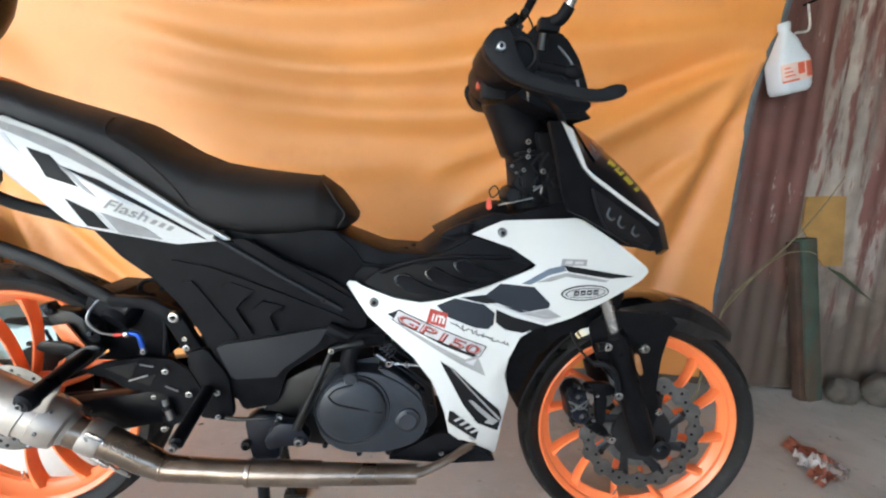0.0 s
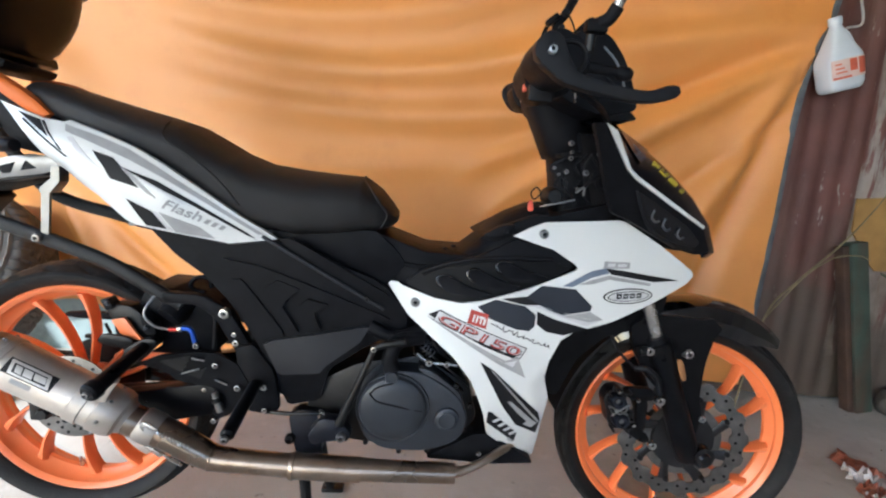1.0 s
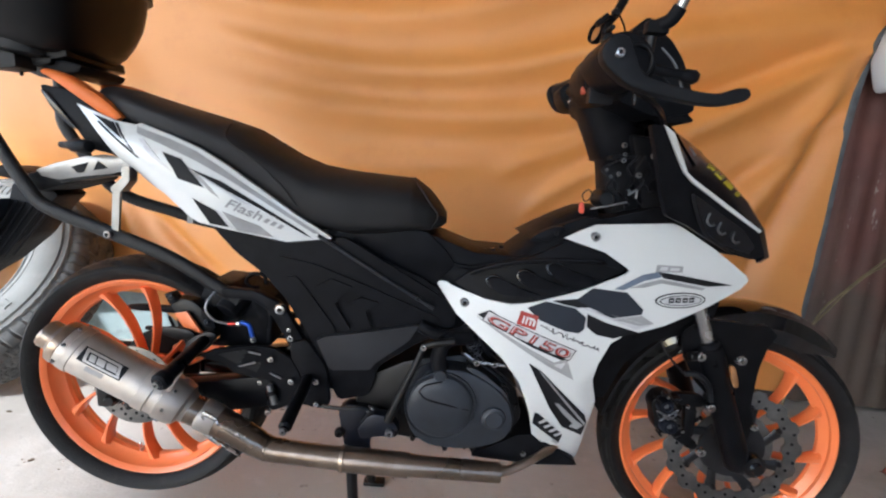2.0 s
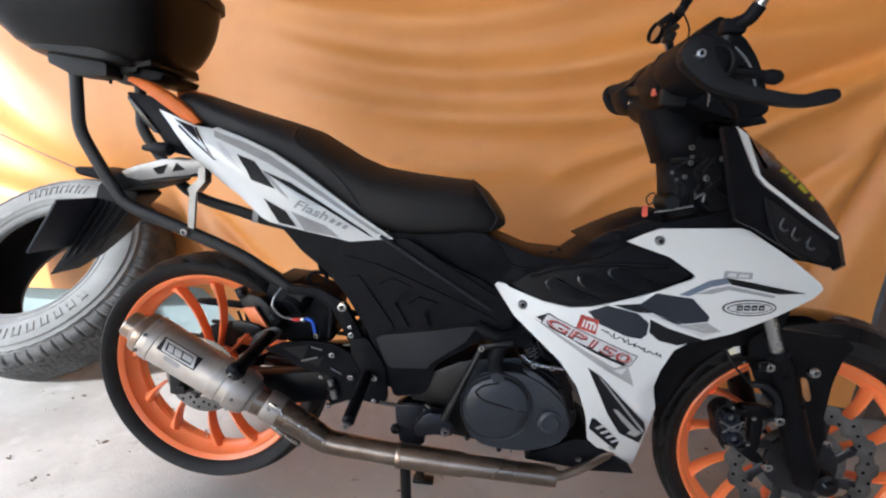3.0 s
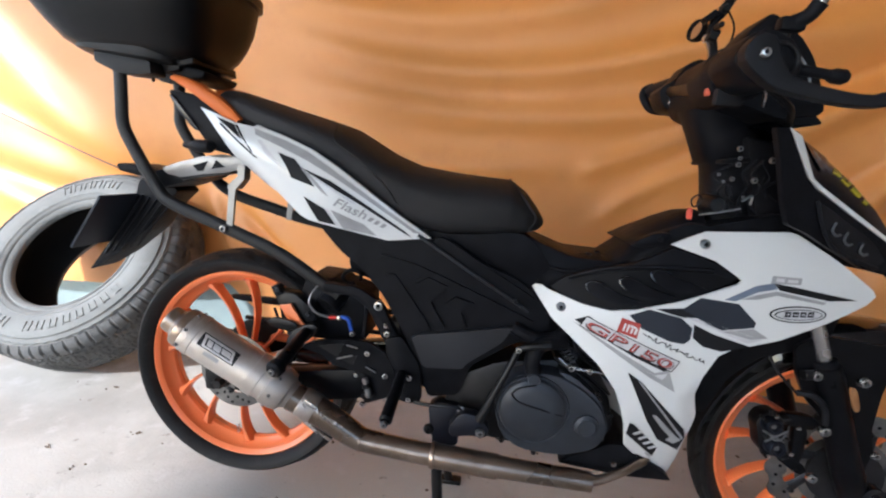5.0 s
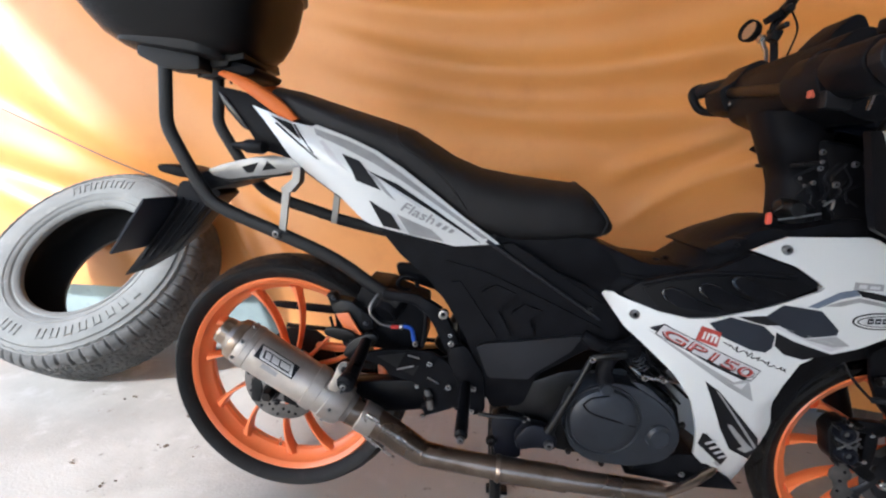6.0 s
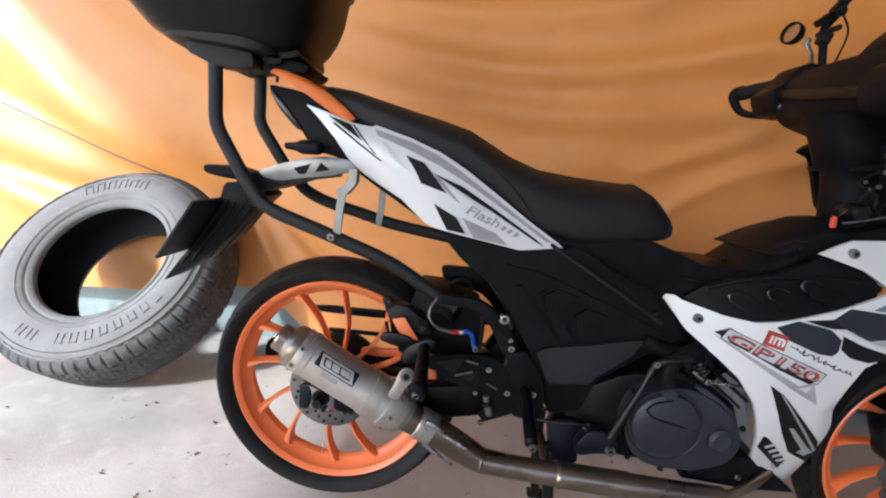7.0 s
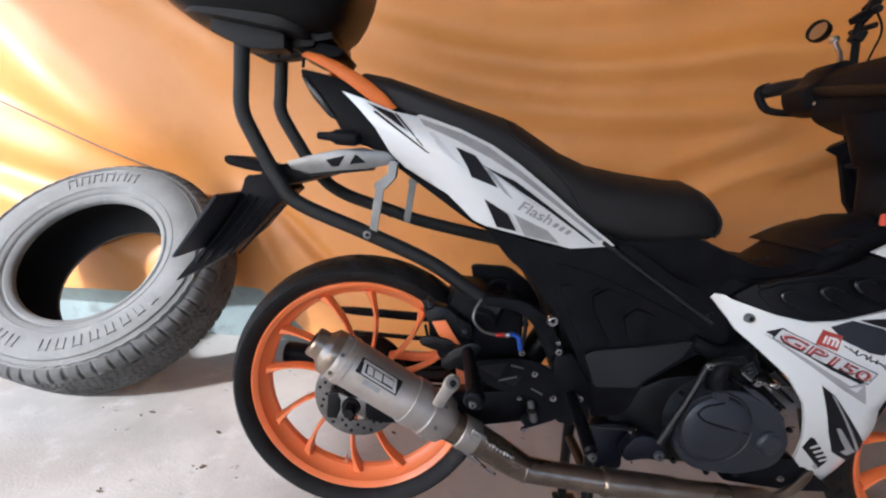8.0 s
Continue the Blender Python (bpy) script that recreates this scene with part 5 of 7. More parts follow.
bolt((0.556, -0.116, 0.314), 0.009, bike, ALU)
part("stand_bracket", prism(rounded([(0.447, 0.332), (0.466, 0.345), (0.509, 0.342), (0.530, 0.330), (0.530, 0.299), (0.512, 0.286), (0.514, 0.252), (0.464, 0.246), (0.455, 0.282)], 0.15), -0.075, -0.045, 0.006), BLUE_STEEL, bike, "dark blued stand bracket")
bolt((0.452, -0.078, 0.285), 0.010, bike, DARK_METAL)
bolt((0.514, -0.088, 0.345), 0.0085, bike)
stand = part("centre_stand", tube([(0.470, -0.035, 0.262), (0.472, -0.040, 0.18), (0.486, -0.055, 0.06), (0.494, -0.060, 0.010)], [0.014, 0.012, 0.011, 0.011], 14, 5), DARK_METAL, bike, "dark tubular centre stand")
part("stand_leg", tube([(0.470, 0.105, 0.262), (0.472, 0.110, 0.18), (0.486, 0.135, 0.06), (0.494, 0.145, 0.010)], [0.014, 0.012, 0.011, 0.011], 14, 5), DARK_METAL, stand)
part("stand_bridge", rod((0.473, -0.04, 0.20), (0.473, 0.11, 0.20), 0.011), DARK_METAL, stand)
for y in (-0.062, 0.147):
    part("stand_foot", box((0.500, y, 0.006), (0.055, 0.028, 0.012), bevel=0.004), DARK_METAL, stand)


# -- footrest plates, pegs, hoses
pegs = part("footrest_plate", sheet(rounded([(0.178, 0.434), (0.216, 0.451), (0.280, 0.461), (0.323, 0.459), (0.356, 0.441), (0.375, 0.407), (0.387, 0.364), (0.369, 0.349), (0.320, 0.328), (0.308, 0.344), (0.325, 0.359), (0.314, 0.392), (0.264, 0.400), (0.246, 0.404), (0.228, 0.421), (0.202, 0.427)], 0.1),
                                  lambda x, z: -0.088, 0.008, 0.05), BLACK, bike, "black footrest bracket plate with lightened web")
part("hanger_plate", prism(rounded([(0.352, 0.470), (0.385, 0.480), (0.425, 0.425), (0.434, 0.350), (0.415, 0.338), (0.372, 0.345), (0.360, 0.400)], 0.12), -0.086, -0.072, 0.003), BLACK, pegs)
part("web_pocket", sheet([(0.217, 0.440), (0.272, 0.453), (0.258, 0.420)], lambda x, z: -0.0885, 0.002, 1.0), DARK_METAL, pegs)
part("web_pocket", sheet([(0.266, 0.417), (0.300, 0.430), (0.290, 0.408)], lambda x, z: -0.0885, 0.002, 1.0), DARK_METAL, pegs)
for a, b in (((0.277, 0.4505), (0.300, 0.4465)), ((0.258, 0.4195), (0.290, 0.4300)), ((0.318, 0.410), (0.340, 0.400))):
    part("plate_edge", rod((a[0], -0.0925, a[1]), (b[0], -0.0925, b[1]), 0.0017), ALU, pegs)
part("brake_cylinder", rod((0.319, -0.098, 0.388), (0.330, -0.098, 0.350), 0.0062, 0.0075, 12), ALU, pegs, "small bright master cylinder")
part("cylinder_band", lathe([(0.0066, 0.0), (0.0092, 0.001), (0.0092, 0.008), (0.0066, 0.009)], 14, along((0.322, -0.098, 0.377), (0.330, -0.098, 0.350))), DARK_METAL, pegs)
for x, z, r in ((0.338, 0.540, 0.0100), (0.357, 0.484, 0.0065), (0.354, 0.500, 0.0045), (0.320, 0.439, 0.0060), (0.359, 0.396, 0.0065), (0.407, 0.399, 0.0065), (0.408, 0.352, 0.0055), (0.299, 0.390, 0.0045), (0.315, 0.328, 0.0060)):
    bolt((x, -0.093, z), r, pegs)
inner = part("inner_fender", prism(rounded([(0.154, 0.520), (0.171, 0.568), (0.219, 0.566), (0.244, 0.553), (0.298, 0.537), (0.303, 0.445), (0.240, 0.436), (0.173, 0.436), (0.198, 0.452), (0.178, 0.485)], 0.05), -0.040, 0.07, 0.003), BLACK, bike, "black inner rear fender", angle=25)
part("fender_rib", tube([(0.30, -0.05, 0.532), (0.303, -0.052, 0.50), (0.300, -0.052, 0.455)], 0.004, 8, 5), BLACK_SOFT, inner)
part("gear_lever", tube([(0.421, -0.094, 0.349), (0.45, -0.100, 0.350), (0.49, -0.104, 0.354), (0.512, -0.100, 0.352)], 0.004, 8, 5), DARK_METAL, bike)
part("subframe", prism(rounded([(0.215, 0.568), (0.288, 0.566), (0.338, 0.540), (0.368, 0.486), (0.418, 0.405), (0.400, 0.395), (0.350, 0.455), (0.312, 0.522), (0.278, 0.546), (0.220, 0.548)], 0.12), -0.075, -0.055, 0.005), BLACK, bike, "black sub-frame rail")
part("subframe_far", prism(rounded([(0.205, 0.580), (0.290, 0.582), (0.345, 0.548), (0.425, 0.405), (0.400, 0.395), (0.315, 0.520), (0.215, 0.545)], 0.12), 0.12, 0.14, 0.005), BLACK, bike)
part("passenger_peg", rod((0.197, -0.098, 0.472), (0.202, -0.236, 0.458), 0.0105, 0.0130, 18, 0.004), BLACK_DEEP, bike, "black passenger footpeg")
part("peg_tip", lathe([(0, -0.004), (0.012, -0.004), (0.0155, 0.0), (0.0155, 0.012), (0.013, 0.016)], 18, along((0.199, -0.240, 0.4555), (0.2045, -0.222, 0.461))), BLACK, bike)
bolt((0.198, -0.245, 0.454), 0.0055, bike, ALU)
part("peg_hanger", prism(rounded([(0.150, 0.440), (0.165, 0.470), (0.205, 0.490), (0.222, 0.480), (0.200, 0.452), (0.170, 0.430)], 0.2), -0.098, -0.084, 0.004), DARK_METAL, bike)
part("peg_hanger_loop", prism(rounded([(0.108, 0.474), (0.120, 0.492), (0.168, 0.486), (0.176, 0.474), (0.150, 0.462)], 0.2), -0.092, -0.084, 0.003), DARK_METAL, bike)
part("rider_peg", rod((0.392, -0.090, 0.405), (0.390, -0.220, 0.376), 0.0105, 0.0115, 18, 0.004), BLACK_DEEP, bike, "black rider footpeg")
bolt((0.390, -0.226, 0.3745), 0.0065, bike, ALU)
part("brake_hose", tube([(0.212, -0.085, 0.564), (0.202, -0.095, 0.546), (0.202, -0.10, 0.529), (0.219, -0.10, 0.512), (0.243, -0.10, 0.507)], 0.0024, 8, 6), ALU, bike, "braided brake hose")
part("hose_fitting", rod((0.242, -0.10, 0.507), (0.258, -0.10, 0.508), 0.0040), RED, bike, "red anodised fitting")
part("hose_fitting", rod((0.258, -0.10, 0.508), (0.266, -0.10, 0.510), 0.0052), STEEL, bike)
part("hose_fitting", tube([(0.266, -0.10, 0.511), (0.281, -0.10, 0.507), (0.288, -0.10, 0.484)], 0.0044, 10, 5), BLUE, bike, "blue anodised elbow fitting")
bolt((0.291, -0.104, 0.480), 0.0055, bike, ALU)
part("heel_hook", tube([(0.262, 0.0, 0.552), (0.243, 0.0, 0.553), (0.234, 0.0, 0.566), (0.248, 0.0, 0.580), (0.270, 0.0, 0.578), (0.275, 0.0, 0.56)], 0.0045, 8, 5), BLACK, bike)
part("shock_absorber", rod((0.34, 0.035, 0.42), (0.44, 0.035, 0.60), 0.028), DARK_METAL, bike)
part("reservoir", rod((0.222, -0.062, 0.516), (0.240, -0.030, 0.545), 0.024, 0.026, 20), BLACK, bike, "black brake fluid reservoir")

# -- luggage rack, plate holder
rack = part("rack_tube", tube([(-0.226, -0.045, 0.965), (-0.226, -0.045, 0.90), (-0.225, -0.045, 0.850), (-0.208, -0.046, 0.812), (-0.157, -0.048, 0.732), (-0.120, -0.050, 0.697), (0.004, -0.056, 0.656), (0.115, -0.058, 0.616), (0.20, -0.060, 0.568), (0.248, -0.062, 0.540)], 0.0132, 16, 6, 0.72), RACK, bike, "black steel luggage rack tube", angle=60)
part("rack_tube_far", tube([(-0.217, 0.115, 0.985), (-0.217, 0.115, 0.90), (-0.216, 0.115, 0.866), (-0.194, 0.116, 0.826), (-0.134, 0.118, 0.745), (-0.078, 0.120, 0.708), (0.02, 0.124, 0.682), (0.096, 0.124, 0.664), (0.264, 0.126, 0.640)], 0.0132, 16, 6, 0.72), RACK, bike, "black steel luggage rack tube", angle=60)
bolt((0.005, -0.068, 0.656), 0.0078, rack, ALU)
bolt((0.02, 0.135, 0.672), 0.007, rack, way=(0, 1, 0))
for y0, y1, lab in ((-0.062, -0.056, "bent raw aluminium strap"), (0.112, 0.118, "bent raw aluminium strap")):
    dz, dx = (0, 0) if y0 < 0 else (0.006, 0.045)
    part("strap", prism([(0.006 + dx, 0.660), (0.020 + dx, 0.660), (0.027 + dx, 0.738 + dz), (0.012 + dx, 0.737 + dz)], y0, y1, 0.0008), ALU, rack, lab, angle=20)
    part("strap_bend", prism([(0.010 + dx, 0.736 + dz), (0.029 + dx, 0.737 + dz), (0.046 + dx, 0.758 + dz), (0.047 + dx, 0.785), (0.032 + dx, 0.785), (0.031 + dx, 0.763 + dz), (0.010 + dx, 0.744 + dz)], y0 - 0.001, y1 + 0.016, 0.0008), ALU, rack, angle=20)
holder = part("plate_holder", prism([(-0.150, 0.766), (-0.112, 0.781), (-0.060, 0.796), (-0.020, 0.803), (0.022, 0.800), (0.043, 0.791), (0.036, 0.780), (-0.009, 0.767), (-0.058, 0.760), (-0.108, 0.750), (-0.140, 0.755)], -0.036, -0.032, 0.001), ALU, bike, "raw aluminium plate bracket with cut-outs", angle=25)
part("holder_cutout", prism([(-0.081, 0.776), (-0.048, 0.787), (-0.058, 0.767), (-0.070, 0.765)], -0.0368, -0.0355, 0), BLACK, holder)
part("holder_cutout", prism([(-0.040, 0.772), (-0.030, 0.791), (-0.011, 0.778)], -0.0368, -0.0355, 0), BLACK, holder)
part("holder_flange", prism([(-0.140, 0.757), (-0.05, 0.764), (0.0, 0.772), (0.0, 0.766), (-0.05, 0.756), (-0.108, 0.744)], -0.034, 0.010, 0.001), DARK_METAL, holder)
part("holder_arm", prism(rounded([(-0.195, 0.752), (-0.10, 0.778), (-0.075, 0.770), (-0.075, 0.752), (-0.10, 0.742), (-0.16, 0.722), (-0.20, 0.728)], 0.15), -0.028, 0.080, 0.006), BLACK, holder)
part("plate_lamp", prism(rounded([(-0.268, 0.768), (-0.232, 0.768), (-0.186, 0.757), (-0.19, 0.742), (-0.228, 0.745), (-0.266, 0.752)], 0.2), -0.020, 0.075, 0.005), BLACK, holder)
part("mud_flap", prism(rounded([(-0.240, 0.735), (-0.170, 0.735), (-0.150, 0.715), (-0.180, 0.685), (-0.225, 0.625), (-0.300, 0.562), (-0.376, 0.514), (-0.335, 0.568), (-0.262, 0.660)], 0.08), 0.010, 0.085, 0.005), BLACK, holder, "black plastic rear mudguard tongue")
for k in range(5):
    a, b = Vector((-0.232 + 0.016 * k, 0.008, 0.700 - 0.004 * k)), Vector((-0.330 + 0.020 * k, 0.008, 0.560 + 0.006 * k))
    part("flap_rib", rod(a, b, 0.0026, 0.0022, 8), BLACK_SOFT, bpy.data.objects["mud_flap"])
pm = Matrix.Translation((-0.285, -0.005, 0.645)) @ Matrix.Rotation(radians(33), 4, "Y")
plate_ob = part("number_plate", box((0, 0, 0), (0.006, 0.16, 0.135), pm, bevel=0.002), DK_DECAL, holder, "dark number plate with illegible bars")
for k in range(3):
    part("plate_bar", box((0, 0, 0), (0.0025, 0.02, 0.05), Matrix.Translation((-0.285, -0.005, 0.645)) @ Matrix.Rotation(radians(33), 4, "Y") @ Matrix.Translation((-0.0038, -0.04 + 0.035 * k, 0.0)), bevel=0.0006, seg=1), BLACK, plate_ob)
part("turn_signal", lathe([(0, -0.034), (0.010, -0.033), (0.013, -0.026), (0.013, 0.008), (0.008, 0.02), (0.006, 0.045)], 18, Matrix.Translation((-0.052, -0.055, 0.816)) @ Matrix.Rotation(radians(70), 4, "Z")), BLACK, bike, "black turn signal")

# -- front end
for y, nm in ((-0.060, "fork_leg"), (0.122, "fork_leg_far")):
    leg = part(nm, lathe([(0.019, 0.0), (0.024, 0.006), (0.0255, 0.05), (0.0245, 0.18), (0.0265, 0.25), (0.0245, 0.278), (0.018, 0.284)], 28, along((1.279, y, 0.250), (1.137, y, 0.597))), BLACK_DEEP, bike, "black lower fork leg", angle=40)
    part("fork_tube", rod((1.187, y, 0.475), (1.0948, y, 0.700), 0.0145, 0.0145, 20), STEEL, leg, "polished fork tube")
    part("dust_seal", lathe([(0.0165, 0), (0.0215, 0.002), (0.021, 0.012), (0.016, 0.014)], 24, along((1.173, y, 0.508), (1.137, y, 0.597))), BLACK, leg)
part("front_axle", rod((1.293, -0.080, 0.268), (1.300, 0.14, 0.268), 0.0095), DARK_METAL, bike)
part("axle_boss", lathe([(0, -0.006), (0.010, -0.006), (0.013, 0.0), (0.022, 0.002), (0.024, 0.02)], 24, Matrix.Translation((1.297, -0.086, 0.266))), GLOSS, bike)
part("lower_clamp", prism(rounded([(1.05, 0.735), (1.11, 0.735), (1.12, 0.70), (1.06, 0.69)], 0.2), -0.045, 0.115, 0.006), DARK_METAL, bike)
caliper = part("front_caliper", prism(rounded([(1.080, 0.378), (1.090, 0.398), (1.112, 0.404), (1.126, 0.394), (1.130, 0.372), (1.138, 0.362), (1.138, 0.342), (1.142, 0.326), (1.130, 0.312), (1.106, 0.314), (1.094, 0.330), (1.090, 0.352)], 0.2, 2), -0.058, -0.026, 0.005, 3), DARK_METAL, bike, "black front brake caliper with worn edges")
for x, z, r in ((1.104, 0.381, 0.0165), (1.117, 0.338, 0.0175)):
    pot = part("caliper_pot", lathe([(0, -0.004), (r * 0.42, -0.004), (r * 0.5, -0.011), (r * 0.78, -0.012), (r * 0.92, -0.008), (r, 0.004), (r, 0.016)], 24, Matrix.Translation((x, -0.066, z))), BLUE_STEEL, caliper)
    part("pot_cap", lathe([(0, -0.002), (r * 0.26, -0.002), (r * 0.32, 0.002)], 12, Matrix.Translation((x, -0.071, z))), ALU, pot)
for x, z, w, a in ((1.088, 0.392, 0.016, 40), (1.124, 0.398, 0.014, -20), (1.128, 0.362, 0.020, 25), (1.098, 0.356, 0.016, 60), (1.136, 0.320, 0.014, -35), (1.100, 0.320, 0.012, 50)):
    part("caliper_rib", box((x, -0.066, z), (w, 0.016, 0.005), Matrix.Rotation(radians(a), 4, "Y"), bevel=0.0015, seg=1), DARK_METAL, caliper)
for p, q in (((1.084, -0.074, 0.372), (1.128, -0.072, 0.352)), ((1.092, -0.074, 0.350), (1.130, -0.072, 0.376))):
    part("pad_pin", rod(p, q, 0.0020), ALU, caliper)
part("bleed_nipple", rod((1.096, -0.070, 0.402), (1.090, -0.074, 0.416), 0.0032), DARK_METAL, caliper)
part("pad_spring", tube([(1.096, -0.080, 0.366), (1.104, -0.083, 0.360), (1.116, -0.082, 0.364), (1.122, -0.080, 0.372)], 0.0016, 6, 4), ALU, caliper)
for pts in ([(1.122, 0.402), (1.178, 0.404), (1.198, 0.388), (1.182, 0.372), (1.128, 0.380)], [(1.132, 0.330), (1.182, 0.304), (1.194, 0.286), (1.178, 0.277), (1.128, 0.310)], [(1.150, 0.386), (1.178, 0.382), (1.180, 0.300), (1.158, 0.314)]):
    part("caliper_bracket", prism(rounded(pts, 0.2), -0.056, -0.040, 0.004), BLACK_DEEP, bike)
for x, z, r in ((1.150, 0.494, 0.0095), (1.186, 0.389, 0.010), (1.184, 0.291, 0.009), (1.142, 0.388, 0.004), (1.100, 0.405, 0.0035), (1.140, 0.334, 0.004)):
    bolt((x, -0.078, z), r, bike)
part("front_brake_hose", tube([(1.076, -0.055, 0.520), (1.092, -0.070, 0.488), (1.126, -0.078, 0.455)], 0.0026, 8, 5), BLACK_SOFT, bike, "thin dark sensor cable")
part("front_brake_hose", tube([(1.128, -0.074, 0.455), (1.150, -0.082, 0.456), (1.172, -0.084, 0.436), (1.184, -0.080, 0.402)], [0.006, 0.0065, 0.0065, 0.006], 10, 6), BLACK_SOFT, bike, "dark rubber brake hose")
part("banjo", rod((1.128, -0.078, 0.492), (1.152, -0.074, 0.494), 0.009), DARK_METAL, bike)
part("abs_ring", lathe([(0.062, -0.001), (0.084, -0.001), (0.084, 0.001), (0.062, 0.001)], 60, FRONT @ Matrix.Translation((0, -0.047, 0)), closed=True), DISC, bike)
# mudguard over the front wheel
mg = bmesh.new()
arc = []
for k in range(31):
    a = radians(51 + 77 * k / 30)
    r = 0.284 + 0.016 * math.sin(math.pi * min(1, max(0, (k + 1) / 26)))
    ring = []
    for y, dr in ((-0.058, -0.050), (-0.064, -0.022), (-0.051, 0.004), (-0.030, 0.014), (0.0, 0.017), (0.030, 0.014), (0.052, 0.004), (0.061, -0.020), (0.058, -0.050)):
        w = 0.55 + 0.45 * min(1, (30 - k + 3) / 14) if k > 20 else min(1, 0.45 + 0.55 * k / 9)
        dr *= 1 if dr > 0 else min(1, 0.15 + k / 7)
        ring.append(FRONT @ Vector(((r + dr) * math.cos(a), y * w, (r + dr) * math.sin(a))))
    for y, dr in ((0.054, -0.050), (0.054, -0.020), (0.047, 0.000), (0.028, 0.010), (0.0, 0.013), (-0.028, 0.010), (-0.047, 0.000), (-0.054, -0.020), (-0.054, -0.050)):
        w = 0.55 + 0.45 * min(1, (30 - k + 3) / 14) if k > 20 else min(1, 0.45 + 0.55 * k / 9)
        dr *= 1 if dr > 0 else min(1, 0.15 + k / 7)
        ring.append(FRONT @ Vector(((r + dr) * math.cos(a), y * w, (r + dr) * math.sin(a))))
    arc.append(ring)
loft(arc, mg)
mudguard = part("front_mudguard", mg, GUARD, bike, "gloss black front mudguard", angle=20)
part("mudguard_side", sheet(rounded([(1.112, 0.540), (1.150, 0.566), (1.215, 0.562), (1.262, 0.556), (1.285, 0.560), (1.312, 0.538), (1.296, 0.515), (1.285, 0.462), (1.284, 0.389), (1.296, 0.345), (1.290, 0.305), (1.262, 0.295), (1.225, 0.360), (1.190, 0.405), (1.152, 0.440), (1.124, 0.490)], 0.12), lambda x, z: -0.062 + 0.06 * (x - 1.2), 0.008, 0.03), BLACK_DEEP, mudguard, "black mudguard stay and fork guard")
bolt((1.224, -0.086, 0.495), 0.010, mudguard)
bolt((1.278, -0.083, 0.355), 0.007, mudguard)
part("reflector", prism(rounded([(1.203, 0.482), (1.215, 0.482), (1.230, 0.440), (1.219, 0.436)], 0.2), -0.089, -0.083, 0.001), TAIL_RED, mudguard, "small amber side reflector")


# -- nose shield and headlight
ridge = [(0.990, 0.944), (1.045, 0.935), (1.123, 0.898), (1.193, 0.848), (1.252, 0.797), (1.293, 0.745), (1.316, 0.686)]
edge = [(0.990, 0.914), (1.012, 0.903), (1.050, 0.841), (1.066, 0.832), (1.150, 0.789), (1.236, 0.743), (1.262, 0.692)]


def nose(s, u):
    k = len(ridge) - 1
    i = min(int(s * k), k - 1)
    f = s * k - i
    r = Vector((*ridge[i], 0)).lerp(Vector((*ridge[i + 1], 0)), f)
    e = Vector((*edge[i], 0)).lerp(Vector((*edge[i + 1], 0)), f)
    p = r.lerp(e, abs(u) ** 1.7)
    y0 = shield_y(e.x, e.y)
    half = (YC - y0) * abs(u) ** 0.9
    return Vector((p.x, YC - math.copysign(half, u), p.y))


rings = []
for i in range(25):
    front_line = [nose(i / 24, -1 + 2 * j / 20) for j in range(21)]
    rings.append(front_line + [p + Vector((-0.012, 0.0 if abs(p.y - YC) < 0.03 else math.copysign(0.004, YC - p.y), -0.012)) for p in reversed(front_line)])
shield = part("nose_shield", loft(rings), NOSE, bike, "gloss black nose shield with white stripe and yellow lettering bars", angle=50)
cowl = part("headlight_cowl", sheet(rounded([(0.964, 0.914), (0.988, 0.916), (1.041, 0.838), (1.061, 0.824), (1.236, 0.742), (1.262, 0.694), (1.226, 0.688), (1.181, 0.698), (1.112, 0.728), (1.062, 0.751), (1.022, 0.764), (1.006, 0.797), (0.980, 0.873)], 0.08),
                                  shield_y, 0.014, 0.03), BLACK, bike, "black headlight cowl")
part("cowl_core", prism([(0.975, 0.910), (1.03, 0.905), (1.17, 0.82), (1.25, 0.76), (1.275, 0.69), (1.20, 0.69), (1.09, 0.71), (1.02, 0.75)], -0.035, 0.105, 0.01), BLACK, bike)
part("cowl_far", sheet([(1.006, 0.892), (1.014, 0.898), (1.041, 0.838), (1.236, 0.742), (1.262, 0.694), (1.096, 0.708), (1.036, 0.790)], lambda x, z: 2 * YC - shield_y(x, z) - 0.012, 0.012, 0.05), BLACK, bike)
part("white_stripe", sheet([(0.988, 0.916), (1.011, 0.905), (1.049, 0.842), (1.066, 0.831), (1.150, 0.789), (1.240, 0.744), (1.235, 0.740), (1.143, 0.784), (1.063, 0.825), (1.042, 0.841)], shield_y, 0.006, 0.03, 0.003), WHITE, shield, "white stripe")
light = part("headlight", sheet(rounded([(1.062, 0.808), (1.086, 0.799), (1.198, 0.743), (1.232, 0.712), (1.216, 0.696), (1.150, 0.714), (1.108, 0.735), (1.082, 0.770)], 0.1), shield_y, 0.006, 0.03, 0.0025), LENS, bike, "smoked headlight with white light units")
part("light_rim", tube([(x, shield_y(x, z) - 0.004, z) for x, z in ((1.066, 0.806), (1.084, 0.768), (1.110, 0.734), (1.152, 0.713), (1.216, 0.697))], 0.0032, 8, 5), BLACK_SOFT, light)
for x, z in ((1.118, 0.763), (1.146, 0.748), (1.182, 0.732)):
    part("light_unit", tube([(x + dx, shield_y(x + dx, z + dz) - 0.005, z + dz) for dx, dz in ((-0.008, 0.010), (-0.012, -0.004), (-0.002, -0.012), (0.006, -0.010))], 0.0022, 6, 5), LED, light)
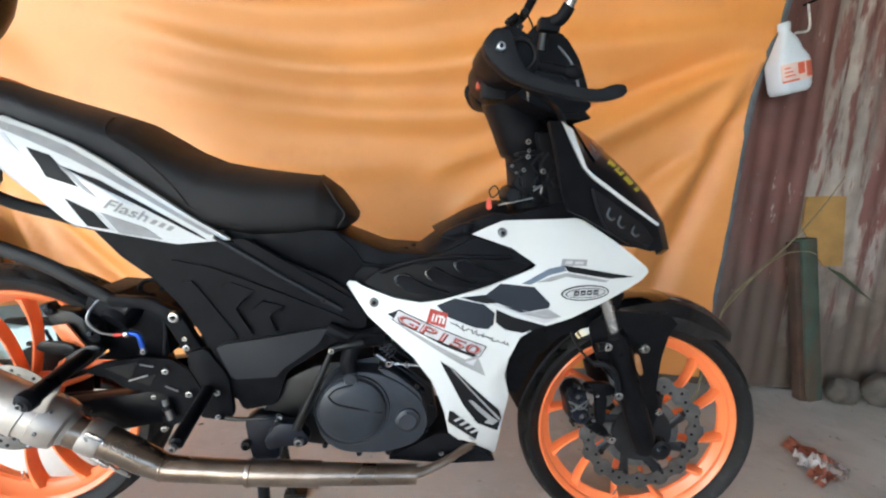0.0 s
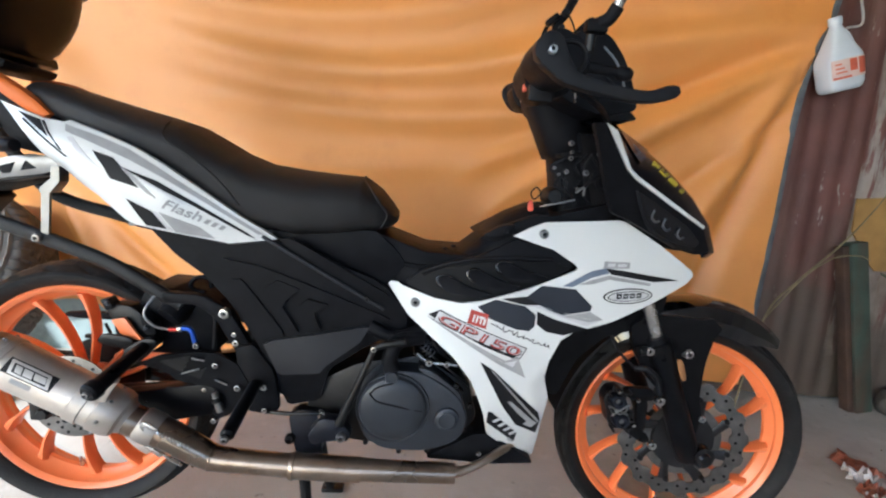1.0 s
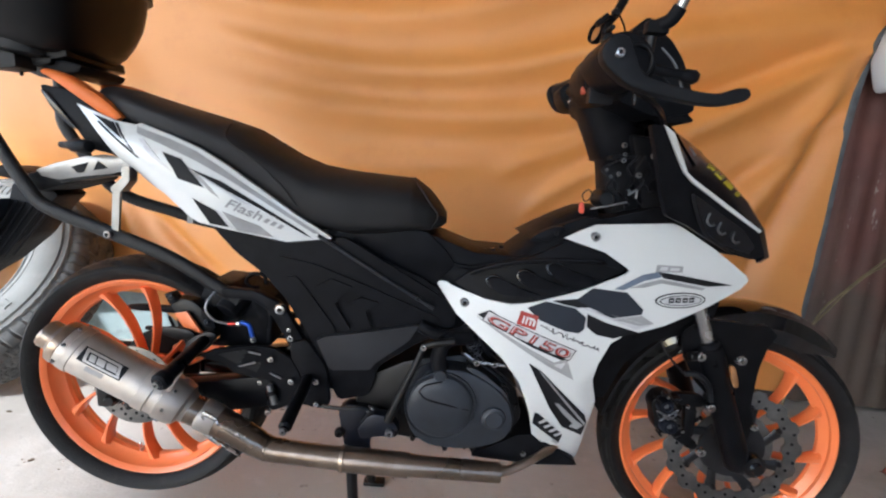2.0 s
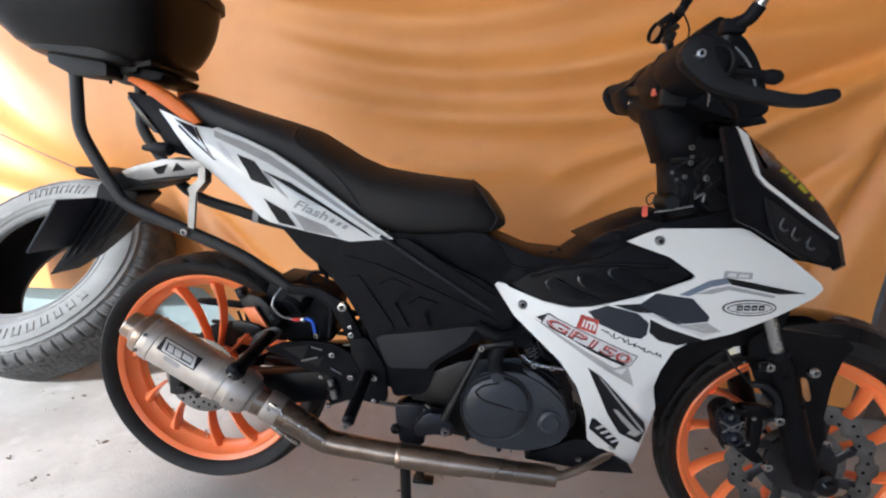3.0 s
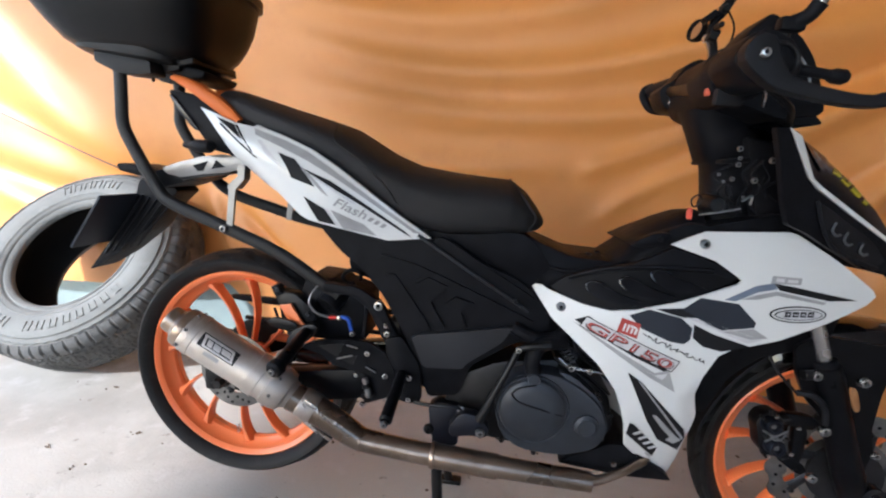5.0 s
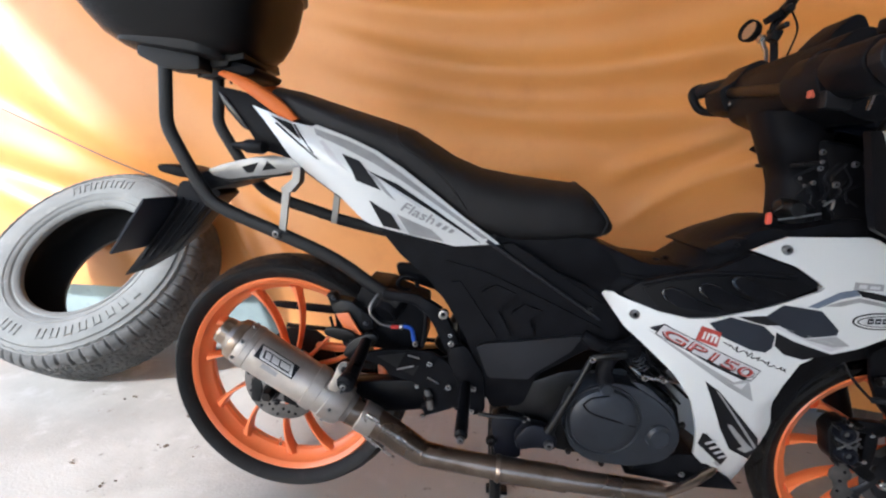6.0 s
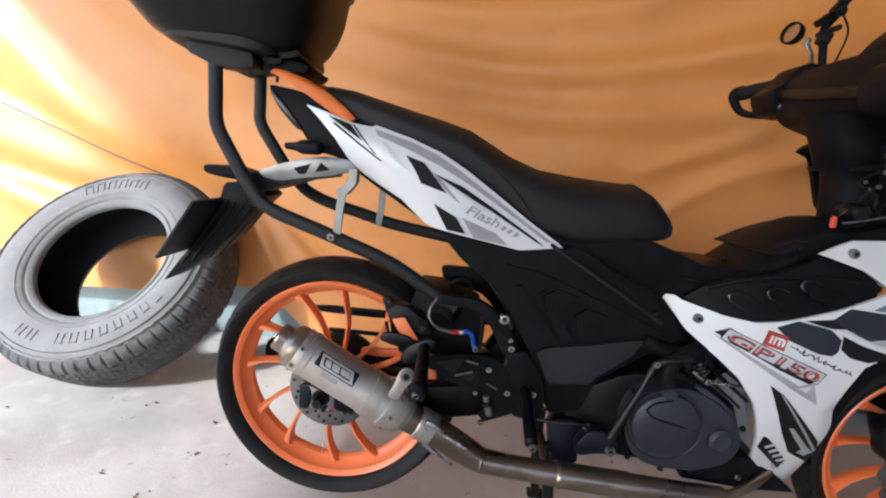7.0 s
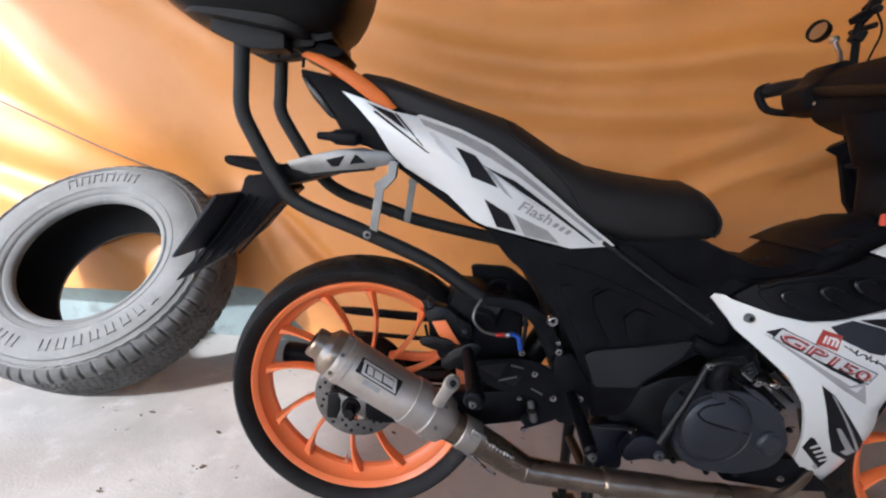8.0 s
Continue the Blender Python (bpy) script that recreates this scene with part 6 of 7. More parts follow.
CELLS = (((0, 0.34, 0, 1), (0.34, 1, 0, 0.26), (0.34, 1, 0.46, 0.70), (0.74, 1, 0.26, 0.46)), ((0, 0.34, 0, 1), (0.34, 0.7, 0.74, 1), (0.7, 1, 0, 1)), ((0, 1, 0, 0.24), (0, 0.34, 0.24, 0.5), (0.2, 1, 0.44, 0.62), (0, 1, 0.76, 1)), ((0.2, 0.62, 0, 1),))
for k, cell in enumerate(CELLS):
    for f0, f1, g0, g1 in cell:
        at = 0.410 + 0.060 * k
        corner = [nose(at + 0.046 * f + 0.008 * g, 0.515 + 0.115 * g) for f, g in ((f0, g0), (f1, g0), (f1, g1), (f0, g1))]
        bm = bmesh.new()
        out = Vector((0.001, -0.0016, 0.0016))
        vs = [bm.verts.new(p + out) for p in corner]
        vb = [bm.verts.new(p - out) for p in corner]
        bm.faces.new(vs)
        bm.faces.new(vb[::-1])
        for i in range(4):
            bm.faces.new((vs[i], vb[i], vb[(i + 1) % 4], vs[(i + 1) % 4]))
        part("yellow_mark", bm, YELLOW, shield)
# sky reflection on the upper shield, painted as a dark blue patch
for s0, s1, u0, u1 in ((0.05, 0.36, 0.20, 0.76),):
    bm = bmesh.new()
    grid = [[bm.verts.new(nose(s0 + (s1 - s0) * i / 5, u0 + (u1 - u0) * j / 4 + 0.06 * i / 5) + Vector((0.001, -0.0016, 0.0016))) for j in range(5)] for i in range(6)]
    for p, q in zip(grid, grid[1:]):
        for j in range(4):
            bm.faces.new((p[j], p[j + 1], q[j + 1], q[j]))
    part("sky_reflection_patch", bm, NOSE_SKY, shield, "blue sky reflection painted on the shield")

# -- steering head, handlebar cover
NECK = [(0.745, 0.956, 1.060, 0.052), (0.79, 0.952, 1.050, 0.050), (0.83, 0.945, 1.040, 0.048), (0.858, 0.940, 1.025, 0.048), (0.862, 0.929, 1.025, 0.052), (0.91, 0.907, 1.020, 0.054), (0.955, 0.884, 1.020, 0.056)]
rings = []
for z, x0, x1, half in NECK:
    ring = []
    for i in range(28):
        a = 2 * math.pi * i / 28
        c, s = math.cos(a), math.sin(a)
        ring.append(((x0 + x1) / 2 + (x1 - x0) / 2 * math.copysign(abs(c) ** 0.85, c), YC + half * math.copysign(abs(s) ** 0.6, s), z))
    rings.append(ring)
neck = part("steering_cover", loft(rings), BLACK, bike, "black steering head cover with loose wiring", angle=60)
part("cover_collar", prism(rounded([(0.945, 0.858), (0.94, 0.866), (0.985, 0.874), (0.99, 0.864)], 0.15), -0.040, 0.10, 0.005), BLACK_SOFT, neck)
# wiring, clips and the ignition key with its tag
random.seed(5)
for k in range(9):
    x, z = 0.935 + 0.011 * k + random.uniform(-0.006, 0.006), 0.775 + random.uniform(0, 0.05)
    p = [Vector((x + random.uniform(-0.02, 0.02), -0.056 - random.uniform(0, 0.016), z + dz)) for dz in (-0.015, 0.005, 0.025, 0.05)]
    part("wire", tube(p, 0.0022, 6, 5), BLACK if k % 3 else BLACK_SOFT, neck)
for x, z, r in ((0.952, 0.884, 0.0050), (0.955, 0.868, 0.0035), (0.954, 0.857, 0.0045), (1.008, 0.868, 0.0055), (0.948, 0.832, 0.0040), (0.934, 0.826, 0.0030), (0.985, 0.832, 0.0055), (0.925, 0.838, 0.0030), (0.972, 0.802, 0.0030)):
    bolt((x, -0.068, z), r, neck, ALU, name="screw")
part("wire_tie", tube([(0.905, -0.066, 0.765), (0.935, -0.073, 0.773), (0.968, -0.074, 0.782)], 0.0018, 6, 5), ALU, neck)
part("wire_tie", tube([(0.968, -0.074, 0.795), (0.982, -0.075, 0.805), (0.984, -0.072, 0.79)], 0.0022, 6, 5), ALU, neck)
part("ignition_lock", lathe([(0, -0.012), (0.012, -0.012), (0.016, -0.006), (0.018, 0.03)], 20, Matrix.Translation((0.93, -0.062, 0.785))), DARK_METAL, neck)
part("key_ring", tube([(0.892, -0.070, 0.778), (0.884, -0.075, 0.790), (0.893, -0.078, 0.800), (0.902, -0.074, 0.790)], 0.0014, 6, 5, closed=True), DARK_METAL, bike)
part("key_tag", prism(rounded([(0.881, 0.775), (0.889, 0.777), (0.892, 0.756), (0.882, 0.755)], 0.2), -0.074, -0.068, 0.001), TAG_RED, bike, "small red key tag")

hc = [(0.912, 0.955), (0.900, 0.985), (0.902, 1.015), (0.912, 1.044), (0.930, 1.064), (0.956, 1.074), (0.990, 1.062), (1.018, 1.028), (1.038, 0.985), (1.052, 0.942), (0.985, 0.930)]
bars = part("handlebar_cover", prism(rounded(hc, 0.16, 2), -0.105, 0.170, 0.018, 3), BLACK, bike, "black handlebar cover", angle=45)
part("dash_hood", prism(rounded([(0.92, 1.050), (0.97, 1.062), (1.015, 1.03), (1.032, 0.99), (1.02, 0.99), (0.98, 1.03), (0.93, 1.038)], 0.15), -0.07, 0.14, 0.006), BLACK_SOFT, bars)
part("dash_edge", tube([(0.978, -0.104, 1.044), (1.004, -0.106, 1.018), (1.022, -0.106, 0.978), (1.034, -0.10, 0.945)], 0.0022, 6, 5), ALU, bars)
part("front_lip", prism(rounded([(0.99, 0.950), (1.04, 0.944), (1.058, 0.928), (1.00, 0.922)], 0.15), -0.100, 0.18, 0.004), BLACK, bars)
grip_in, grip_out = Vector((0.885, -0.120, 0.975)), Vector((0.858, -0.290, 0.970))
part("handlebar", rod((0.905, 0.20, 1.02), grip_in, 0.011), DARK_METAL, bars)
part("throttle_grip", rod(grip_in.lerp(grip_out, 0.3), grip_out, 0.0165, 0.017, 22, 0.004), BLACK_SOFT, bars, "black rubber throttle grip")
part("switch_housing", prism(rounded([(0.828, 0.945), (0.818, 0.972), (0.834, 1.004), (0.862, 1.014), (0.890, 1.000), (0.902, 0.968), (0.888, 0.940), (0.852, 0.930)], 0.2, 2), -0.215, -0.135, 0.010, 3), BLACK, bars, "black switch housing")
part("starter_button", box((0.827, -0.20, 0.948), (0.006, 0.011, 0.011), bevel=0.002), JUG_RED, bars, "red button")
part("switch_block", box((0.846, -0.222, 0.938), (0.036, 0.014, 0.024), bevel=0.003), BLACK_SOFT, bars)
part("lever_perch", prism(rounded([(0.808, 0.968), (0.822, 0.998), (0.850, 1.008), (0.880, 0.992), (0.892, 0.958), (0.872, 0.940), (0.838, 0.940)], 0.2, 2), -0.298, -0.225, 0.008, 3), BLACK, bars, "black brake lever perch")
part("brake_lever", prism(rounded([(0.812, 0.958), (0.808, 0.976), (0.822, 0.994), (0.842, 0.990), (0.852, 0.965), (0.866, 0.946), (0.900, 0.938), (0.940, 0.932), (0.962, 0.932), (0.980, 0.940), (0.995, 0.941), (1.000, 0.932), (0.992, 0.924), (0.966, 0.918), (0.930, 0.919), (0.880, 0.926), (0.845, 0.934)], 0.2, 1), -0.326, -0.306, 0.006, 3), BLACK_SOFT, bars, "satin black brake lever")
bolt((0.829, -0.329, 0.970), 0.0060, bars)
part("perch_ring", tube([(0.862 + 0.020 * math.cos(a * 0.5236), -0.300, 0.970 + 0.020 * math.sin(a * 0.5236)) for a in range(12)], 0.0030, 8, 2, closed=True), BLACK_SOFT, bars)
part("cover_seam", tube([(0.905, -0.100, 1.000), (0.93, -0.1062, 1.012), (0.965, -0.1066, 1.010), (1.00, -0.1064, 0.985), (1.03, -0.1020, 0.955)], 0.0018, 6, 5), BLACK_SOFT, bars)
part("switch_seam", tube([(0.822, -0.175, 0.972), (0.836, -0.175, 1.005), (0.862, -0.175, 1.0155), (0.890, -0.175, 1.001)], 0.0016, 6, 5), BLACK_SOFT, bars)
part("lever_adjuster", tube([(0.86, -0.288, 0.968), (0.90, -0.289, 0.962), (0.935, -0.288, 0.959)], [0.007, 0.007, 0.006], 10, 4), BLACK, bars)
part("adjuster_knob", lathe([(0, -0.012), (0.0065, -0.011), (0.0092, -0.004), (0.0092, 0.006), (0.006, 0.011)], 18, along((0.938, -0.288, 0.958), (0.949, -0.288, 0.957))), BLACK, bars)
part("perch_rod", tube([(0.893, -0.222, 0.960), (0.907, -0.198, 0.934)], 0.0026, 8, 1, smooth=False), STEEL, bars)
part("brake_line", tube([(0.87, -0.27, 0.945), (0.93, -0.22, 0.930), (0.98, -0.14, 0.925), (1.02, -0.08, 0.90)], 0.005, 8, 6), BLACK, bars)
# left grip with its guarded lever
part("left_grip", tube([(0.945, 0.215, 1.045), (0.925, 0.285, 1.047), (0.908, 0.345, 1.043)], [0.019, 0.0165, 0.016], 18, 5), BLACK_SOFT, bars, "black rubber left grip")
part("lever_guard", tube([(0.918, 0.335, 1.056), (0.900, 0.340, 1.046), (0.898, 0.336, 1.028), (0.916, 0.322, 0.998), (0.945, 0.275, 0.988), (0.968, 0.225, 0.990)], [0.011, 0.0115, 0.0105, 0.009, 0.008, 0.010], 12, 6), BLACK, bars, "black lever guard loop")
part("left_switch", prism(rounded([(0.884, 0.998), (0.878, 1.020), (0.908, 1.040), (0.930, 1.076), (0.957, 1.088), (0.996, 1.062), (1.000, 0.990), (0.944, 0.970), (0.898, 0.976)], 0.18, 2), 0.165, 0.235, 0.010, 3), BLACK, bars, "black left switch housing")
bolt((0.904, 0.160, 0.992), 0.006, bars)
part("cover_peak", prism(rounded([(0.925, 1.058), (0.945, 1.086), (0.970, 1.110), (0.984, 1.106), (1.003, 1.075), (1.012, 1.045), (0.97, 1.040)], 0.15), -0.050, 0.020, 0.006), BLACK, bars, angle=30)
# mirrors
MIRROR = Matrix.Translation((0.997, 0.315, 1.186)) @ Matrix.Rotation(radians(-70), 4, "Z") @ Matrix.Rotation(radians(-8), 4, "X") @ Matrix.Diagonal((0.72, 1.7, 0.72, 1))
mr_l = part("mirror_left", lathe([(0, 0.010), (0.020, 0.009), (0.032, 0.003), (0.035, -0.003), (0.034, -0.008), (0.030, -0.008), (0.0295, -0.004)], 36, MIRROR), BLACK, bars, "small round black mirror")
part("mirror_glass", lathe([(0, -0.0050), (0.0285, -0.0050), (0.0298, -0.0040)], 36, MIRROR), GLASS_DARK, mr_l)
part("mirror_joint", lathe([(0, -0.010), (0.008, -0.007), (0.010, 0), (0.008, 0.007), (0, 0.010)], 16, Matrix.Translation((1.000, 0.272, 1.158))), STEEL, bars)
part("mirror_stem", tube([(1.000, 0.272, 1.158), (1.004, 0.262, 1.138), (1.005, 0.250, 1.118), (0.995, 0.225, 1.060)], 0.0055, 10, 5), STEEL, bars)
part("phone_clamp", tube([(1.002, 0.20, 1.06), (0.985, 0.19, 1.12), (0.968, 0.175, 1.155), (0.990, 0.18, 1.19), (1.012, 0.19, 1.235)], [0.008, 0.0075, 0.0075, 0.010, 0.011], 10, 5), BLACK, bars, "black accessory clamp arm")
part("clamp_jaw", box((0.957, 0.165, 1.170), (0.030, 0.022, 0.014), Matrix.Rotation(radians(-40), 4, "Y"), bevel=0.003), BLACK, bars)
part("clamp_jaw", box((1.000, 0.190, 1.208), (0.034, 0.022, 0.016), Matrix.Rotation(radians(-55), 4, "Y"), bevel=0.003), BLACK, bars)
part("clamp_jaw", box((0.975, 0.180, 1.138), (0.024, 0.026, 0.020), Matrix.Rotation(radians(-70), 4, "Y"), bevel=0.004), BLACK_SOFT, bars)
part("clamp_knob", lathe([(0, -0.006), (0.007, -0.006), (0.009, -0.002), (0.009, 0.006), (0, 0.007)], 12, Matrix.Translation((0.984, 0.158, 1.186))), BLACK_SOFT, bars)
part("clamp_wire", tube([(0.992, 0.17, 1.19), (1.010, 0.165, 1.15), (1.004, 0.17, 1.10), (0.990, 0.17, 1.05)], 0.0022, 6, 6), BLACK, bars)
part("clamp_screw", rod((0.974, 0.14, 1.150), (0.974, 0.20, 1.150), 0.006), DARK_METAL, bars)
part("mirror_right", tube([(0.930, -0.168, 1.015), (0.931, -0.170, 1.040)], 0.0075, 12, 1, smooth=False), DARK_METAL, bars, "short mirror stem")
part("mirror_block", box((0.936, -0.172, 1.052), (0.034, 0.020, 0.020), bevel=0.004), BLACK, bars)
part("mirror_arm", tube([(0.938, -0.172, 1.055), (0.952, -0.180, 1.062), (0.960, -0.190, 1.078)], 0.0105, 12, 5), BLACK, bars)
part("mirror_tube", tube([(0.958, -0.190, 1.076), (0.966, -0.196, 1.10), (0.975, -0.205, 1.14)], 0.0085, 14, 5), STEEL, bars)
part("mirror_head", lathe([(0, -0.010), (0.03, -0.009), (0.042, -0.003), (0.043, 0.003), (0.04, 0.006)], 32, Matrix.Translation((0.975, -0.235, 1.175)) @ Matrix.Rotation(radians(64), 4, "Z")), BLACK, bars)


# ---- top case on the rack ----
case = thing("top_case", (-0.22, YC, 0.985), "large black plastic top case on the luggage rack", "top case")


def case_ring(z, grow, x0, x1, half):
    ring = []
    for i in range(48):
        a = 2 * math.pi * i / 48
        c, s = math.cos(a), math.sin(a)
        ring.append(((x0 + x1) / 2 + ((x1 - x0) / 2 + grow) * math.copysign(abs(c) ** 0.5, c), YC + 0.0 + (half + grow) * math.copysign(abs(s) ** 0.5, s), z))
    return ring


CASE_Z = [(0.982, 0.080, -0.312, -0.088), (0.988, 0.095, -0.325, -0.074), (1.006, 0.112, -0.355, -0.058), (1.035, 0.130, -0.380, -0.044), (1.07, 0.148, -0.405, -0.034), (1.11, 0.158, -0.420, -0.028), (1.13, 0.160, -0.425, -0.026)]
part("case_body", loft([case_ring(z, 0.0, a, b, h) for z, h, a, b in CASE_Z]), CASE, case, "satin black lower shell", angle=60)
part("case_rim", loft([case_ring(z, g, -0.425, -0.026, 0.160) for z, g in ((1.128, 0.0), (1.130, 0.008), (1.148, 0.008), (1.150, 0.0))]), CASE, case, angle=60)
part("case_lid", loft([case_ring(z, g, -0.425, -0.027, 0.160) for z, g in ((1.149, 0.0), (1.20, 0.0), (1.26, -0.012), (1.30, -0.035), (1.32, -0.09))]), CASE, case, angle=60)
tray = bmesh.new()
loft([case_ring(z + 0.005, g, -0.333, -0.112, 0.103) for z, g in ((0.973, -0.014), (0.978, -0.002), (0.984, 0.0), (0.994, 0.0), (0.997, -0.003), (0.997, -0.05))], tray)
for v in tray.verts:
    v.co.z -= 0.09 * (v.co.x + 0.22)
part("base_plate", tray, RACK, case, "black mounting plate with a raised lip", angle=40)
part("case_latch", prism(rounded([(-0.130, 0.992), (-0.083, 0.996), (-0.080, 0.977), (-0.10, 0.972), (-0.130, 0.968)], 0.08), -0.030, 0.125, 0.004), CASE, case, "black plastic latch block")
part("latch_step", prism(rounded([(-0.150, 0.976), (-0.108, 0.978), (-0.112, 0.962), (-0.145, 0.956)], 0.1), -0.030, 0.115, 0.003), CASE, case)
foot = part("rack_foot", prism(rounded([(-0.272, 0.985), (-0.153, 0.972), (-0.152, 0.948), (-0.185, 0.944), (-0.225, 0.946), (-0.272, 0.966)], 0.08), -0.056, -0.012, 0.004), RACK, case, "black steel foot plate")
part("rack_foot_far", prism(rounded([(-0.300, 0.992), (-0.165, 0.984), (-0.168, 0.966), (-0.235, 0.953), (-0.296, 0.976)], 0.08), 0.09, 0.12, 0.004), RACK, case)
part("stud", rod((-0.176, -0.02, 0.962), (-0.175, -0.02, 0.938), 0.003), DARK_METAL, case)
part("stud", rod((-0.155, 0.06, 0.975), (-0.157, 0.06, 0.942), 0.003), DARK_METAL, case)
part("front_pad", prism(rounded([(-0.16, 0.982), (-0.06, 0.966), (-0.07, 0.950), (-0.12, 0.945), (-0.16, 0.962)], 0.15), -0.02, 0.10, 0.004), BLACK, case)


# ---- the old car tyre leaning against the wall ----
old = thing("car_tyre", (-0.94, 0.47, 0.0), "old dusty car tyre leaning against the tarpaulin", "tyre")
n_axis = Vector((0.0247, 0.7627, -0.6463)).normalized()
TY = Matrix.Translation((-0.939, 0.515, 0.416)) @ Vector((0, 1, 0)).rotation_difference(n_axis).to_matrix().to_4x4()
TR, TW = 0.384, 0.225
side_prof = [(0.207, 0.022), (0.210, 0.010), (0.217, 0.003), (0.224, -0.001), (0.228, 0.004), (0.232, 0.003), (0.236, -0.004), (0.262, -0.012), (0.300, -0.014), (0.326, -0.006), (0.342, 0.003), (0.351, 0.010)]
sec = side_prof + [(0.363, 0.015), (0.374, 0.026), (TR - 0.002, 0.046), (TR - 0.001, 0.058), (TR - 0.001, 0.064), (TR, 0.085), (TR, 0.092), (TR, TW / 2 - 0.006), (TR, TW / 2)]


def tread_wave(a, r, y):
    if y > TW / 2:
        y = TW - y
    if r < 0.352:
        return 0.0
    s = (a * 62 / (2 * math.pi)) % 1.0
    zig = 0.006 * math.sin(a * 31)
    if y < 0.046 + zig:
        return -0.007 if s < 0.17 else 0.0
    if 0.046 < y + zig < 0.056 or 0.080 < y + zig < 0.089:
        return -0.006
    return -0.004 if (s * 2 + y * 18) % 1.0 < 0.20 else 0.0


half_sec = []
for a, b in zip(sec, sec[1:]):
    half_sec += [a, ((a[0] + b[0]) / 2, (a[1] + b[1]) / 2)]
half_sec.append(sec[-1])
full = half_sec + [(r, TW - y) for r, y in reversed(half_sec[:-1])]
cut = len(side_prof) * 2 - 2
side_a, tread_part, side_b = full[:cut + 1], full[cut:len(full) - cut], full[len(full) - cut - 1:]
part("sidewall", lathe(side_a, 160, TY, caps=False), OLD_RUBBER, old, "pale dusty sidewall", angle=70)
part("tread", lathe(tread_part, 396, TY, wave=tread_wave, caps=False), TREAD_OLD, old, "worn blocky tread", angle=25)
part("sidewall_back", lathe(side_b, 96, TY, caps=False), OLD_RUBBER, old, angle=70)
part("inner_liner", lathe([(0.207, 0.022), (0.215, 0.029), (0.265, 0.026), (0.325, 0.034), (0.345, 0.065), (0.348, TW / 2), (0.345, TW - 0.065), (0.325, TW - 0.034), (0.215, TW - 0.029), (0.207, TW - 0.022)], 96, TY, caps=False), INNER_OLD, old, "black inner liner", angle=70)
for r0 in (0.3300, 0.2520):
    part("sidewall_ring", lathe([(r0 - 0.0025, -0.004 - (0.006 if r0 < 0.3 else 0.0)), (r0, -0.0085 - (0.003 if r0 < 0.3 else 0)), (r0 + 0.0025, -0.003 - (0.006 if r0 < 0.3 else 0.0))], 120, TY, caps=False), OLD_RUBBER, old)


def tyre_letters(a_mid, count, step, size, r0):
    """Raised plain blocks in the place of moulded lettering."""
    for k in range(count):
        a = radians(a_mid + step * (k - (count - 1) / 2))
        u, v = Vector((math.cos(a), 0, math.sin(a))), Vector((-math.sin(a), 0, math.cos(a)))
        bm = bmesh.new()
        w = size * 0.36
        for du, dv, lu, lv in ((0.0, -w, size, 0.0035), (0.0, w * 0.7, size, 0.0035), (size * 0.45 - 0.002, 0, 0.0035, w * 1.8)):
            c = u * (r0 + du) + v * dv + Vector((0, -0.0150, 0))
            pts = []
            for y in (-0.0012, 0.006):
                for p, q in ((-1, -1), (1, -1), (1, 1), (-1, 1)):
                    pts.append(bm.verts.new(TY @ (c + u * lu / 2 * p + v * lv / 2 * q + Vector((0, y, 0)))))
            for f in ((0, 1, 2, 3), (4, 5, 6, 7), (0, 1, 5, 4), (1, 2, 6, 5), (2, 3, 7, 6), (3, 0, 4, 7)):
                bm.faces.new([pts[i] for i in f])
        part("moulded_mark", bm, OLD_RUBBER, old)


# the dust ends in a scalloped edge on the shoulder
scallop = [TY @ Vector(((0.343 + 0.0035 * abs(math.sin(31 * a))) * math.cos(a), 0.0015, (0.343 + 0.0035 * abs(math.sin(31 * a))) * math.sin(a))) for a in [2 * math.pi * k / 310 for k in range(310)]]
part("shoulder_edge", tube(scallop, 0.0026, 6, 1, closed=True), OLD_RUBBER, old)
tyre_letters(104, 6, -7.6, 0.036, 0.292)
tyre_letters(-55, 8, 8.2, 0.032, 0.290)
tyre_letters(-106, 2, 8.5, 0.032, 0.290)

# ---- plastic jug hanging on the iron wall ----
jug = thing("plastic_jug", (2.13, 0.66, 1.19), "translucent white plastic jug hung by a cord on the iron wall", "jug")
JM = Matrix.Translation((2.135, 0.665, 1.190)) @ Matrix.Rotation(radians(-17), 4, "Y") @ Matrix.Diagonal((0.83, 0.83, 0.97, 1))


def jug_ring(z, wx, wy, e=0.45):
    return [JM @ Vector((wx * math.copysign(abs(math.cos(a)) ** e, math.cos(a)), wy * math.copysign(abs(math.sin(a)) ** e, math.sin(a)), z)) for a in [2 * math.pi * k / 28 for k in range(28)]]


part("jug_body", loft([jug_ring(0.0, 0.058, 0.040), jug_ring(0.006, 0.068, 0.048), jug_ring(0.02, 0.074, 0.053), jug_ring(0.075, 0.076, 0.055), jug_ring(0.108, 0.076, 0.055), jug_ring(0.122, 0.072, 0.052),
                       jug_ring(0.150, 0.056, 0.044, 0.55), jug_ring(0.185, 0.038, 0.034, 0.65), jug_ring(0.215, 0.023, 0.022, 0.8), jug_ring(0.226, 0.020, 0.020, 1.0), jug_ring(0.236, 0.020, 0.020, 1.0)]), JUG, jug, "milky jug body", angle=50)
part("jug_cap", lathe([(0, 0.026), (0.020, 0.026), (0.0235, 0.022), (0.0235, 0.0)], 24, JM @ Matrix.Translation((0, 0, 0.228)) @ Matrix.Rotation(radians(90), 4, "X")), JUG, jug)
part("jug_handle", tube([JM @ Vector(p) for p in ((0.020, 0.0, 0.212), (0.046, 0.0, 0.188), (0.066, 0, 0.150), (0.070, 0, 0.116))], 0.009, 12, 6), JUG, jug)


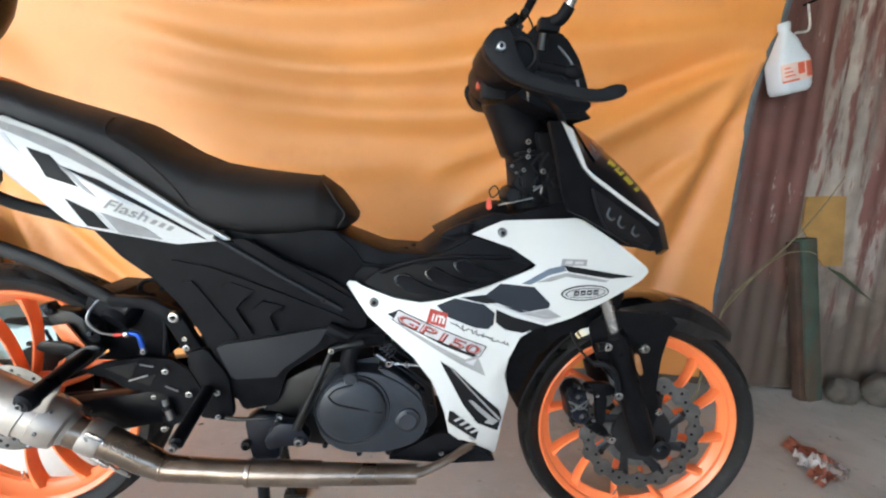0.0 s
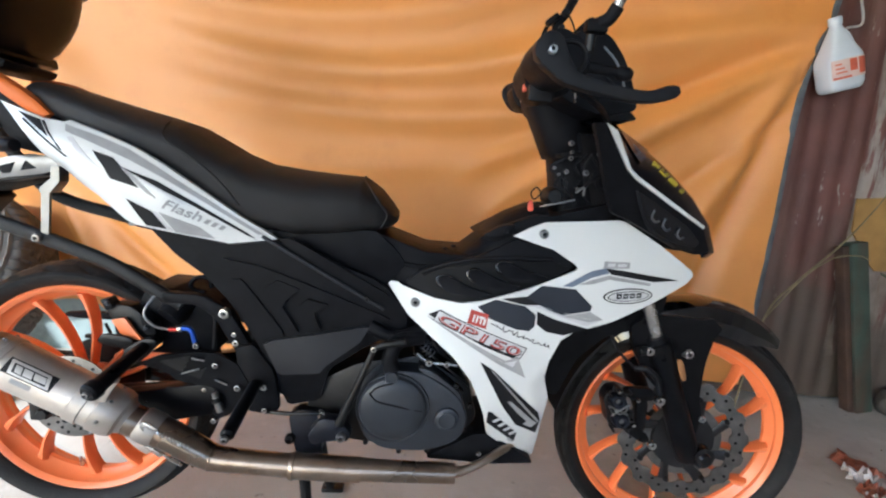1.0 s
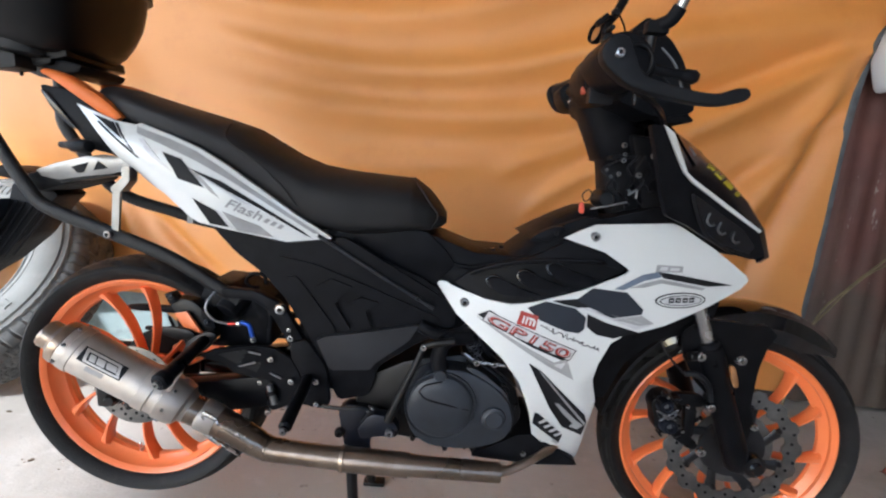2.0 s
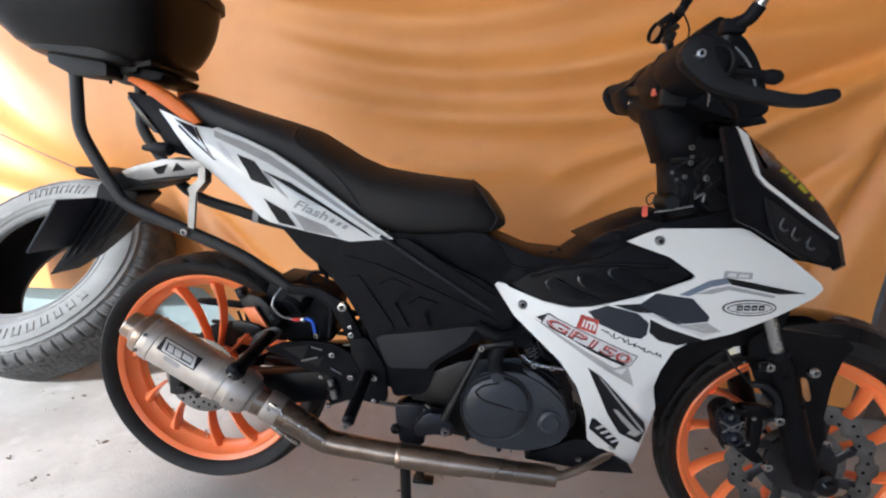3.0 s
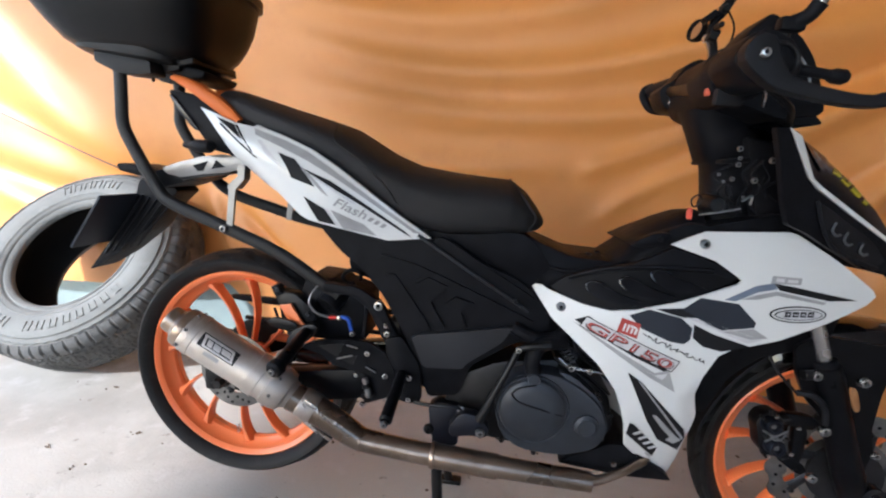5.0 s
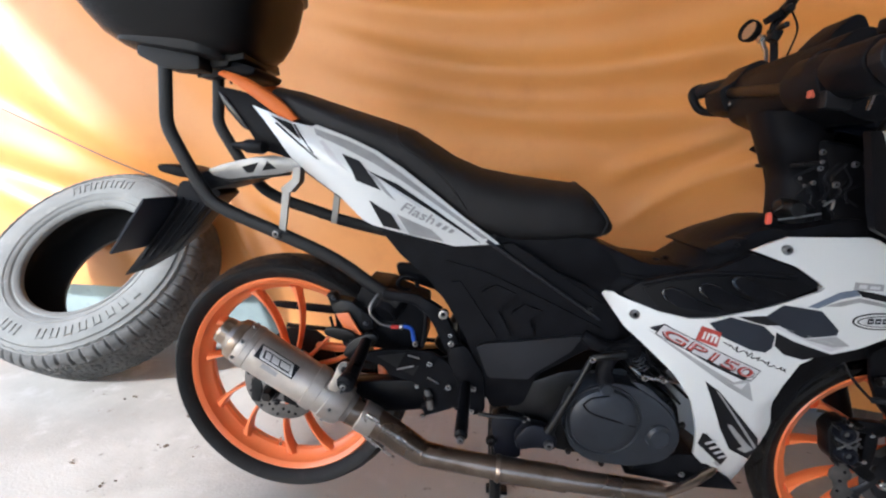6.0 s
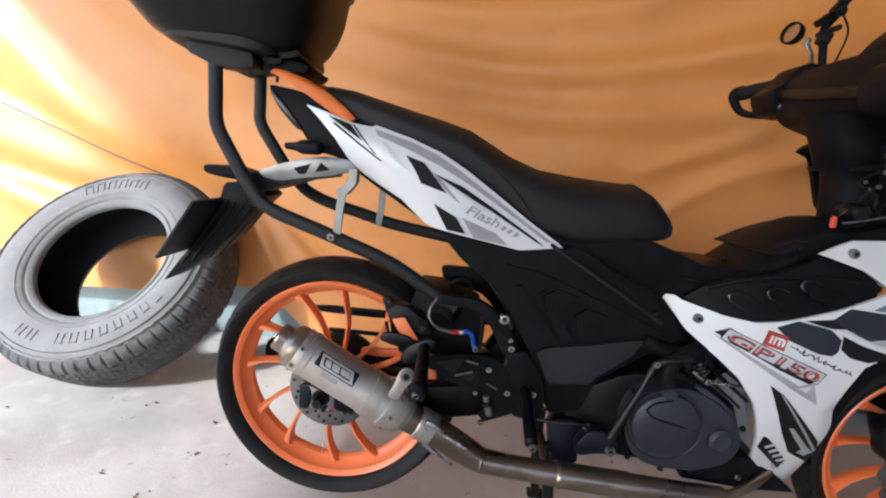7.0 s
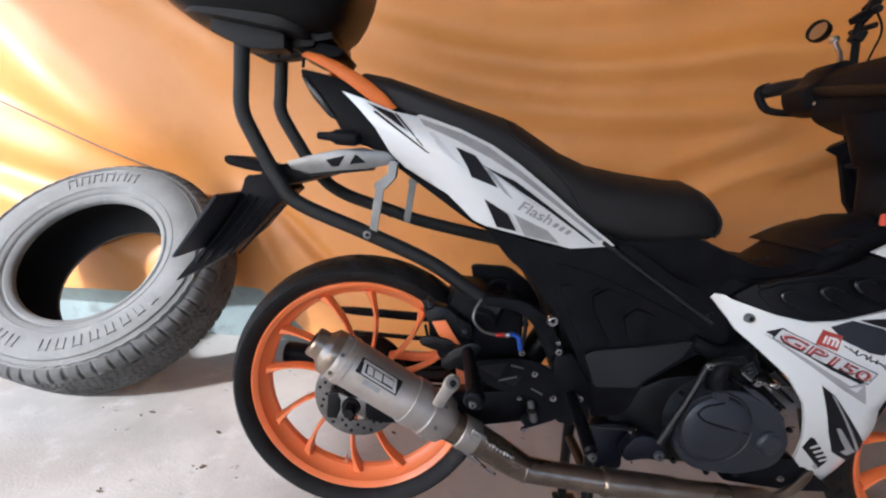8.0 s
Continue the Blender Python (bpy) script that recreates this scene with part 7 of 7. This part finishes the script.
def jug_label(x0, x1, z0, z1, lift, material, name, label=""):
    bm = bmesh.new()
    g = []
    for i in range(9):
        x = x0 + (x1 - x0) * i / 8
        y = -(0.0555 + lift) * max(0.0, 1 - abs(x / 0.0775) ** 4.4) ** (1 / 4.4)
        g.append([bm.verts.new(JM @ Vector((x, y, z))) for z in (z0, z1)])
    for p, q in zip(g, g[1:]):
        bm.faces.new((p[0], q[0], q[1], p[1]))
    ret = bmesh.ops.extrude_face_region(bm, geom=bm.faces[:])
    for v in ret["geom"]:
        if isinstance(v, bmesh.types.BMVert):
            v.co += JM.to_3x3() @ Vector((0, 0.003, 0))
    return part(name, bm, material, jug, label)


jug_label(-0.070, 0.070, 0.040, 0.106, 0.0010, JUG_LABEL, "paper_label", "faded red and white paper label")
jug_label(-0.004, 0.026, 0.062, 0.102, 0.0018, JUG_RED, "label_block")
jug_label(0.034, 0.066, 0.048, 0.102, 0.0018, JUG_RED, "label_block")
jug_label(-0.068, 0.000, 0.041, 0.048, 0.0018, JUG_RED, "label_band")
for k in range(3):
    jug_label(-0.060, -0.018 - 0.01 * k, 0.060 + 0.014 * k, 0.065 + 0.014 * k, 0.0018, JUG_RED, "label_line")
part("cord", tube([JM @ Vector((0.05, 0, 0.21)), Vector((2.20, 0.70, 1.43)), Vector((2.21, 0.735, 1.53))], 0.004, 8, 5), WRAP_WHITE, jug, "pale knotted cord")
part("nail", rod((2.21, 0.70, 1.53), (2.21, 0.76, 1.53), 0.004), DARK_METAL, jug)

# ---- things along the iron wall ----
plank = thing("plank", (2.45, 0.64, 0.0), "short dark green painted plank leaning on the iron wall", "plank")
PM = Matrix.Translation((2.443, 0.645, 0.0)) @ Matrix.Rotation(radians(-10.2), 4, "Y") @ Matrix.Rotation(radians(-4), 4, "X")
bm = bmesh.new()
box((0.010, 0.0, 0.335), (0.066, 0.050, 0.67), bevel=0.004, bm=bm)
bmesh.ops.transform(bm, matrix=PM, verts=bm.verts[:])
part("plank_body", bm, GREEN_WOOD, plank)
bm = bmesh.new()
box((-0.036, 0.004, 0.33), (0.024, 0.040, 0.66), bevel=0.003, bm=bm)
bmesh.ops.transform(bm, matrix=PM, verts=bm.verts[:])
part("plank_batten", bm, mat("brown_wood", (0.065, 0.036, 0.025), 0.8, var=0.4, scale=10, bump=0.6, fine=80), plank)
patch = thing("yellow_board", (2.45, 0.70, 0.55), "faded yellow board fixed low on the iron wall", "board")
part("board_face", sheet([(2.350, 0.70), (2.345, 0.822), (2.425, 0.830), (2.506, 0.835), (2.530, 0.68), (2.548, 0.553), (2.468, 0.548), (2.42, 0.60)], lambda x, z: iron_line(x) - 0.017, 0.006, 0.08), YELLOW_PAINT, patch)


def stone(name, c, size, seed, label):
    bm = bmesh.new()
    bmesh.ops.create_icosphere(bm, subdivisions=4, radius=1.0)
    for v in bm.verts:
        d = 1 + 0.22 * noise.noise(v.co * 1.6 + Vector((seed, 0, 0))) + 0.07 * noise.noise(v.co * 5 + Vector((0, seed, 0)))
        v.co = Vector((v.co.x * size[0], v.co.y * size[1], v.co.z * size[2])) * d
        v.co.z = max(v.co.z, -size[2] * 0.75)
        v.co += Vector(c)
    low = min(v.co.z for v in bm.verts)
    for v in bm.verts:
        v.co.z -= low + 0.001
    return tagged(part(name, bm, STONE, angle=60), label, "stone", "stones by the wall")


stone("stone", (2.575, 0.625, 0.06), (0.062, 0.045, 0.062), 2, "small broken grey stone beside the plank")
stone("stone", (2.745, 0.60, 0.07), (0.090, 0.06, 0.078), 7, "larger rounded grey stone against the wall")
stone("stone", (2.90, 0.60, 0.05), (0.06, 0.05, 0.05), 11, "small grey stone against the wall")
weed = thing("dry_stem", (1.98, 0.62, 0.0), "long thin dry stems leaning along the wall", "weed")
part("stem", tube([(1.90, 0.60, 0.01), (1.975, 0.62, 0.372), (2.09, 0.635, 0.51), (2.23, 0.64, 0.648), (2.33, 0.64, 0.78), (2.414, 0.65, 0.905)], [0.004, 0.0035, 0.0032, 0.003, 0.0022, 0.0015], 6, 6), TWIG, weed)
part("stem", tube([(1.975, 0.625, 0.36), (2.10, 0.63, 0.52), (2.20, 0.63, 0.60), (2.30, 0.635, 0.615), (2.36, 0.64, 0.60)], [0.003, 0.003, 0.0028, 0.002, 0.0014], 6, 6), TWIG, weed)
part("leaf_blade", loft([[(x, y, z + w), (x, y - 0.003, z), (x, y, z - w)] for x, y, z, w in ((2.365, 0.60, 0.560, 0.003), (2.43, 0.60, 0.530, 0.009), (2.51, 0.60, 0.482, 0.007), (2.590, 0.60, 0.432, 0.001))]), LEAF, weed, "dark green blade leaf")

# ---- litter ----
wrap = thing("wrapper", (2.03, 0.23, 0.0), "crumpled red and white foil wrapper lying on the floor", "litter")


def crumple(name, c, sx, sy, h, turn, seed, material):
    bm = bmesh.new()
    n = 9
    g = [[None] * n for _ in range(n)]
    for i in range(n):
        for j in range(n):
            u, v = i / (n - 1) - 0.5, j / (n - 1) - 0.5
            z = 0.004 + h * max(0, 1 - (2 * u) ** 2 * 0.8) * (0.6 + 1.3 * noise.noise((u * 7 + seed, v * 7, seed)))
            ragged = 1 + 0.45 * noise.noise((math.atan2(v, u) * 1.7 + seed, seed, 0))
            p = Matrix.Rotation(turn, 3, "Z") @ Vector((u * sx * ragged * (1 - 0.7 * max(0, v)), v * sy * ragged, 0))
            g[i][j] = bm.verts.new((c[0] + p.x, c[1] + p.y, max(0.002, z)))
    for i in range(n - 1):
        for j in range(n - 1):
            bm.faces.new((g[i][j], g[i + 1][j], g[i + 1][j + 1], g[i][j + 1]))
    ret = bmesh.ops.extrude_face_region(bm, geom=bm.faces[:])
    for v in ret["geom"]:
        if isinstance(v, bmesh.types.BMVert):
            v.co.z = max(0.0008, v.co.z - 0.0015)
    return part(name, bm, material, wrap, angle=20)


crumple("wrapper_red", (2.065, 0.272, 0), 0.085, 0.13, 0.030, 0.25, 3.1, WRAP_RED)
crumple("wrapper_white", (2.022, 0.222, 0), 0.060, 0.075, 0.034, 0.9, 8.4, WRAP_WHITE)
crumple("wrapper_red", (2.000, 0.165, 0), 0.095, 0.055, 0.026, 0.3, 5.7, WRAP_RED)
crumple("wrapper_grey", (2.070, 0.205, 0), 0.085, 0.075, 0.024, 0.7, 1.7, WRAP_GREY)
crumple("wrapper_white", (1.975, 0.146, 0), 0.024, 0.022, 0.016, 0.2, 9.9, WRAP_WHITE)

random.seed(21)
bm = bmesh.new()
spots = [(-0.652, 0.365), (-0.414, 0.149), (-0.444, -0.004), (-0.667, 0.352), (-0.406, 0.150), (-0.572, 0.054)]
for k in range(95):
    if k < len(spots) * 2:
        x, y = spots[k % len(spots)]
        x, y = x + random.uniform(-0.008, 0.008), y + random.uniform(-0.008, 0.008)
    else:
        x, y = random.choice(((random.uniform(-1.3, 0.2), random.uniform(-0.25, 0.7)), (random.uniform(0.0, 2.7), random.uniform(-0.2, 0.68))))
    a, s = random.uniform(0, 6.3), random.choice((0.002, 0.003, 0.003, 0.0045, 0.008)) * random.uniform(0.7, 1.2)
    pts = []
    for d, r in ((0, 1.0), (1.1, 0.45), (2.4, 0.7), (3.3, 1.0), (4.3, 0.4), (5.2, 0.6)):
        pts.append((x + s * r * math.cos(a + d) * 1.4, y + s * r * math.sin(a + d) * 0.8))
    up = [bm.verts.new((p, q, 0.0016 + random.uniform(0, 0.002))) for p, q in pts]
    lo = [bm.verts.new((p, q, 0.0004)) for p, q in pts]
    bm.faces.new(up)
    for i in range(6):
        bm.faces.new((up[i], lo[i], lo[(i + 1) % 6], up[(i + 1) % 6]))
tagged(part("leaf_litter", bm, LITTER), "scattered dry leaf crumbs on the concrete floor", "litter", "", "stuff")
